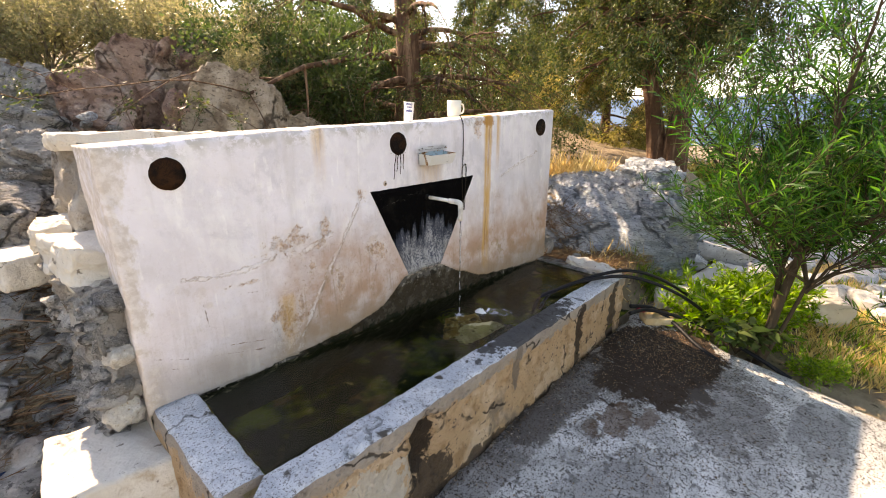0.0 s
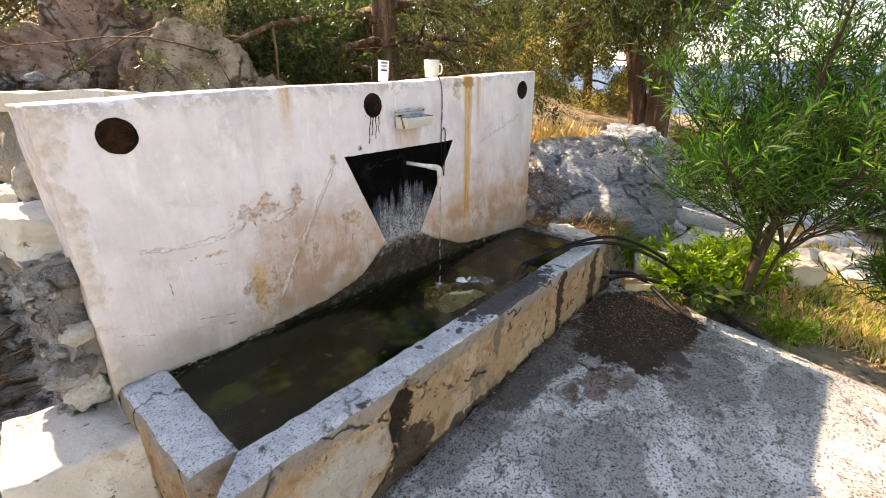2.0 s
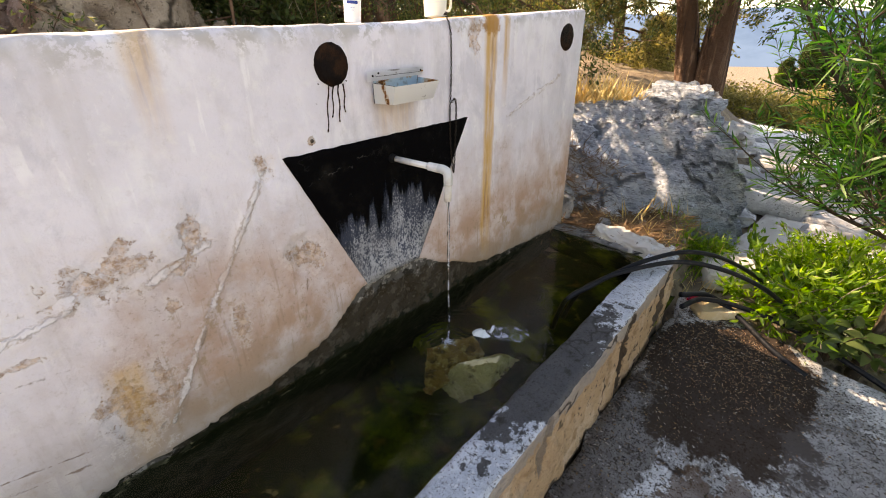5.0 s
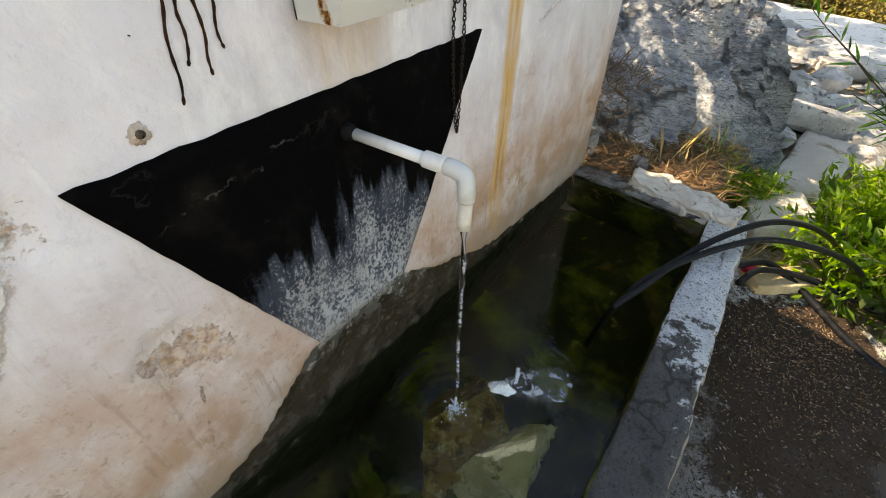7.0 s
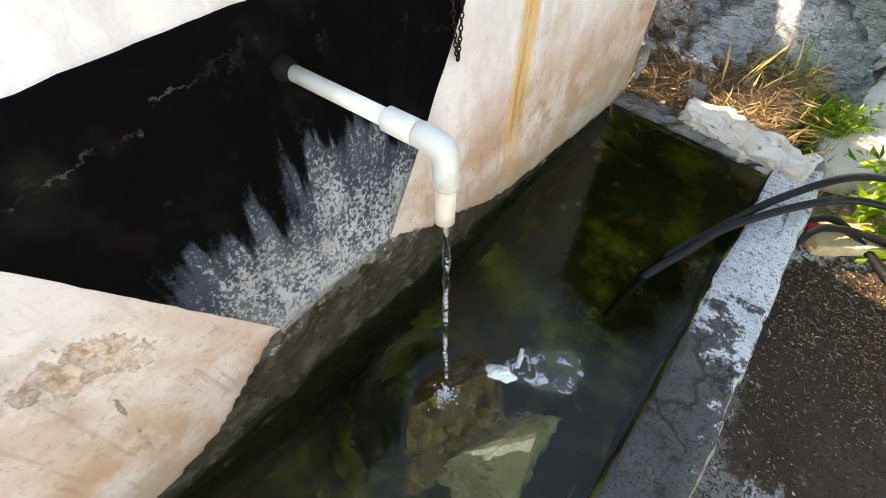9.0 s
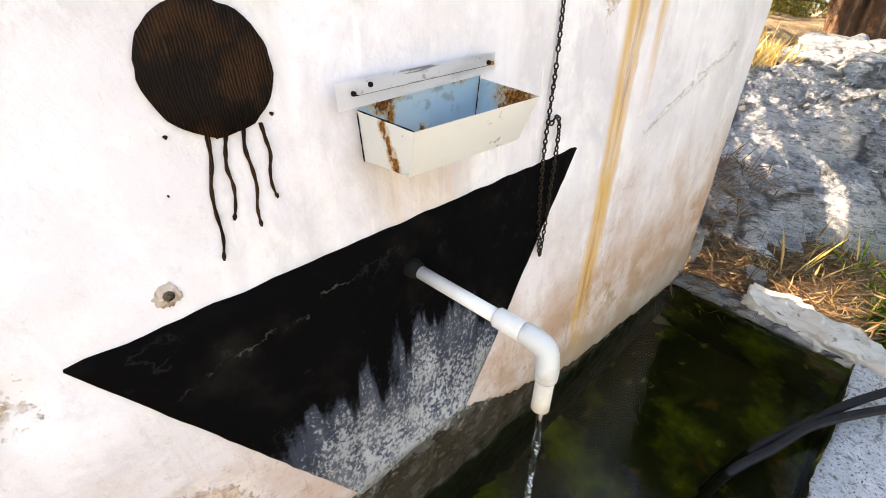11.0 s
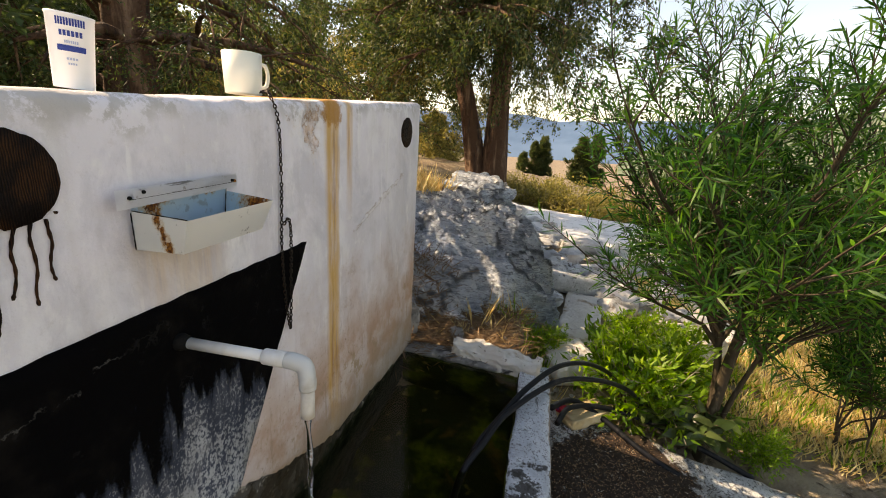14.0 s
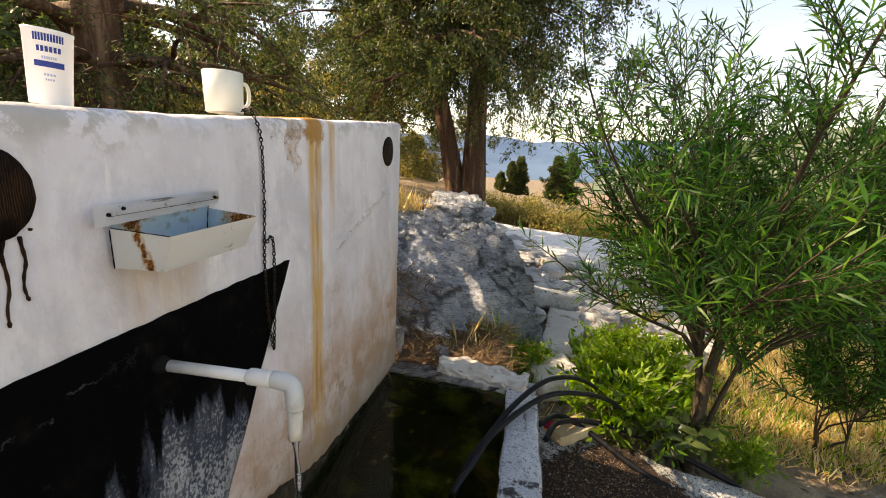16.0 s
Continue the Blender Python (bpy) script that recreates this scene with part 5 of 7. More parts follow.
broken_stone("submerged_stone", 41, wet_stone, (0.4, -0.215, 0.335), (0.18, 0.13, 0.1), "algae-brown stone under the falling water", 0.3, 16)
broken_stone("submerged_stone", 49, algae_stone, (0.375, -0.365, 0.325), (0.15, 0.1, 0.12), "pale angular stone just under the water", -0.6, 11)
block("submerged_stone", 43, moss, (0.285, -0.15, 0.27), (0.09, 0.07, 0.05), "dark mossy stone deep in the trough", (0, 8, 60), cuts=12, round_=0.35, rough=0.08)
block("submerged_stone", 44, moss, (0.47, -0.48, 0.25), (0.11, 0.06, 0.07), "mossy stone deep in the trough", (10, 0, 10), cuts=12, round_=0.35, rough=0.08)
block("rim_stone", 45, pale_stone, (1.6, -0.42, 0.45), (0.06, 0.2, 0.03), "broken pinkish-white stone on the far rim of the trough", (0, -5, -13), cuts=26, round_=0.04, rough=0.05)

block("rubble_stone", 90, pale_stone, (2.95, -1.66, 0.08), (0.17, 0.12, 0.1), "pale sunlit stone behind the shrub", (4, 0, 30), cuts=8, rough=0.04)
road = slab_grid("path", [(6.5, -0.35), (5.8, -1.8), (5.0, -3.6), (7.4, -3.6), (8.1, -1.6), (9.3, 0.35)], lambda x, y: max(0.1, ground_height(x, y) + 0.015), 0.12,
                 surface("pale_path", (0.82, 0.8, 0.77), [((0.62, 0.59, 0.55), 3, 0.5, 0.7), ((0.3, 0.28, 0.25), 14, 0.58, 0.68)], ((30, 0.4, 0.01),)), 0.3, 0.01)
tagged(road, "pale sunlit concrete path beyond the rocks", "path", kind="structure")


def stones_mesh(name, seed, spots, mat):
    """Many small angular stones in one mesh: place, size."""
    r = random.Random(seed)
    verts, faces = [], []
    for p, s in spots:
        bm = bmesh.new()
        bmesh.ops.create_icosphere(bm, subdivisions=1 if s < 0.05 else 2, radius=1)
        m = Matrix.Rotation(r.uniform(0, 6.28), 3, "Z") @ Matrix.Diagonal((s, s * r.uniform(0.55, 0.9), s * r.uniform(0.35, 0.65)))
        o = len(verts)
        for v in bm.verts:
            q = v.co * (1 + 0.5 * noise.noise(v.co * 1.6 + Vector((r.random() * 0.2 + seed, p[0] * 9, p[1] * 9))))
            verts.append(Vector(p) + m @ q)
        bm.verts.index_update()
        faces += [tuple(v.index + o for v in f.verts) for f in bm.faces]
        bm.free()
    return mesh_of(name, verts, faces, [mat])


def strew(n, seed, x0, x1, y0, y1, lo, hi, lift=0.3):
    r = random.Random(seed)
    out = []
    for _ in range(n):
        x, y = r.uniform(x0, x1), r.uniform(y0, y1)
        s = lo + (hi - lo) * r.random() ** 2.5
        out.append(((x, y, ground_height(x, y) + s * lift), s))
    return out


rubble = new("rubble", stones_mesh("rubble", 5, strew(330, 5, 3.3, 7.3, -2.2, 0.0, 0.04, 0.2), grey_stone))
tagged(rubble, "pale broken stones heaped along the slope", "rubble", kind="stuff")
gravel = new("gravel", stones_mesh("gravel", 6, strew(2200, 6, -1.85, -1.0, 0.0, 1.5, 0.004, 0.03, 0.15) + strew(260, 66, -2.0, -1.06, 0.1, 1.7, 0.03, 0.12, 0.35) + strew(160, 7, 1.75, 2.7, -1.0, 0.2, 0.008, 0.035), limestone))
tagged(gravel, "loose grey gravel and stone chips", "gravel", kind="stuff")
for i, (p, s) in enumerate(strew(26, 9, 3.4, 6.6, -1.7, -0.2, 0.12, 0.3)):
    ob = block("rubble_stone", 60 + i, grey_stone, p, (s, s * 0.7, s * 0.3), "pale broken stone on the slope", (random.uniform(-12, 12), random.uniform(-12, 12), random.uniform(0, 180)), cuts=4, rough=0.035)
    tagged(ob, group="stones on the slope")
r = random.Random(77)
clad = [((-1.09 + 0.05 * r.random() - 0.03 * y + 0.0, y, z), 0.012 + 0.055 * r.random() ** 2.5) for y, z in ((r.uniform(0.03, 0.8), r.uniform(0.1, 0.88)) for _ in range(420))]
clad += [((x, y, 0.92 + 0.05 * r.random()), 0.015 + 0.04 * r.random() ** 2) for x, y in ((r.uniform(-1.08, -0.85), r.uniform(0.32, 0.8)) for _ in range(50))]
cladding = new("rubble", stones_mesh("rubble", 8, clad, limestone))
tagged(cladding, "mortared rubble stones on the masonry side", "rubble", kind="stuff")


# ---- trees and plants ----
def grow(r, start, way, length, radius, depth, sag, out, tips, wander=0.25, kids=(3, 5), shrink=0.6, along=False, n=6):
    """A limb with its side shoots; adds tubes to out and leaf places to tips."""
    pts, p, d = [Vector(start)], Vector(start), Vector(way).normalized()
    for i in range(n):
        d = (d + Vector((r.gauss(0, wander), r.gauss(0, wander), r.gauss(0, wander) - sag)) * 0.45).normalized()
        p = p + d * length / n
        pts.append(p.copy())
    rad = [max(radius * (1 - 0.75 * i / n), 0.0022) for i in range(n + 1)]
    out.append(tube_data(pts, rad, 7 if radius > 0.03 else 4, False))
    if depth == 0:
        for q in (pts[1:] if along else (pts[n // 2], pts[-1])):
            tips.append((q, d))
        return
    for _ in range(r.randint(*kids)):
        i = r.randint(2, n)
        side = Vector((r.gauss(0, 1), r.gauss(0, 1), r.gauss(0, 0.7))).normalized()
        w = (d * (1.2 if along else 0.7) + side * 0.9).normalized()
        grow(r, pts[i], w, length * shrink * r.uniform(0.7, 1.2), rad[i] * 0.6, depth - 1, sag, out, tips, wander, kids, shrink, along, n)
    tips.append((pts[-1], d))


def spray(tips, seed, count, spread, length, width, stretch=0.8, droop=0.0, loose=0.75):
    """Leaf bases and directions round the tips of shoots."""
    g = np.random.default_rng(seed)
    c = np.array([t[0] for t in tips])
    w = np.array([t[1] for t in tips])
    c, w = np.repeat(c, count, axis=0), np.repeat(w, count, axis=0)
    n = len(c)
    base = c + w * g.uniform(-1.2, 0.8, (n, 1)) * spread * stretch + g.normal(size=(n, 3)) * spread * 0.45
    way = w + g.normal(size=(n, 3)) * loose
    way[:, 2] -= droop
    return base, way, g.uniform(0.6, 1.3, n) * length, g.uniform(0.7, 1.3, n) * width


def conifer(name, seed, at, height, radius, lean=(0, 0), limbs=26, low=0.12, reach=2.4, leaf=juniper, dense=40, bare=0.0, label="", fork=False, sag=0.12, leaf_len=0.045, leaf_wid=0.02, spread=0.13, high=0.97, thin=(0.0, 0.0)):
    r = random.Random(seed)
    tree = thing(name, label, "tree", at=at)
    at = Vector(at)
    trunks = [(Vector((lean[0], lean[1], 1)), 1.0, Vector())]
    if fork:
        trunks = [(Vector((-0.02, 0.26, 1)), 0.85, Vector((0, 0.09, 0))), (Vector((0.0, -0.02, 1)), 1.0, Vector((0, -0.07, 0)))]
    wood, twigs, tips = [], [], []
    for w, k, shift in trunks:
        pts, rad = [], []
        for i in range(9):
            t = i / 8
            wave = Vector((noise.noise(Vector((t * 3, seed, 0))), noise.noise(Vector((t * 3, seed, 5))), 0)) * 0.015 * height
            pts.append(at + shift + w * (height * k * t) + (wave if i else Vector((0, 0, -0.3))))
            rad.append(radius * k * (1.4 if i == 0 else 1) * (1 - 0.85 * t))
        line = bend(pts, 8)
        v, f = tube_data(line, np.interp(np.linspace(0, 8, len(line)), range(9), rad), 28)
        ctr = [line[i // 28] for i in range(len(v))]
        v = [c + (p - c) * (1 + 0.22 * noise.noise(Vector(((p - c).normalized().x * 3.2, (p - c).normalized().y * 3.2, p.z * 0.7 + seed)))) for p, c in zip(v, ctr)]
        wood.append((v, f))
        for _ in range(int(limbs * k)):
            t = low + (high - low) * r.random() ** 0.85
            a = r.uniform(0, 2 * math.pi)
            i = t * 8
            base = pts[int(i)].lerp(pts[min(int(i) + 1, 8)], i - int(i))
            if thin[0] < base.z < thin[1] and r.random() < 0.93:
                continue
            ln = reach * (1.1 - 0.95 * t) * r.uniform(0.6, 1.15)
            if at.y > 1.5 and at.x < 3 and base.z < 3.2 and math.sin(a) < -0.3:
                ln *= 0.55
            sub = []
            grow(r, base, (math.cos(a), math.sin(a), r.uniform(-0.1, 0.45)), ln, radius * 0.3 * (1.1 - t), 2, sag, twigs, sub)
            tips += [s for s in sub if (s[0] - base).length > bare * ln and not (s[0].y < 0.75 and s[0].x < 2.3)]
    piece("trunk", mesh_of("trunk", *gather(wood), [bark], True), tree)
    piece("branchwork", mesh_of("branchwork", *gather(twigs), [bark], True), tree)
    base, way, ln, wd = spray(tips, seed, dense, spread, leaf_len, leaf_wid, 0.9, 0.12)
    piece("crown", leaves_mesh("crown", base, way, ln, wd, leaf, 0.2, seed), tree)
    return tree


conifer("juniper_tree", 21, (2.27, 2.25, 1.05), 6.4, 0.155, (0.02, 0.02), 150, 0.04, 2.2, juniper, 46, 0.48, "old juniper with reddish bark and many bare low branches", sag=0.22, leaf_len=0.03, leaf_wid=0.0095, spread=0.07, thin=(2.6, 4.4))
conifer("juniper_tree", 22, (5.2, 0.2, 1.0), 6.4, 0.13, (0, 0), 100, 0.24, 2.1, juniper, 66, 0.16, "forked juniper with peeling pale-edged bark", fork=True, sag=0.2, leaf_len=0.045, leaf_wid=0.017, spread=0.085)
gold = conifer("juniper_tree", 24, (7.5, 2.1, 0.8), 3.5, 0.1, (0, 0), 64, 0.02, 1.7, juniper_gold, 52, 0.08, "bushy golden-green juniper above the slope", leaf_len=0.06, leaf_wid=0.026, spread=0.11)
far_tree = conifer("juniper_tree", 25, (9.5, 6.5, 1.0), 5.2, 0.17, (0, 0), 38, 0.03, 2.1, juniper, 20, 0.15, "dense dark juniper tree on the slope", leaf_len=0.1, leaf_wid=0.04, spread=0.17)
for i, (x, y, k) in enumerate(((6.6, 8.8, 0.7), (3.8, 7.4, 0.8), (13, 10, 1.0), (16.5, 9, 1.0), (-8, 3.5, 0.8))):
    copy_thing(far_tree, pose(x, y, ground_height(x, y) - 0.1, 0, 0, 70 * i) @ Matrix.Scale(k, 4))
for i, (x, y, k) in enumerate(((5.0, 5.0, 0.6), (10.5, 6.0, 0.8), (10.6, 2.4, 0.5), (1.2, 6.2, 0.5), (-1.2, 7.2, 0.55))):
    copy_thing(gold, pose(x, y, ground_height(x, y) - 0.1, 0, 0, 40 + 80 * i) @ Matrix.Scale(k, 4))
small_far = conifer("young_conifer", 26, (20, 0.7, -0.9), 1.8, 0.05, (0, 0), 60, 0.02, 0.42, juniper, 24, 0.0, "small dark young conifer beyond the path", leaf_len=0.07, leaf_wid=0.025, spread=0.06, sag=-0.2)
for i, (x, y, k) in enumerate(((20.4, 0.25, 0.85), (20.8, -0.15, 1.05), (18.0, -1.7, 1.1), (18.6, -2.3, 1.2))):
    copy_thing(small_far, pose(x, y, ground_height(x, y) - 0.1, 0, 0, 50 * i) @ Matrix.Scale(k, 4))


def shrub(name, seed, at, size, stems, leaf, count, leaf_len, leaf_wid, label, depth=2, spread=0.1, up=0.9, droop=0.0, stem_mat=pale_bark, radius=0.012, category="shrub", along=False, wander=0.3, kids=(3, 5), shrink=0.5, sag=0.04, loose=0.75, n=6):
    r = random.Random(seed)
    bush = thing(name, label, category, at=at)
    twigs, tips = [], []
    for _ in range(stems):
        a = r.uniform(0, 2 * math.pi)
        s = r.uniform(0.1, 1.0)
        grow(r, Vector(at) + Vector((math.cos(a), math.sin(a), 0)) * 0.1 * size[0], (math.cos(a) * s * size[0], math.sin(a) * s * size[1], up * size[2]), size[2] * r.uniform(0.6, 1.05), radius, depth, sag, twigs, tips, wander, kids, shrink, along, n)
    piece("stemwork", mesh_of("stemwork", *gather(twigs), [stem_mat], True), bush)
    b, w, ln, wd = spray(tips, seed, count, spread, leaf_len, leaf_wid, 1.0, droop, loose)
    piece("foliage", leaves_mesh("foliage", b, w, ln, wd, leaf, 0.2, seed), bush)
    return bush


def willow_shrub(seed, at, trunks, stems, height, spread, label, shoots=19, leaf_len=0.09, leaf_wid=0.0082, stem_mat=dark_stem, skirt=2):
    """Bare forked trunks that break into long leafy shoots."""
    r = random.Random(seed)
    g = np.random.default_rng(seed)
    bush = thing("willow_leaved_shrub", label, "shrub", at=at)
    wood, twigs, bases, ways = [], [], [], []
    at = Vector(at)

    def shoot(start, way, length, radius):
        pts, p, d = [start], start.copy(), way.normalized()
        for i in range(6):
            d = (d + Vector((r.gauss(0, 0.09), r.gauss(0, 0.09), 0.05 + r.gauss(0, 0.05)))).normalized()
            p = p + d * length / 6
            pts.append(p.copy())
        twigs.append(tube_data(pts, [max(radius * (1 - 0.8 * i / 6), 0.0012) for i in range(7)], 4, False))
        count = int(length / 0.017)
        for k in range(count):
            t = 0.12 + 0.88 * (k + r.random()) / count
            i = min(int(t * 6), 5)
            q = pts[i].lerp(pts[i + 1], t * 6 - i)
            a = k * 2.4 + r.gauss(0, 0.3)
            ax = (pts[i + 1] - pts[i]).normalized()
            n1 = ax.orthogonal().normalized()
            n2 = ax.cross(n1)
            bases.append(q)
            ways.append(ax * r.uniform(0.5, 1.1) + (n1 * math.cos(a) + n2 * math.sin(a)) * 0.75)
        return pts

    for dx, dy, length, radius in trunks:
        top = at + Vector((dx, dy, length))
        mid = at.lerp(top, 0.5) + Vector((r.gauss(0, 0.02), r.gauss(0, 0.02), 0))
        line = bend([at + Vector((dx * 0.1, dy * 0.1, -0.05)), mid, top], 8)
        wood.append(tube_data(line, [radius * (1 - 0.35 * i / len(line)) for i in range(len(line))], 10, False))
        for stem in range(stems + skirt):
            a = r.uniform(0, 2 * math.pi)
            lean = spread * r.uniform(0.15, 1.0)
            d = Vector((math.cos(a) * lean + dx, math.sin(a) * lean + dy, 1)).normalized()
            n, ln = 9, height * r.uniform(0.6, 1.05)
            if stem >= stems:
                a = 6.28 * (stem - stems + r.random()) / skirt
                d = Vector((math.cos(a), math.sin(a), r.uniform(0.15, 0.4))).normalized()
                ln = height * r.uniform(0.4, 0.6)
            pts, p = [top - Vector((0, 0, 0.1 * r.random()))], top.copy()
            for i in range(n):
                d = (d + Vector((r.gauss(0, 0.07), r.gauss(0, 0.07), 0.03))).normalized()
                p = p + d * ln / n
                pts.append(p.copy())
            wood.append(tube_data(pts, [max(radius * 0.55 * (1 - 0.85 * i / n), 0.002) for i in range(n + 1)], 6, False))
            for k in range(shoots):
                t = r.uniform(0.08, 0.98)
                i = min(int(t * n), n - 1)
                q = pts[i].lerp(pts[i + 1], t * n - i)
                side = Vector((r.gauss(0, 1), r.gauss(0, 1), r.gauss(0.1, 0.35))).normalized()
                sh = shoot(q, d * 0.9 + side, r.uniform(0.26, 0.6) * (1.15 - 0.45 * t), 0.004)
                for _ in range(2):
                    m = r.randint(1, 4)
                    side = Vector((r.gauss(0, 1), r.gauss(0, 1), r.gauss(0.1, 0.4))).normalized()
                    shoot(sh[m], (sh[m + 1] - sh[m]).normalized() + side * 0.8, r.uniform(0.12, 0.26), 0.0025)
            shoot(pts[-1], d, 0.35, 0.004)
    piece("trunk", mesh_of("trunk", *gather(wood), [stem_mat], True), bush)
    piece("stemwork", mesh_of("stemwork", *gather(twigs), [stem_mat], True), bush)
    n = len(bases)
    piece("foliage", lance_mesh("foliage", np.array([tuple(b) for b in bases]), np.array([tuple(w) for w in ways]), g.uniform(0.6, 1.25, n) * leaf_len, g.uniform(0.75, 1.25, n) * leaf_wid, willow, seed), bush)
    return bush


willow_shrub(31, (1.88, -1.41, -0.02), ((0.06, -0.1, 0.76, 0.03), (0.11, -0.02, 0.6, 0.022), (0.0, -0.16, 0.58, 0.014)), 8, 1.55, 1.5, "tall willow-leaved green shrub with forked dark trunks", 14)
willow_shrub(32, (2.7, -2.65, -0.14), ((0.1, 0.15, 0.6, 0.022), (-0.12, 0.0, 0.6, 0.02)), 9, 2.1, 0.95, "tall willow-leaved green shrub in dry grass")
willow_shrub(37, (2.3, -2.22, -0.08), ((0.02, 0.0, 0.1, 0.01), (-0.06, -0.1, 0.1, 0.009)), 4, 0.62, 1.1, "low willow-leaved sprouts in the dry grass", 7, skirt=0)
bush = shrub("broadleaf_bush", 33, (1.35, 3.2, 1.2), (0.9, 0.7, 1.25), 30, broadleaf, 22, 0.05, 0.026, "dense dark green broadleaf bush behind the wall", 2, 0.12)
for i, (x, y, k) in enumerate(((3.2, 4.3, 1.1), (4.4, 5.8, 1.2), (7.0, 6.2, 0.8), (-4.2, 5.0, 0.9))):
    copy_thing(bush, pose(x, y, ground_height(x, y) - 0.05, 0, 0, 65 * i) @ Matrix.Scale(k, 4))
grey = shrub("grey_shrub", 34, (0.2, 4.2, 2.1), (1.2, 0.8, 0.8), 22, greyleaf, 16, 0.04, 0.014, "grey-green dry shrub on the rocks", 2, 0.1)
for i, (x, y, z, k) in enumerate(((-0.6, 4.2, 1.95, 1.0), (-1.3, 4.2, 1.75, 0.9), (-2.0, 4.4, 1.6, 1.0), (0.8, 3.5, 1.85, 0.9), (0.75, 2.8, 1.75, 0.55), (1.3, 4.6, 2.0, 1.2), (-0.4, 5.6, 2.3, 1.4), (-1.8, 6.0, 2.2, 1.4))):
    copy_thing(grey, pose(x, y, z, 0, 0, 65 * i) @ Matrix.Scale(k, 4))
far_bush = shrub("roadside_bush", 39, (10.2, 0.95, 0.1), (1.0, 1.0, 0.55), 30, juniper_gold, 16, 0.05, 0.03, "low yellow-green bush beside the path", 1, 0.12)
for i, (x, y) in enumerate(((9.9, 0.3), (9.6, -0.4), (9.2, -1.1), (8.9, -1.8), (8.5, -2.7), (8.2, -3.6), (11.2, -0.6), (10.6, -2.0))):
    copy_thing(far_bush, pose(x, y, ground_height(x, y) - 0.05, 0, 0, 65 * i) @ Matrix.Scale(1 + 0.1 * (i % 3), 4))
leafy = shrub("leafy_plant", 36, (2.12, -1.12, 0.02), (0.5, 0.5, 0.36), 24, bright_leaf, 4, 0.06, 0.02, "low bright green leafy plant by the hoses", 1, 0.03, category="plant", radius=0.005, along=True, shrink=0.6)
for i, (x, y, k) in enumerate(((2.42, -0.6, 0.4), (2.52, -0.68, 0.34), (2.3, -1.3, 0.8), (2.6, -1.22, 0.7), (2.85, -1.45, 0.75), (2.0, -1.7, 0.4))):
    copy_thing(leafy, pose(x, y, ground_height(x, y), 0, 0, 70 * i) @ Matrix.Scale(k, 4))


def weed(seed, at, size, count, leaf_len, leaf_wid, label):
    """A low plant: arching stalks that each carry broad pointed leaves."""
    r = random.Random(seed)
    g = np.random.default_rng(seed)
    plant = thing("broad_leaved_weed", label, "plant", at=at)
    stalks, bases, ways = [], [], []
    for _ in range(count):
        a = r.uniform(0, 6.28)
        top = Vector(at) + Vector((math.cos(a) * size * r.uniform(0.2, 1), math.sin(a) * size * r.uniform(0.2, 1), size * r.uniform(0.5, 1.3)))
        line = bend([Vector(at), Vector(at).lerp(top, 0.5) + Vector((0, 0, 0.05)), top], 5)
        stalks.append(tube_data(line, [0.004 - 0.002 * i / len(line) for i in range(len(line))], 5, False))
        for p in line[4:]:
            b = r.uniform(0, 6.28)
            bases.append(tuple(p))
            ways.append((math.cos(b), math.sin(b), r.uniform(-0.2, 0.5)))
    piece("stemwork", mesh_of("stemwork", *gather(stalks), [dark_stem], True), plant)
    n = len(bases)
    piece("foliage", lance_mesh("foliage", np.array(bases), np.array(ways), g.uniform(0.6, 1.2, n) * leaf_len, g.uniform(0.8, 1.2, n) * leaf_wid, broadleaf, seed, 0.25), plant)
    return plant


weed(38, (1.83, -1.31, 0.02), 0.22, 20, 0.095, 0.048, "dark green broad-leaved weed by the paving")


def grass(name, seed, spots, leaf, lo, hi, width, label, per=14, spread=0.05, lean=0.5):
    """Tufts of blades at the given spots, one object of stuff."""
    g = np.random.default_rng(seed)
    base = np.repeat(np.array(spots, float), per, axis=0)
    n = len(base)
    base[:, :2] += g.normal(size=(n, 2)) * spread
    way = np.column_stack((g.normal(size=(n, 2)) * lean, np.ones(n)))
    ob = new(name, leaves_mesh(name, base, way, g.uniform(lo, hi, n), np.full(n, width), leaf, 0.1, seed))
    return tagged(ob, label, "grass", kind="stuff")


def spots_on(n, seed, x0, x1, y0, y1, lift=-0.01):
    r = random.Random(seed)
    return [(x, y, ground_height(x, y) + lift) for x, y in ((r.uniform(x0, x1), r.uniform(y0, y1)) for _ in range(n))]


grass("dry_grass", 51, [(x, y, boulder_height(x, y) + 0.02) for x, y, _ in spots_on(110, 51, 3.2, 4.1, 0.35, 1.2)], straw, 0.1, 0.3, 0.006, "tall dry golden grass above the boulder", 16)
grass("dry_grass", 52, spots_on(1500, 52, 2.1, 4.8, -3.8, -1.55), straw, 0.03, 0.11, 0.008, "dry golden grass under the shrub", 16)
grass("dry_grass", 53, spots_on(46, 53, 1.8, 2.7, -0.78, -0.1), straw, 0.03, 0.12, 0.0045, "dry grass tufts beside the trough", 5, 0.06, 0.9)
grass("pine_litter", 54, spots_on(620, 54, 1.62, 2.5, -0.5, 0.3, 0.014), needles, 0.03, 0.12, 0.004, "brown fallen needles beside the wall", 8, 0.06, 6.0)
grass("pine_litter", 55, spots_on(900, 55, -2.0, -1.0, 0.05, 1.5, 0.02), roots, 0.04, 0.2, 0.004, "brown dead roots and litter on the slope", 5, 0.06, 5.0)
grass("pine_litter", 58, [(x, y, boulder_height(x, y) + 0.03) for x, y, _ in spots_on(80, 58, 1.95, 2.4, -0.02, 0.45)], roots, 0.04, 0.15, 0.004, "brown dead twigs caught on the boulder beside the wall", 9, 0.05, 1.6)
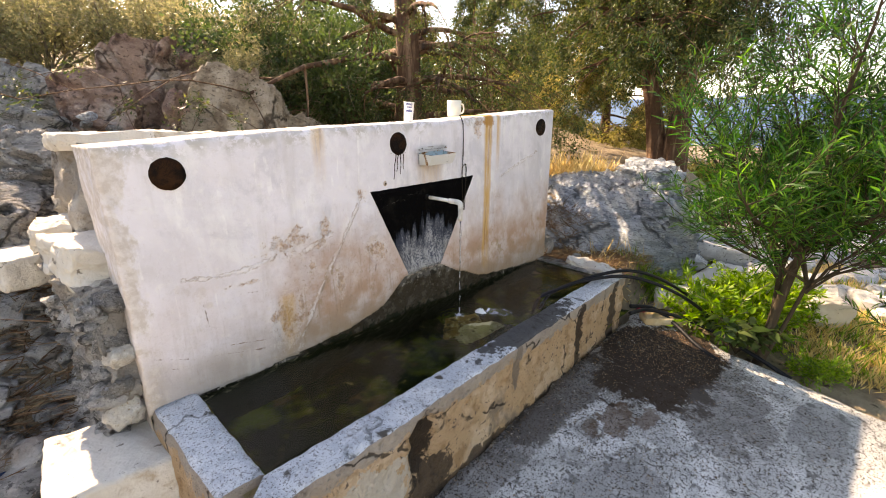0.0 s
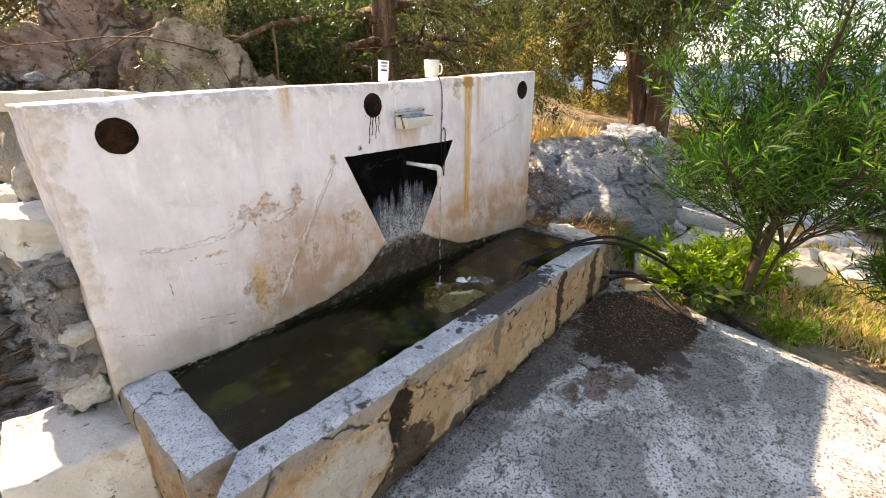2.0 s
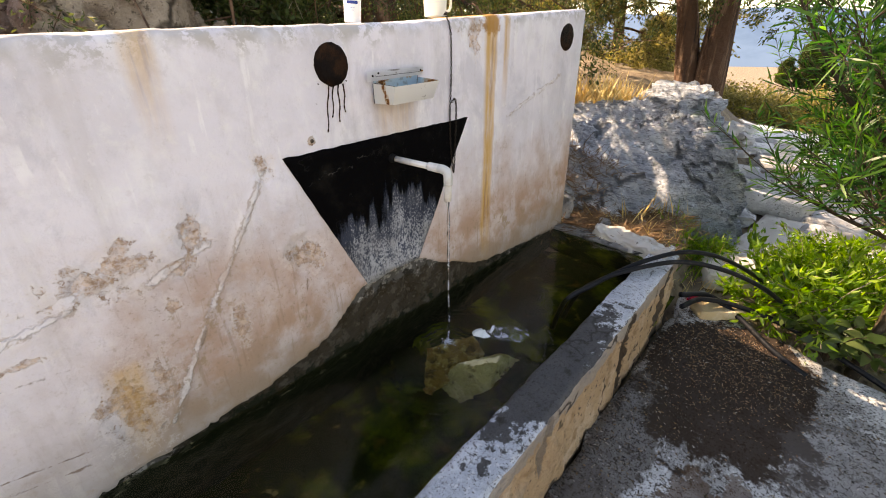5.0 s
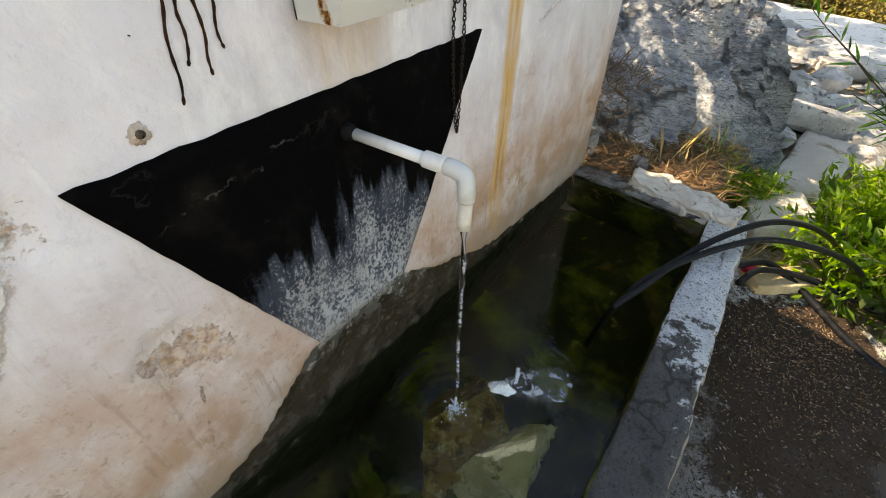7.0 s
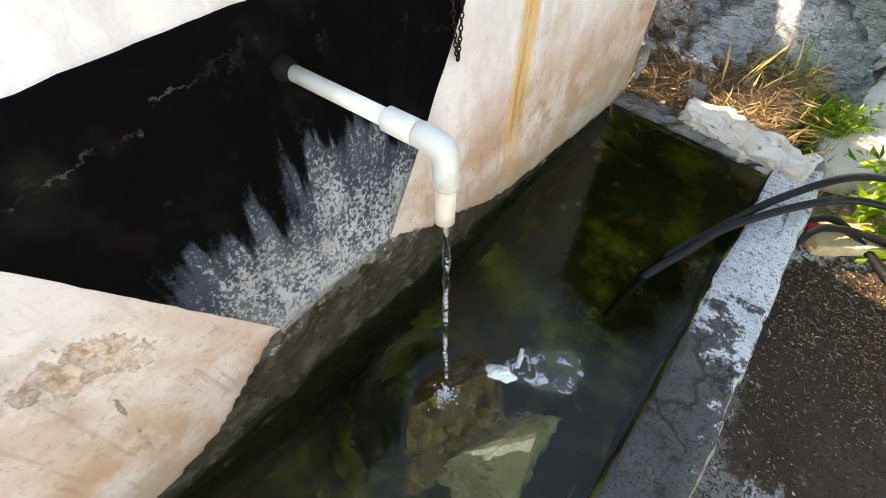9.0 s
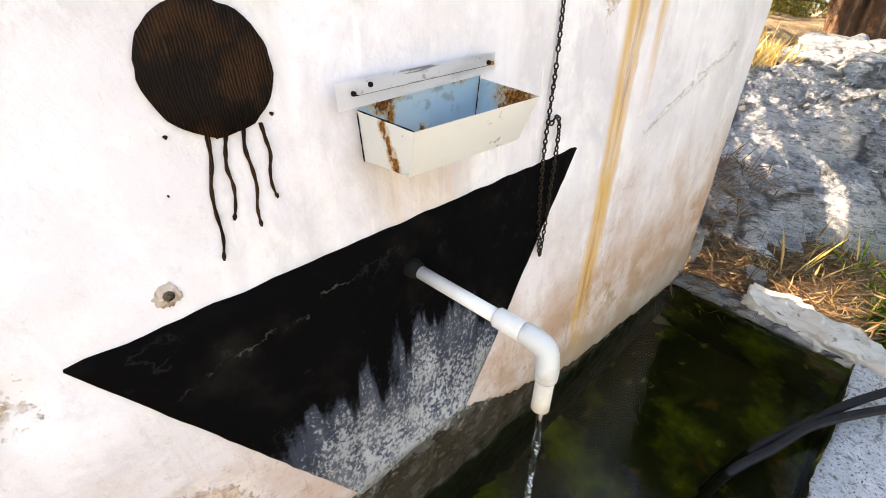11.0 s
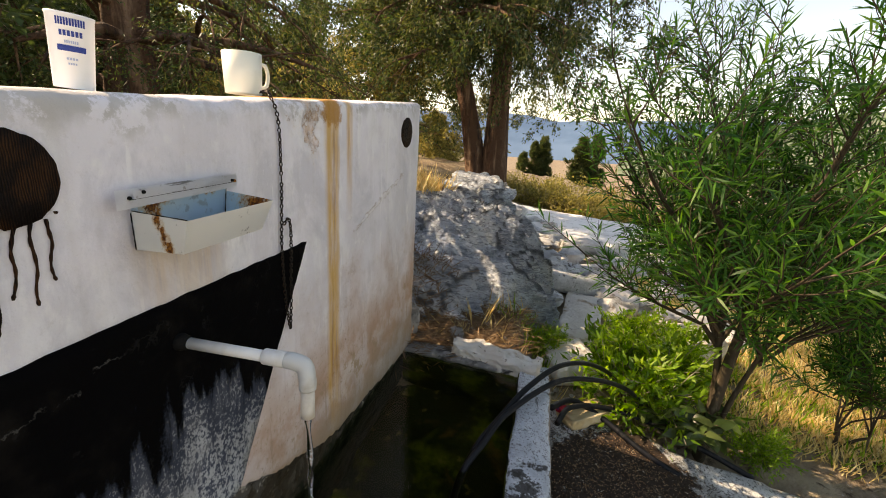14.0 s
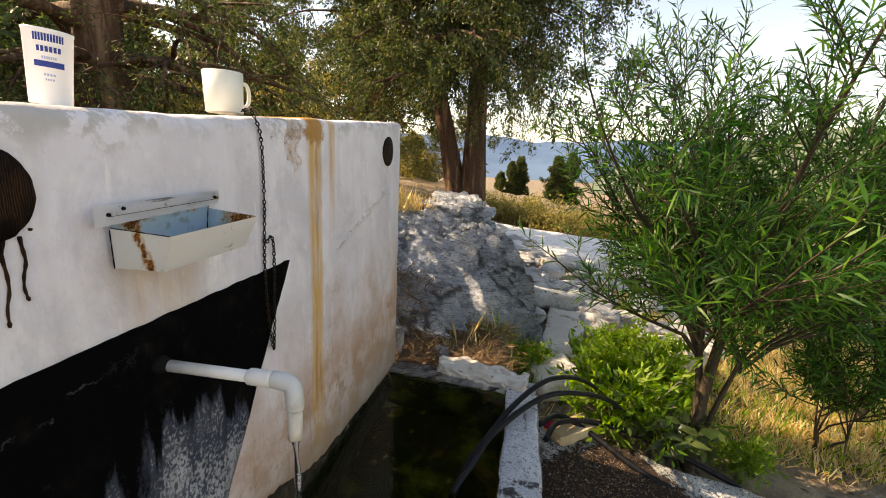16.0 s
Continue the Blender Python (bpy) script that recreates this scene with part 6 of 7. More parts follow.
grass("dry_grass", 59, spots_on(12, 59, 1.85, 2.5, -0.72, -0.2), straw, 0.08, 0.24, 0.004, "thin dry stalks beside the trough", 4, 0.04, 0.35)
grass("green_grass", 60, spots_on(16, 60, 2.1, 2.7, -0.78, -0.45), bright_leaf, 0.06, 0.16, 0.009, "green stalks among the stones", 8, 0.04, 0.5)
grass("green_grass", 57, spots_on(330, 57, 2.1, 4.4, -3.4, -1.6), bright_leaf, 0.03, 0.14, 0.009, "green weeds in the dry grass", 9)
grass("green_grass", 56, spots_on(26, 56, 2.25, 2.8, -0.75, -0.4), bright_leaf, 0.04, 0.12, 0.008, "green grass blades among the stones", 10)


# ---- distance ----
def ridge(name, mat, dist, az0, az1, profile, label, seed):
    """A far hill: a strip of slope that follows a height profile."""
    verts, faces = [], []
    n, m = 160, 8
    for i in range(n + 1):
        a = az0 + (az1 - az0) * i / n
        top = float(np.interp(math.degrees(a), *profile)) + dist * 0.012 * fbm(Vector((a * 14, seed, 0)), 5)
        for j in range(m + 1):
            t = j / m
            d = dist * (1 + 0.35 * t)
            wig = dist * 0.01 * fbm(Vector((a * 30, t * 3, seed + 4)), 3) * math.sin(math.pi * t)
            verts.append((d * math.cos(a), d * math.sin(a), -60 - 0.02 * dist + (top + 60 + 0.02 * dist) * t ** 0.8 + wig))
    for i in range(n):
        for j in range(m):
            o = i * (m + 1) + j
            faces.append((o, o + m + 1, o + m + 2, o + 1))
    ob = new(name, mesh_of(name, verts, faces, [mat], True))
    return tagged(ob, label, "hills", kind="structure")


# the mountains' base colour carries the blue of distance haze
hazed_hill = surface("haze_tinted_hill", (0.07, 0.13, 0.22), [((0.1, 0.17, 0.27), 0.002, 0.4, 0.6)], ())
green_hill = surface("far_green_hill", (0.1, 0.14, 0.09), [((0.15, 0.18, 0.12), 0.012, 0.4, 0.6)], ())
ridge("backdrop_mountain", hazed_hill, 2600, radians(-75), radians(100), ((-75, -40, -10, 0, 6, 12, 40, 100), (260, 240, 190, 160, 215, 190, 220, 260)), "far mountains across the valley, blue haze put into their colour", 1)
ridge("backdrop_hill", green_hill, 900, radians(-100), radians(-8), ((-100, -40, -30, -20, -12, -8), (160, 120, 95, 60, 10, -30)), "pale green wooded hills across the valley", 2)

# ---- spout ----
pvc = surface("white_pvc", (0.78, 0.78, 0.77), [((0.62, 0.6, 0.56), 9, 0.5, 0.7)], ((90, 0.1, 0.001),), 0.42, spec=0.45)
grey_pvc = surface("grey_pvc", (0.55, 0.56, 0.55), [((0.42, 0.4, 0.36), 14, 0.5, 0.68)], ((90, 0.1, 0.001),), 0.45, spec=0.4)
cream_pvc = surface("cream_pvc", (0.62, 0.58, 0.52), [((0.46, 0.41, 0.35), 14, 0.5, 0.68)], ((90, 0.1, 0.001),), 0.45, spec=0.4)
gap_mat = surface("black_gap", (0.006, 0.006, 0.006), (), ((60, 0.6, 0.004),), 0.8)
spout = thing("water_spout", "white plastic pipe with a grey elbow, running with water", "pipe", at=(0.37, 0, 1.053))
root, bow, mouth = Vector((0.37, -0.004, 1.053)), Vector((0.387, -0.205, 1.046)), Vector((0.381, -0.229, 0.955))
d = (bow - root).normalized()
piece("pipe", mesh_of("pipe", *tube_data([root + d * 0.018, root + d * 0.1, root + d * 0.16], [0.0094] * 3, 24), [pvc], True), spout)
piece("collar", mesh_of("collar", *tube_data([root + d * 0.148, root + d * 0.151, root + d * 0.186, root + d * 0.189], [0.0105, 0.013, 0.0132, 0.012], 24), [pvc], True), spout)
turn_pts = bend([root + d * 0.188, bow - d * 0.002, bow + d * 0.016 + Vector((0, 0, -0.006)), Vector((0.384, -0.2285, 1.022)), Vector((0.3835, -0.229, 1.004))], 6)
elbow = piece("elbow", mesh_of("elbow", *tube_data(turn_pts, [0.0132 + 0.0008 * math.sin(i / len(turn_pts) * 3.1) for i in range(len(turn_pts))], 24), [grey_pvc], True), spout, "grey plastic elbow")
v, f = tube_data([Vector((0.3835, -0.229, 1.006)), Vector((0.382, -0.229, 0.97)), mouth, mouth + Vector((0, 0, 0.0005)), Vector((0.382, -0.229, 0.985))], [0.0108, 0.011, 0.0112, 0.0092, 0.0092], 24)
piece("nozzle", mesh_of("nozzle", v, f, [cream_pvc], True), elbow, "cream plastic nozzle")
piece("flange", mesh_of("flange", *tube_data([root + Vector((0, 0.01, 0)), root - Vector((0, 0.004, 0)), root + d * 0.016], [0.015, 0.0145, 0.011], 18), [gap_mat], True), spout, "black sealed hole round the pipe")

clear = bpy.data.materials.new("clear_water")
clear.use_nodes = True
cb = clear.node_tree.nodes["Principled BSDF"]
cb.inputs["Transmission Weight"].default_value = 1.0
cb.inputs["Roughness"].default_value = 0.02
cb.inputs["IOR"].default_value = 1.33
cb.inputs["Base Color"].default_value = (0.92, 0.96, 1.0, 1)
stream_pts, stream_rad = [], []
for i in range(90):
    t = i / 89
    stream_pts.append(Vector((0.381 + 0.0015 * math.sin(t * 17), -0.2305 + 0.0015 * math.cos(t * 13), 0.96 - (0.96 - WATER) * t)))
    stream_rad.append((0.0046 - 0.0021 * t ** 0.5) * (1 + 0.3 * math.sin(t * 60 + math.sin(t * 31))) + 0.0006)
stream = new("water_stream", mesh_of("water_stream", *tube_data(stream_pts, stream_rad, 10), [clear], True))
tagged(stream, "thin clear stream of falling spring water", "water")
stream.visible_shadow = False
# white beads stand in for glints on the aerated thread of water as it falls
glint_mat = surface("aerated_glint", (0.82, 0.85, 0.86), (), (), 0.15, spec=0.5)
rb_ = random.Random(11)
beads = []
for i in range(8, 88):
    if math.sin(i * 0.55) + 0.7 * math.sin(i * 0.23 + 1) > -0.15:
        for _ in range(3):
            p = stream_pts[i]
            beads.append(((p.x + rb_.gauss(0, 0.0011), p.y - 0.0012 + rb_.gauss(0, 0.0009), p.z + rb_.uniform(-0.003, 0.003)), rb_.uniform(0.001, 0.0015 + 0.0011 * i / 89)))
piece("air_bubbles", stones_mesh("air_bubbles", 6, beads, glint_mat), stream, "white beads put in as glints of the aerated stream")
foam = surface("foam", (0.6, 0.65, 0.7), (), (), 0.3)
r = random.Random(5)
spots = []
for _ in range(90):
    a, q = r.uniform(0, 6.28), abs(r.gauss(0, 0.017))
    spots.append(((0.381 + q * math.cos(a), -0.2305 + q * math.sin(a), WATER + r.uniform(0, 0.006)), r.uniform(0.0012, 0.0035)))
froth = stones_mesh("splash", 3, spots, clear)
froth.materials.append(foam)
froth.polygons.foreach_set("material_index", [(i // 20) % 2 for i in range(len(froth.polygons))])
splash = new("splash", froth)
cap = [((0.381 + r.gauss(0, 0.009), -0.2305 + r.gauss(0, 0.009), WATER + r.uniform(0.0, 0.012)), r.uniform(0.001, 0.0028)) for _ in range(90)]
white_water = new("foam", stones_mesh("foam", 4, cap, foam))
tagged(white_water, "white foam where the stream meets the pool", "water", kind="stuff")
tagged(splash, "small splash of bubbles where the water falls", "water", kind="stuff")

# ---- plastic bag ----
film = bpy.data.materials.new("plastic_film")
film.use_nodes = True
fb = film.node_tree.nodes["Principled BSDF"]
fb.inputs["Base Color"].default_value = (0.75, 0.8, 0.82, 1)
fb.inputs["Roughness"].default_value = 0.25
folds = grain(film.node_tree, 28, 5, rough=0.6, warp=1.5)
film.node_tree.links.new(calc(film.node_tree, "MULTIPLY_ADD", step(film.node_tree, folds, 0.52, 0.62), 0.4, 0.04), fb.inputs["Alpha"])
fb.inputs["Specular IOR Level"].default_value = 0.8
crumple = surface("crumpled_film", (0.72, 0.76, 0.76), [((0.45, 0.5, 0.5), 30, 0.5, 0.62)], ((40, 0.6, 0.01),), 0.3, spec=0.6)
bag = thing("plastic_bag", "crumpled clear plastic bag afloat in the trough", "plastic bag", at=(0.53, -0.33, WATER))
for name, cx, cy, hx, hy, turn, hgt, mat, seed in (("film", 0.56, -0.36, 0.1, 0.062, -55, 0.016, film, 1), ("crumple", 0.49, -0.285, 0.04, 0.024, -70, 0.028, crumple, 4), ("crumple", 0.545, -0.3, 0.03, 0.008, 20, 0.012, crumple, 7)):
    bm = bmesh.new()
    bmesh.ops.create_grid(bm, x_segments=34, y_segments=22, size=1.0)
    for v in bm.verts:
        p = v.co.copy()
        a = math.atan2(p.y, p.x)
        q = max(abs(p.x), abs(p.y)) * (0.8 + 0.35 * noise.noise(Vector((math.cos(a) * 1.7, math.sin(a) * 1.7, seed))))
        edge = max(abs(p.x), abs(p.y))
        z = hgt * (1 - edge ** 2) * 0.6 + hgt * 1.6 * abs(fbm(Vector((p.x * 3.5, p.y * 3, seed)), 5)) * (1.1 - edge)
        v.co = Vector((math.cos(a) * q * hx, math.sin(a) * q * hy, z + 0.001))
        v.co = Matrix.Rotation(radians(turn), 3, "Z") @ v.co + Vector((cx, cy, WATER))
    part(name, bm, mat, bag, "" if name == "film" else "whitish crumpled film", True)

# ---- tray on the wall ----
enamel = surface("white_enamel", (0.86, 0.84, 0.79), [((0.74, 0.71, 0.65), 6, 0.5, 0.68), ((0.45, 0.42, 0.38), 70, 0.62, 0.68)], ((30, 0.15, 0.003),), 0.5)
blue_enamel = surface("pale_blue_enamel", (0.42, 0.61, 0.73), [((0.56, 0.7, 0.77), 7, 0.45, 0.65), ((0.36, 0.45, 0.5), 50, 0.6, 0.68)], ((30, 0.15, 0.003),), 0.5)
rust = surface("rust", (0.3, 0.11, 0.03), [((0.5, 0.24, 0.06), 60, 0.45, 0.6), ((0.1, 0.035, 0.015), 90, 0.55, 0.68)], ((120, 0.7, 0.003),), 0.9)


def rust_on(m, spots):
    """Blooms of rust through the enamel: centre and reach on each axis, metres."""
    nt = m.node_tree
    b = nt.nodes["Principled BSDF"]
    col = b.inputs["Base Color"].links[0].from_socket
    xyz = nd(nt, "ShaderNodeSeparateXYZ", {0: nd(nt, "ShaderNodeNewGeometry").outputs["Position"]})
    rag = calc(nt, "SUBTRACT", grain(nt, 150, 8, rough=0.75), 0.5)
    near = None
    for spot in spots:
        q = None
        for k in range(3):
            d = calc(nt, "POWER", calc(nt, "DIVIDE", calc(nt, "SUBTRACT", xyz.outputs[k], spot[k]), spot[k + 3]), 2.0)
            q = d if q is None else calc(nt, "ADD", q, d)
        q = calc(nt, "MULTIPLY_ADD", rag, 3.2, calc(nt, "SQRT", q))
        near = q if near is None else calc(nt, "MINIMUM", near, q)
    halo = calc(nt, "MULTIPLY", calc(nt, "SUBTRACT", 1.0, step(nt, near, 0.8, 1.5)), 0.6)
    core = calc(nt, "SUBTRACT", 1.0, step(nt, near, 0.55, 0.9))
    col = blend(nt, halo, col, (0.62, 0.36, 0.12))
    col = blend(nt, core, col, blend(nt, step(nt, grain(nt, 240, 6), 0.42, 0.6), (0.14, 0.05, 0.02), (0.48, 0.19, 0.035)))
    nt.links.new(col, b.inputs["Base Color"])


rust_on(enamel, ((0.3125, -0.05, 1.27, 0.02, 0.006, 0.012), (0.314, -0.056, 1.25, 0.02, 0.0045, 0.02), (0.316, -0.062, 1.232, 0.02, 0.006, 0.016), (0.5, -0.015, 1.307, 0.004, 0.02, 0.004)))
rust_on(blue_enamel, ((0.342, -0.012, 1.285, 0.017, 0.03, 0.014), (0.364, -0.012, 1.291, 0.008, 0.03, 0.009), (0.35, -0.012, 1.268, 0.006, 0.03, 0.012), (0.446, -0.012, 1.296, 0.006, 0.03, 0.007), (0.459, -0.012, 1.297, 0.008, 0.03, 0.0085),
                      (0.395, -0.012, 1.243, 0.005, 0.03, 0.007), (0.486, -0.08, 1.275, 0.03, 0.034, 0.018), (0.486, -0.06, 1.262, 0.03, 0.01, 0.01)))
tray = thing("soap_tray", "white sheet-metal tray with rust spots, screwed to the wall", "tray", at=(0.39, 0, 1.25))


def sheet(name, corners, mat, thick, parent, label=""):
    """A thin plate between four corners."""
    bm = bmesh.new()
    a = [bm.verts.new(c) for c in corners]
    f = bm.faces.new(a)
    bmesh.ops.solidify(bm, geom=[f], thickness=thick)
    bmesh.ops.recalc_face_normals(bm, faces=bm.faces[:])
    return part(name, bm, mat, parent, label)


def tray_z(x, z):
    return z + 0.05 * (x - 0.309)


LB, LF, RB, RF = (0.309, -0.011), (0.314, -0.098), (0.492, -0.011), (0.482, -0.112)
lb, lf, rb, rf = (0.312, -0.009), (0.318, -0.082), (0.486, -0.009), (0.472, -0.094)
Z0, Z1 = 1.224, 1.274


def at_(p, z):
    return (p[0], p[1], tray_z(p[0], z))


sheet("front_plate", [at_(lf, Z0), at_(rf, Z0), at_(RF, Z1), at_(LF, Z1)], enamel, 0.0022, tray)
sheet("left_plate", [at_(lb, Z0), at_(lf, Z0), at_(LF, Z1), at_(LB, Z1 + 0.006)], enamel, 0.0022, tray)
sheet("right_plate", [at_(rf, Z0), at_(rb, Z0), at_(RB, Z1 + 0.006), at_(RF, Z1)], blue_enamel, 0.0022, tray, "pale blue inside plate with rust")
sheet("back_plate", [at_(rb, Z0), at_(lb, Z0), at_(LB, Z1 + 0.03), at_(RB, Z1 + 0.03)], blue_enamel, 0.0022, tray, "pale blue inside plate")
sheet("bottom_plate", [at_(lb, Z0 + 0.001), at_(rb, Z0 + 0.001), at_(rf, Z0 + 0.001), at_(lf, Z0 + 0.001)], blue_enamel, 0.0022, tray)
worn_paint = surface("worn_white_paint", (0.74, 0.74, 0.76), [((0.6, 0.6, 0.62), 30, 0.5, 0.62, (0.2, 1, 1)), ((0.3, 0.28, 0.27), 55, 0.6, 0.66, (0.12, 1, 1)), ((0.45, 0.42, 0.4), 90, 0.6, 0.68)], ((60, 0.4, 0.003),), 0.7)
strip = sheet("mounting_strip", [(0.281, -0.021, 1.285), (0.508, -0.02, 1.296), (0.508, -0.02, 1.3195), (0.281, -0.021, 1.3115)], worn_paint, 0.018, tray, "white painted mounting strip with screws")
sheet("batten", [(0.303, -0.0255, 1.2985), (0.494, -0.0245, 1.306), (0.494, -0.0245, 1.3175), (0.303, -0.0255, 1.3095)], worn_paint, 0.0045, strip, "painted wooden batten")
# thin black sheet draws the shadow line along the batten's lower edge
sheet("dark_line", [(0.303, -0.0218, 1.2972), (0.506, -0.0208, 1.3048), (0.506, -0.0208, 1.3058), (0.303, -0.0218, 1.2982)], gap_mat, 0.0012, strip, "dark line under the batten, its shade put in as a sheet")
for x, z in ((0.3, 1.3), (0.318, 1.307), (0.49, 1.309), (0.5, 1.307)):
    piece("screw", mesh_of("screw", *tube_data([(x, -0.012, z), (x, -0.0275 if 0.303 < x < 0.494 else -0.0235, z)], [0.0032, 0.0026], 10), [rust if x == 0.5 else gap_mat]), strip, "dark screw head")

# dark chipped rim; the corner tubes draw the shadow gaps between plates
for name, a, b_ in (("chipped_rim", at_(LB, Z1 + 0.0066), at_(LF, Z1 + 0.0006)), ("open_corner", (RB[0] - 0.003, RB[1] - 0.002, tray_z(RB[0], Z1 + 0.012)), (rb[0] - 0.003, rb[1] - 0.002, tray_z(rb[0], Z0 + 0.004))),
                    ("open_corner", (LB[0] - 0.0012, LB[1], tray_z(LB[0], Z1 + 0.004)), (lb[0] - 0.0012, lb[1], tray_z(lb[0], Z0)))):
    pts = [Vector(a).lerp(Vector(b_), k / 9) for k in range(10)]
    piece(name, mesh_of(name, *tube_data([tuple(p) for p in pts], [0.0004 + 0.0005 * abs(math.sin(5.3 * k + a[0] * 40)) for k in range(10)], 6), [gap_mat]), tray, "dark line drawn along a plate edge")

# bare plug hole in the coat
plug = new("plug_hole", mesh_of("plug_hole", *tube_data([(0.091, 0.004, 1.149), (0.091, -0.0045, 1.149), (0.091, -0.006, 1.149), (0.091, -0.002, 1.149)], [0.006, 0.005, 0.003, 0.002], 16), [surface("bare_plaster", (0.03, 0.025, 0.02), [((0.1, 0.08, 0.06), 60, 0.5, 0.65)], ((120, 0.7, 0.003),))], True))
plug.parent = wall
tagged(plug, "bare plastered screw hole")
bare_mat = surface("bare_patch", (0.5, 0.41, 0.35), [((0.3, 0.22, 0.17), 90, 0.5, 0.62), ((0.62, 0.55, 0.52), 120, 0.56, 0.66)], ((90, 0.7, 0.004),))
paint_patch("bare_patch", [(0.091 + (0.0115 + 0.009 * fbm(Vector((math.cos(a) * 2.6, math.sin(a) * 2.6, 9)), 4)) * math.cos(a), 1.149 + (0.0115 + 0.009 * fbm(Vector((math.cos(a) * 2.6, math.sin(a) * 2.6, 3)), 4)) * math.sin(a)) for a in np.linspace(0, 2 * math.pi, 57)[:-1]], bare_mat, 0.002, "bare brown plaster patch")
for x, z, r in ((0.133, 1.288, 0.0016), (0.171, 1.28, 0.0014), (0.223, 1.291, 0.0017), (0.12, 1.24, 0.0008)):
    paint_patch("paint_fleck", [(x + r * math.cos(a) * (1 + 0.3 * math.sin(3 * a)), z + r * math.sin(a)) for a in np.linspace(0, 2 * math.pi, 13)[:-1]], disc_paint, 0.003, "black paint fleck")

# ---- cup and mug on the wall ----
cup_mat = surface("white_plastic", (0.86, 0.86, 0.86), [((0.8, 0.8, 0.79), 20, 0.5, 0.7)], ((60, 0.05, 0.001),), 0.4, spec=0.45)
cream_mat = surface("cream_plastic", (0.78, 0.75, 0.64), [((0.7, 0.66, 0.54), 14, 0.5, 0.7)], ((60, 0.08, 0.001),), 0.4, spec=0.45)
blue_ink = surface("blue_ink", (0.03, 0.06, 0.26), [((0.06, 0.1, 0.32), 200, 0.5, 0.65)], (), 0.6)
pale_ink = surface("pale_blue_ink", (0.4, 0.48, 0.66), (), (), 0.6)


def lathe(profile, n=40):
    verts, faces = [], []
    for r_, z in profile:
        for k in range(n):
            a = 2 * math.pi * k / n
            verts.append(Vector((r_ * math.cos(a), r_ * math.sin(a), z)))
    for i in range(len(profile) - 1):
        for k in range(n):
            j = (k + 1) % n
            faces.append((i * n + k, i * n + j, (i + 1) * n + j, (i + 1) * n + k))
    return verts, faces


def placed(data, at, tilt=Matrix.Identity(3)):
    return [Vector(at) + tilt @ p for p in data[0]], data[1]


CUP = Vector((0.346, 0.105, 1.4395))
CUP_TILT = Matrix.Rotation(radians(5), 3, Vector((0.98, 0.19, 0)))
cup = thing("paper_cup", "white plastic drinking cup with faded blue print, upright", "cup", at=tuple(CUP))
rb_, rt_, hc = 0.0232, 0.0265, 0.096
cup_body = piece("cup_body", mesh_of("cup_body", *placed(lathe([(0.0005, 0.004), (rb_ - 0.003, 0.004), (rb_ - 0.0005, 0.0), (rb_, 0.0015), (rt_, hc - 0.004), (rt_ + 0.0008, hc - 0.003), (rt_ + 0.0008, hc), (rt_ - 0.0008, hc), (rb_ - 0.001, 0.006), (0.0005, 0.006)]), CUP, CUP_TILT), [cup_mat], True), cup)
facing = math.atan2(-0.66, -0.5)
for z, half, h, mat, gaps in ((0.08, 0.62, 0.0095, blue_ink, 11), (0.067, 0.5, 0.007, blue_ink, 6), (0.058, 0.3, 0.0035, pale_ink, 7), (0.048, 0.62, 0.0075, blue_ink, 0), (0.037, 0.25, 0.003, pale_ink, 4), (0.031, 0.2, 0.0025, pale_ink, 4)):
    cells_ = [(-half, half)] if gaps == 0 else [(-half + 2 * half * (i + 0.08) / gaps, -half + 2 * half * (i + 0.8) / gaps) for i in range(gaps)]
    verts, faces = [], []
    for a0, a1 in cells_:
        m = max(2, int((a1 - a0) / 0.06))
        o = len(verts)
        for i in range(m + 1):
            a = facing + a0 + (a1 - a0) * i / m
            for zz in (z, z + h):
                q = rb_ + (rt_ - rb_) * zz / hc + 0.0006
                verts.append(CUP + CUP_TILT @ Vector((q * math.cos(a), q * math.sin(a), zz)))
        faces += [(o + 2 * i, o + 2 * i + 2, o + 2 * i + 3, o + 2 * i + 1) for i in range(m)]
    piece("print_bar", mesh_of("print_bar", verts, faces, [mat]), cup_body, "blue printed bar")

MUG = Vector((0.745, 0.14, 1.4715))
mug = thing("plastic_mug", "cream plastic mug with a handle, chained to the wall", "mug", at=tuple(MUG))
rm, hm = 0.042, 0.088
piece("mug_body", mesh_of("mug_body", *placed(lathe([(0.0005, 0.003), (rm - 0.007, 0.003), (rm - 0.005, 0.0), (rm - 0.003, 0.002), (rm, hm), (rm - 0.0025, hm), (rm - 0.006, 0.006), (0.0005, 0.006)]), MUG), [cream_mat], True), mug)
hd = Vector((0.93, -0.36, 0)).normalized()
hp = bend([MUG + hd * (rm - 0.004) + Vector((0, 0, 0.07)), MUG + hd * (rm + 0.015) + Vector((0, 0, 0.068)), MUG + hd * (rm + 0.021) + Vector((0, 0, 0.045)), MUG + hd * (rm + 0.014) + Vector((0, 0, 0.022)), MUG + hd * (rm - 0.006) + Vector((0, 0, 0.018))], 8)
piece("mug_handle", mesh_of("mug_handle", *tube_data(hp, [0.0045] * len(hp), 10), [cream_mat], True), mug)

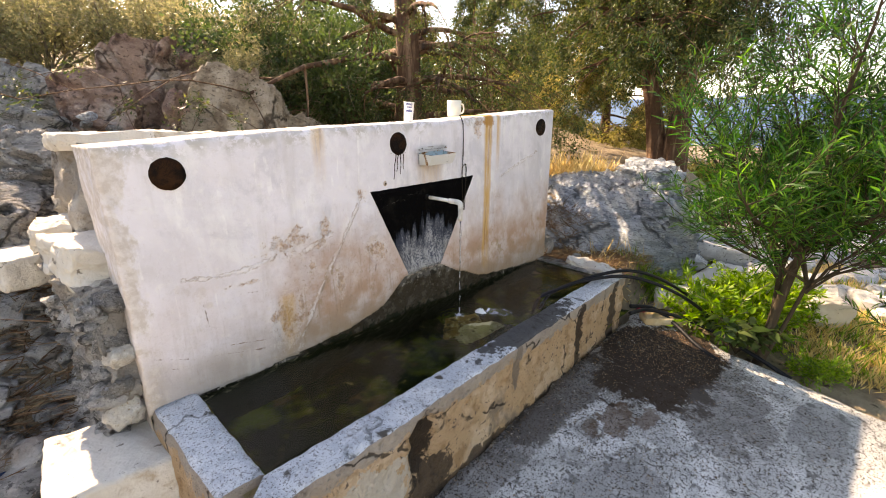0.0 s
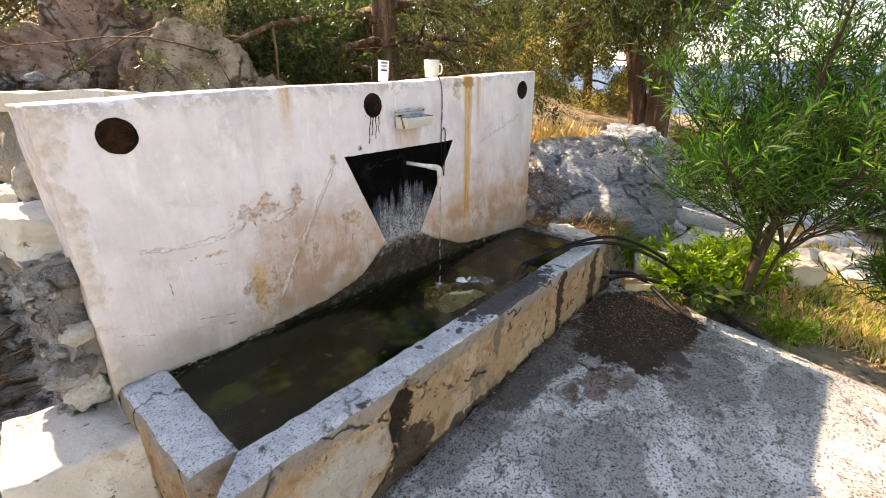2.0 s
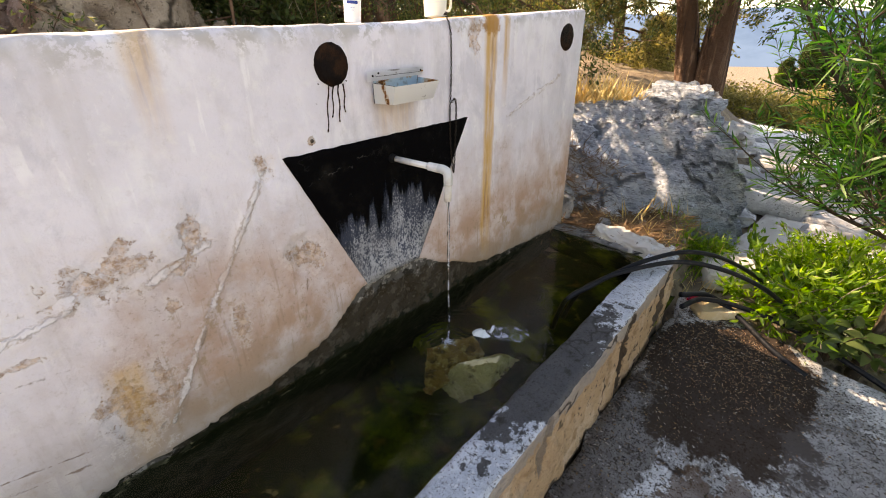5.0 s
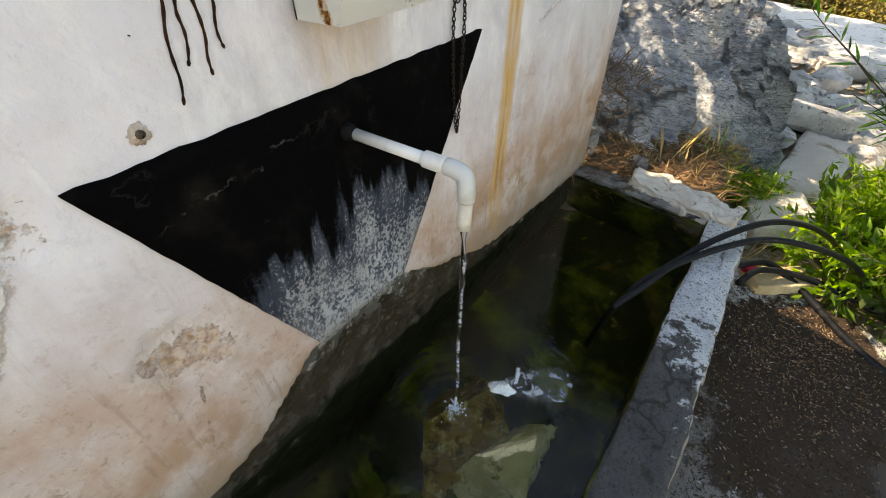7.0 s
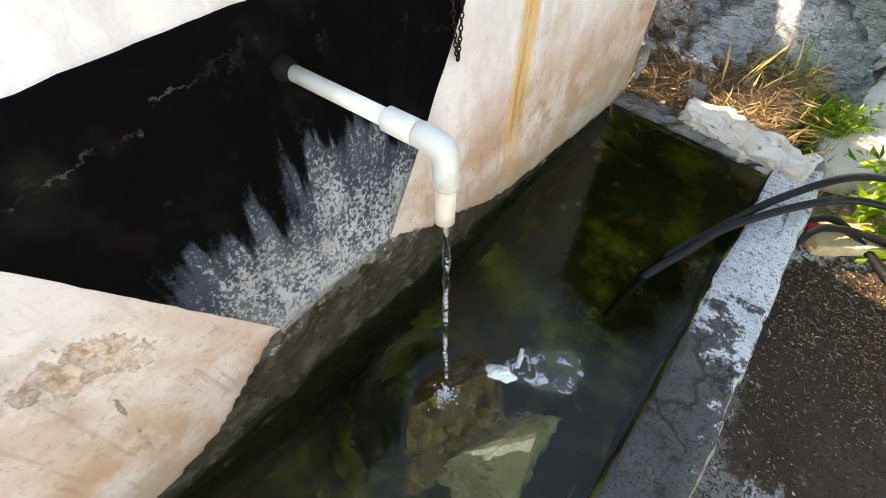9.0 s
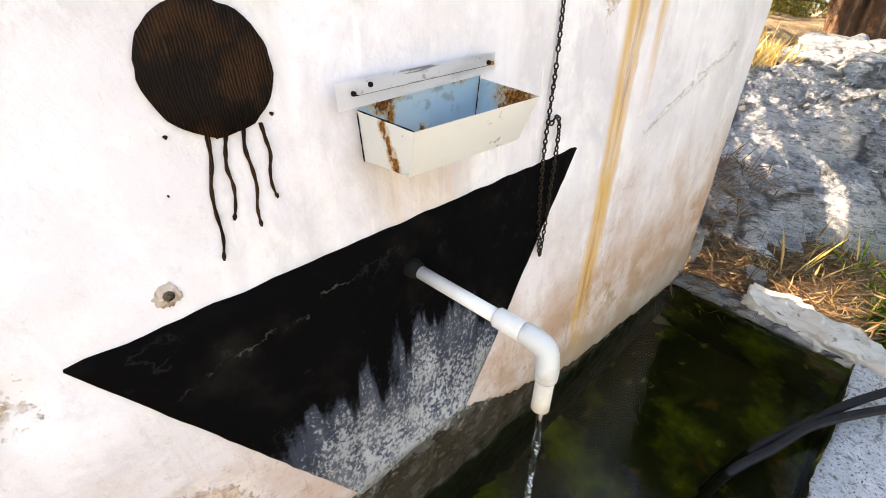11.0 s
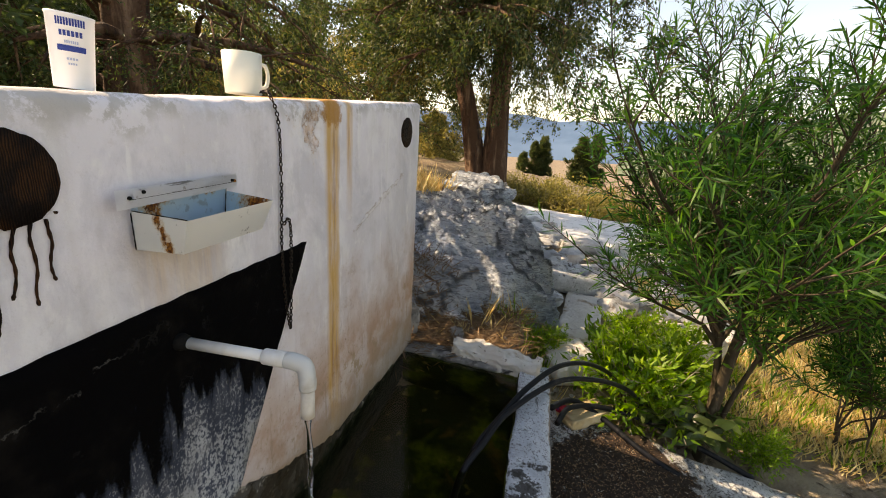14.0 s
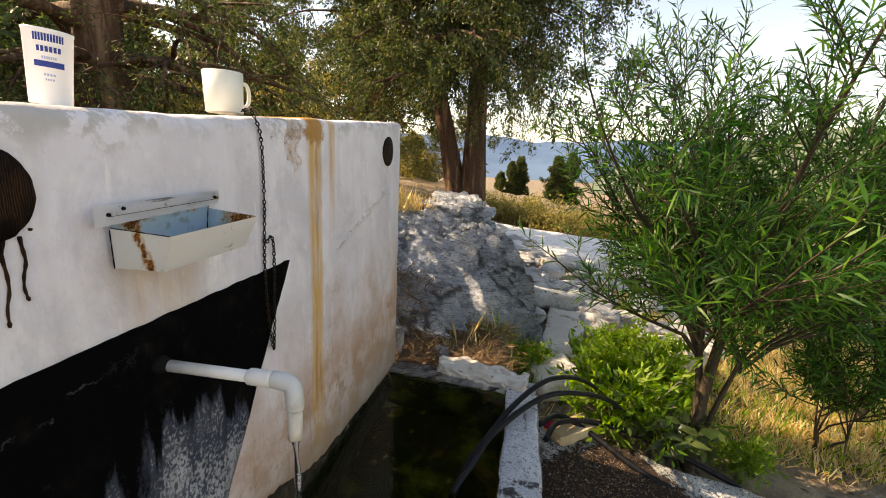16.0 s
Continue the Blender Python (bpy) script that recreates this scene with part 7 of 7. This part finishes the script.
# ---- chain ----
iron = surface("dark_iron", (0.025, 0.022, 0.02), [((0.07, 0.04, 0.025), 120, 0.52, 0.66)], ((200, 0.4, 0.001),), 0.55, 0.7)
chain = thing("chain", "thin dark iron chain hanging from the mug", "chain", at=(0.66, -0.01, 1.2))
ring_pts = [Vector((0.0029 * math.cos(a), 0, 0.0047 * math.sin(a))) for a in np.linspace(0, 2 * math.pi, 11)]
link_data = tube_data(ring_pts, [0.0015] * len(ring_pts), 5, False)
link_mesh = mesh_of("link", *link_data, [iron], True)
ways = [bend([(0.735, 0.09, 1.476), (0.69, 0.04, 1.476), (0.645, 0.004, 1.468), (0.655, -0.008, 1.42), (0.66, -0.007, 1.3), (0.655, -0.007, 1.21), (0.652, -0.007, 1.15), (0.656, -0.007, 1.05), (0.664, -0.008, 0.975), (0.67, -0.008, 0.945)], 26),
        bend([(0.656, -0.009, 1.195), (0.672, -0.011, 1.208), (0.682, -0.01, 1.19), (0.684, -0.009, 1.15), (0.681, -0.008, 1.08), (0.679, -0.008, 1.02), (0.674, -0.008, 0.965), (0.67, -0.009, 0.945)], 20)]
for line in ways:
    acc, flip = 0.0, 0
    for a, b in zip(line, line[1:]):
        acc += (b - a).length
        if acc >= 0.0068:
            acc = 0.0
            way = (b - a).normalized()
            turn = way.to_track_quat("Z", "Y").to_matrix().to_4x4() @ Matrix.Rotation(radians(90 * (flip % 2) + 35), 4, "Z")
            ob = new("link", link_mesh)
            ob.parent = chain
            ob.matrix_parent_inverse = Matrix.Translation(-chain.location)
            ob.matrix_basis = Matrix.Translation(b) @ turn
            flip += 1

# ---- hoses ----
rubber = surface("black_rubber", (0.008, 0.009, 0.012), [((0.03, 0.03, 0.03), 30, 0.55, 0.7)], ((80, 0.2, 0.002),), 0.5, spec=0.22)


def hose(points, radius, label):
    pts = bend(points, 14)
    ob = new("hose", mesh_of("hose", *tube_data(pts, [radius] * len(pts), 12), [rubber], True))
    return tagged(ob, label, "hose", "hoses at the trough")


hose([(0.88, -0.38, 0.18), (0.9, -0.395, 0.34), (0.93, -0.412, 0.43), (1.03, -0.455, 0.458), (1.18, -0.516, 0.482), (1.41, -0.68, 0.5), (1.55, -0.84, 0.46), (1.74, -1.0, 0.34), (1.95, -1.15, 0.16), (2.15, -1.3, 0.02)], 0.0105, "black rubber hose from the water over the rim")
hose([(0.97, -0.38, 0.18), (0.99, -0.405, 0.34), (1.03, -0.43, 0.434), (1.16, -0.49, 0.468), (1.316, -0.566, 0.5), (1.5, -0.68, 0.515), (1.66, -0.8, 0.47), (1.9, -0.93, 0.33), (2.15, -1.08, 0.14), (2.35, -1.22, 0.02)], 0.0105, "black rubber hose from the water over the rim")
hose([(1.58, -0.72, 0.2), (1.72, -0.78, 0.2), (1.82, -0.93, 0.17), (1.84, -1.15, 0.13), (1.8, -1.4, 0.06), (1.75, -1.6, 0.0)], 0.013, "black rubber hose on the ground")
hose([(1.66, -0.69, 0.22), (1.8, -0.8, 0.19), (1.78, -0.95, 0.13), (1.66, -1.12, 0.08), (1.6, -1.25, 0.05)], 0.014, "dark hose end lying on the paving")
red = surface("red_foil", (0.5, 0.02, 0.04), [((0.06, 0.08, 0.3), 60, 0.55, 0.6)], ((60, 0.4, 0.004),), 0.35)
block("candy_wrapper", 91, red, (1.715, -0.745, 0.19), (0.03, 0.016, 0.012), "crumpled red wrapper beside the trough", (0, 10, -30), "wrapper", cuts=6, round_=0.3, rough=0.05)
can_mat = surface("blue_black_tin", (0.03, 0.06, 0.14), [((0.3, 0.32, 0.35), 40, 0.58, 0.66)], ((50, 0.4, 0.006),), 0.35, 0.6)
block("crushed_can", 92, can_mat, (-1.41, 0.55, 0.1), (0.05, 0.03, 0.03), "crushed blue and black drinks can", (0, 10, 30), "can", cuts=8, round_=0.45, rough=0.05)

# ---- litter on the paving ----
g = np.random.default_rng(61)
n = 30000
px, py = g.uniform(-1.0, 1.85, n), -0.68 - 1.6 * g.random(n) ** 1.3
keep = np.array([fbm(Vector((x * 2.3, y * 2.3, 5)), 3) + 0.1 > g.uniform(-0.25, 0.35) and x < 1.86 - 0.38 * (-0.67 - y) * 1.0 for x, y in zip(px, py)])
px, py = px[keep], py[keep]
n = len(px)
pz = np.array([paving_height(x, y) for x, y in zip(px, py)]) + 0.003
way = np.column_stack((g.normal(size=(n, 2)), g.normal(size=n) * 0.15))
bits = foliage("dark_chips", [(0.015, 0.013, 0.011), (0.03, 0.025, 0.02), (0.05, 0.04, 0.03), (0.07, 0.055, 0.04), (0.09, 0.075, 0.06), (0.2, 0.12, 0.05), (0.45, 0.43, 0.4)], 0.0, 0.8)
ob = new("leaf_litter", leaves_mesh("leaf_litter", np.column_stack((px, py, pz)), way, 0.004 + 0.016 * g.random(n) ** 2, g.uniform(0.002, 0.007, n), bits, 0.3, 61))
tagged(ob, "dark leaf and bark bits strewn on the paving", "litter", kind="stuff")
n = 2600
px, py = g.normal(1.5, 0.22, n), g.normal(-0.98, 0.17, n)
keep = (px < 1.76) & (py < -0.7)
px, py = px[keep], py[keep]
n = len(px)
pz = np.array([paving_height(x, y) for x, y in zip(px, py)]) + 0.004
way = np.column_stack((g.normal(size=(n, 2)), g.normal(size=n) * 0.2))
ob = new("pine_litter", leaves_mesh("pine_litter", np.column_stack((px, py, pz)), way, g.uniform(0.004, 0.016, n), g.uniform(0.002, 0.005, n), roots, 0.3, 62))
tagged(ob, "brown crumbs of leaf and soil on the wet paving", "litter", kind="stuff")
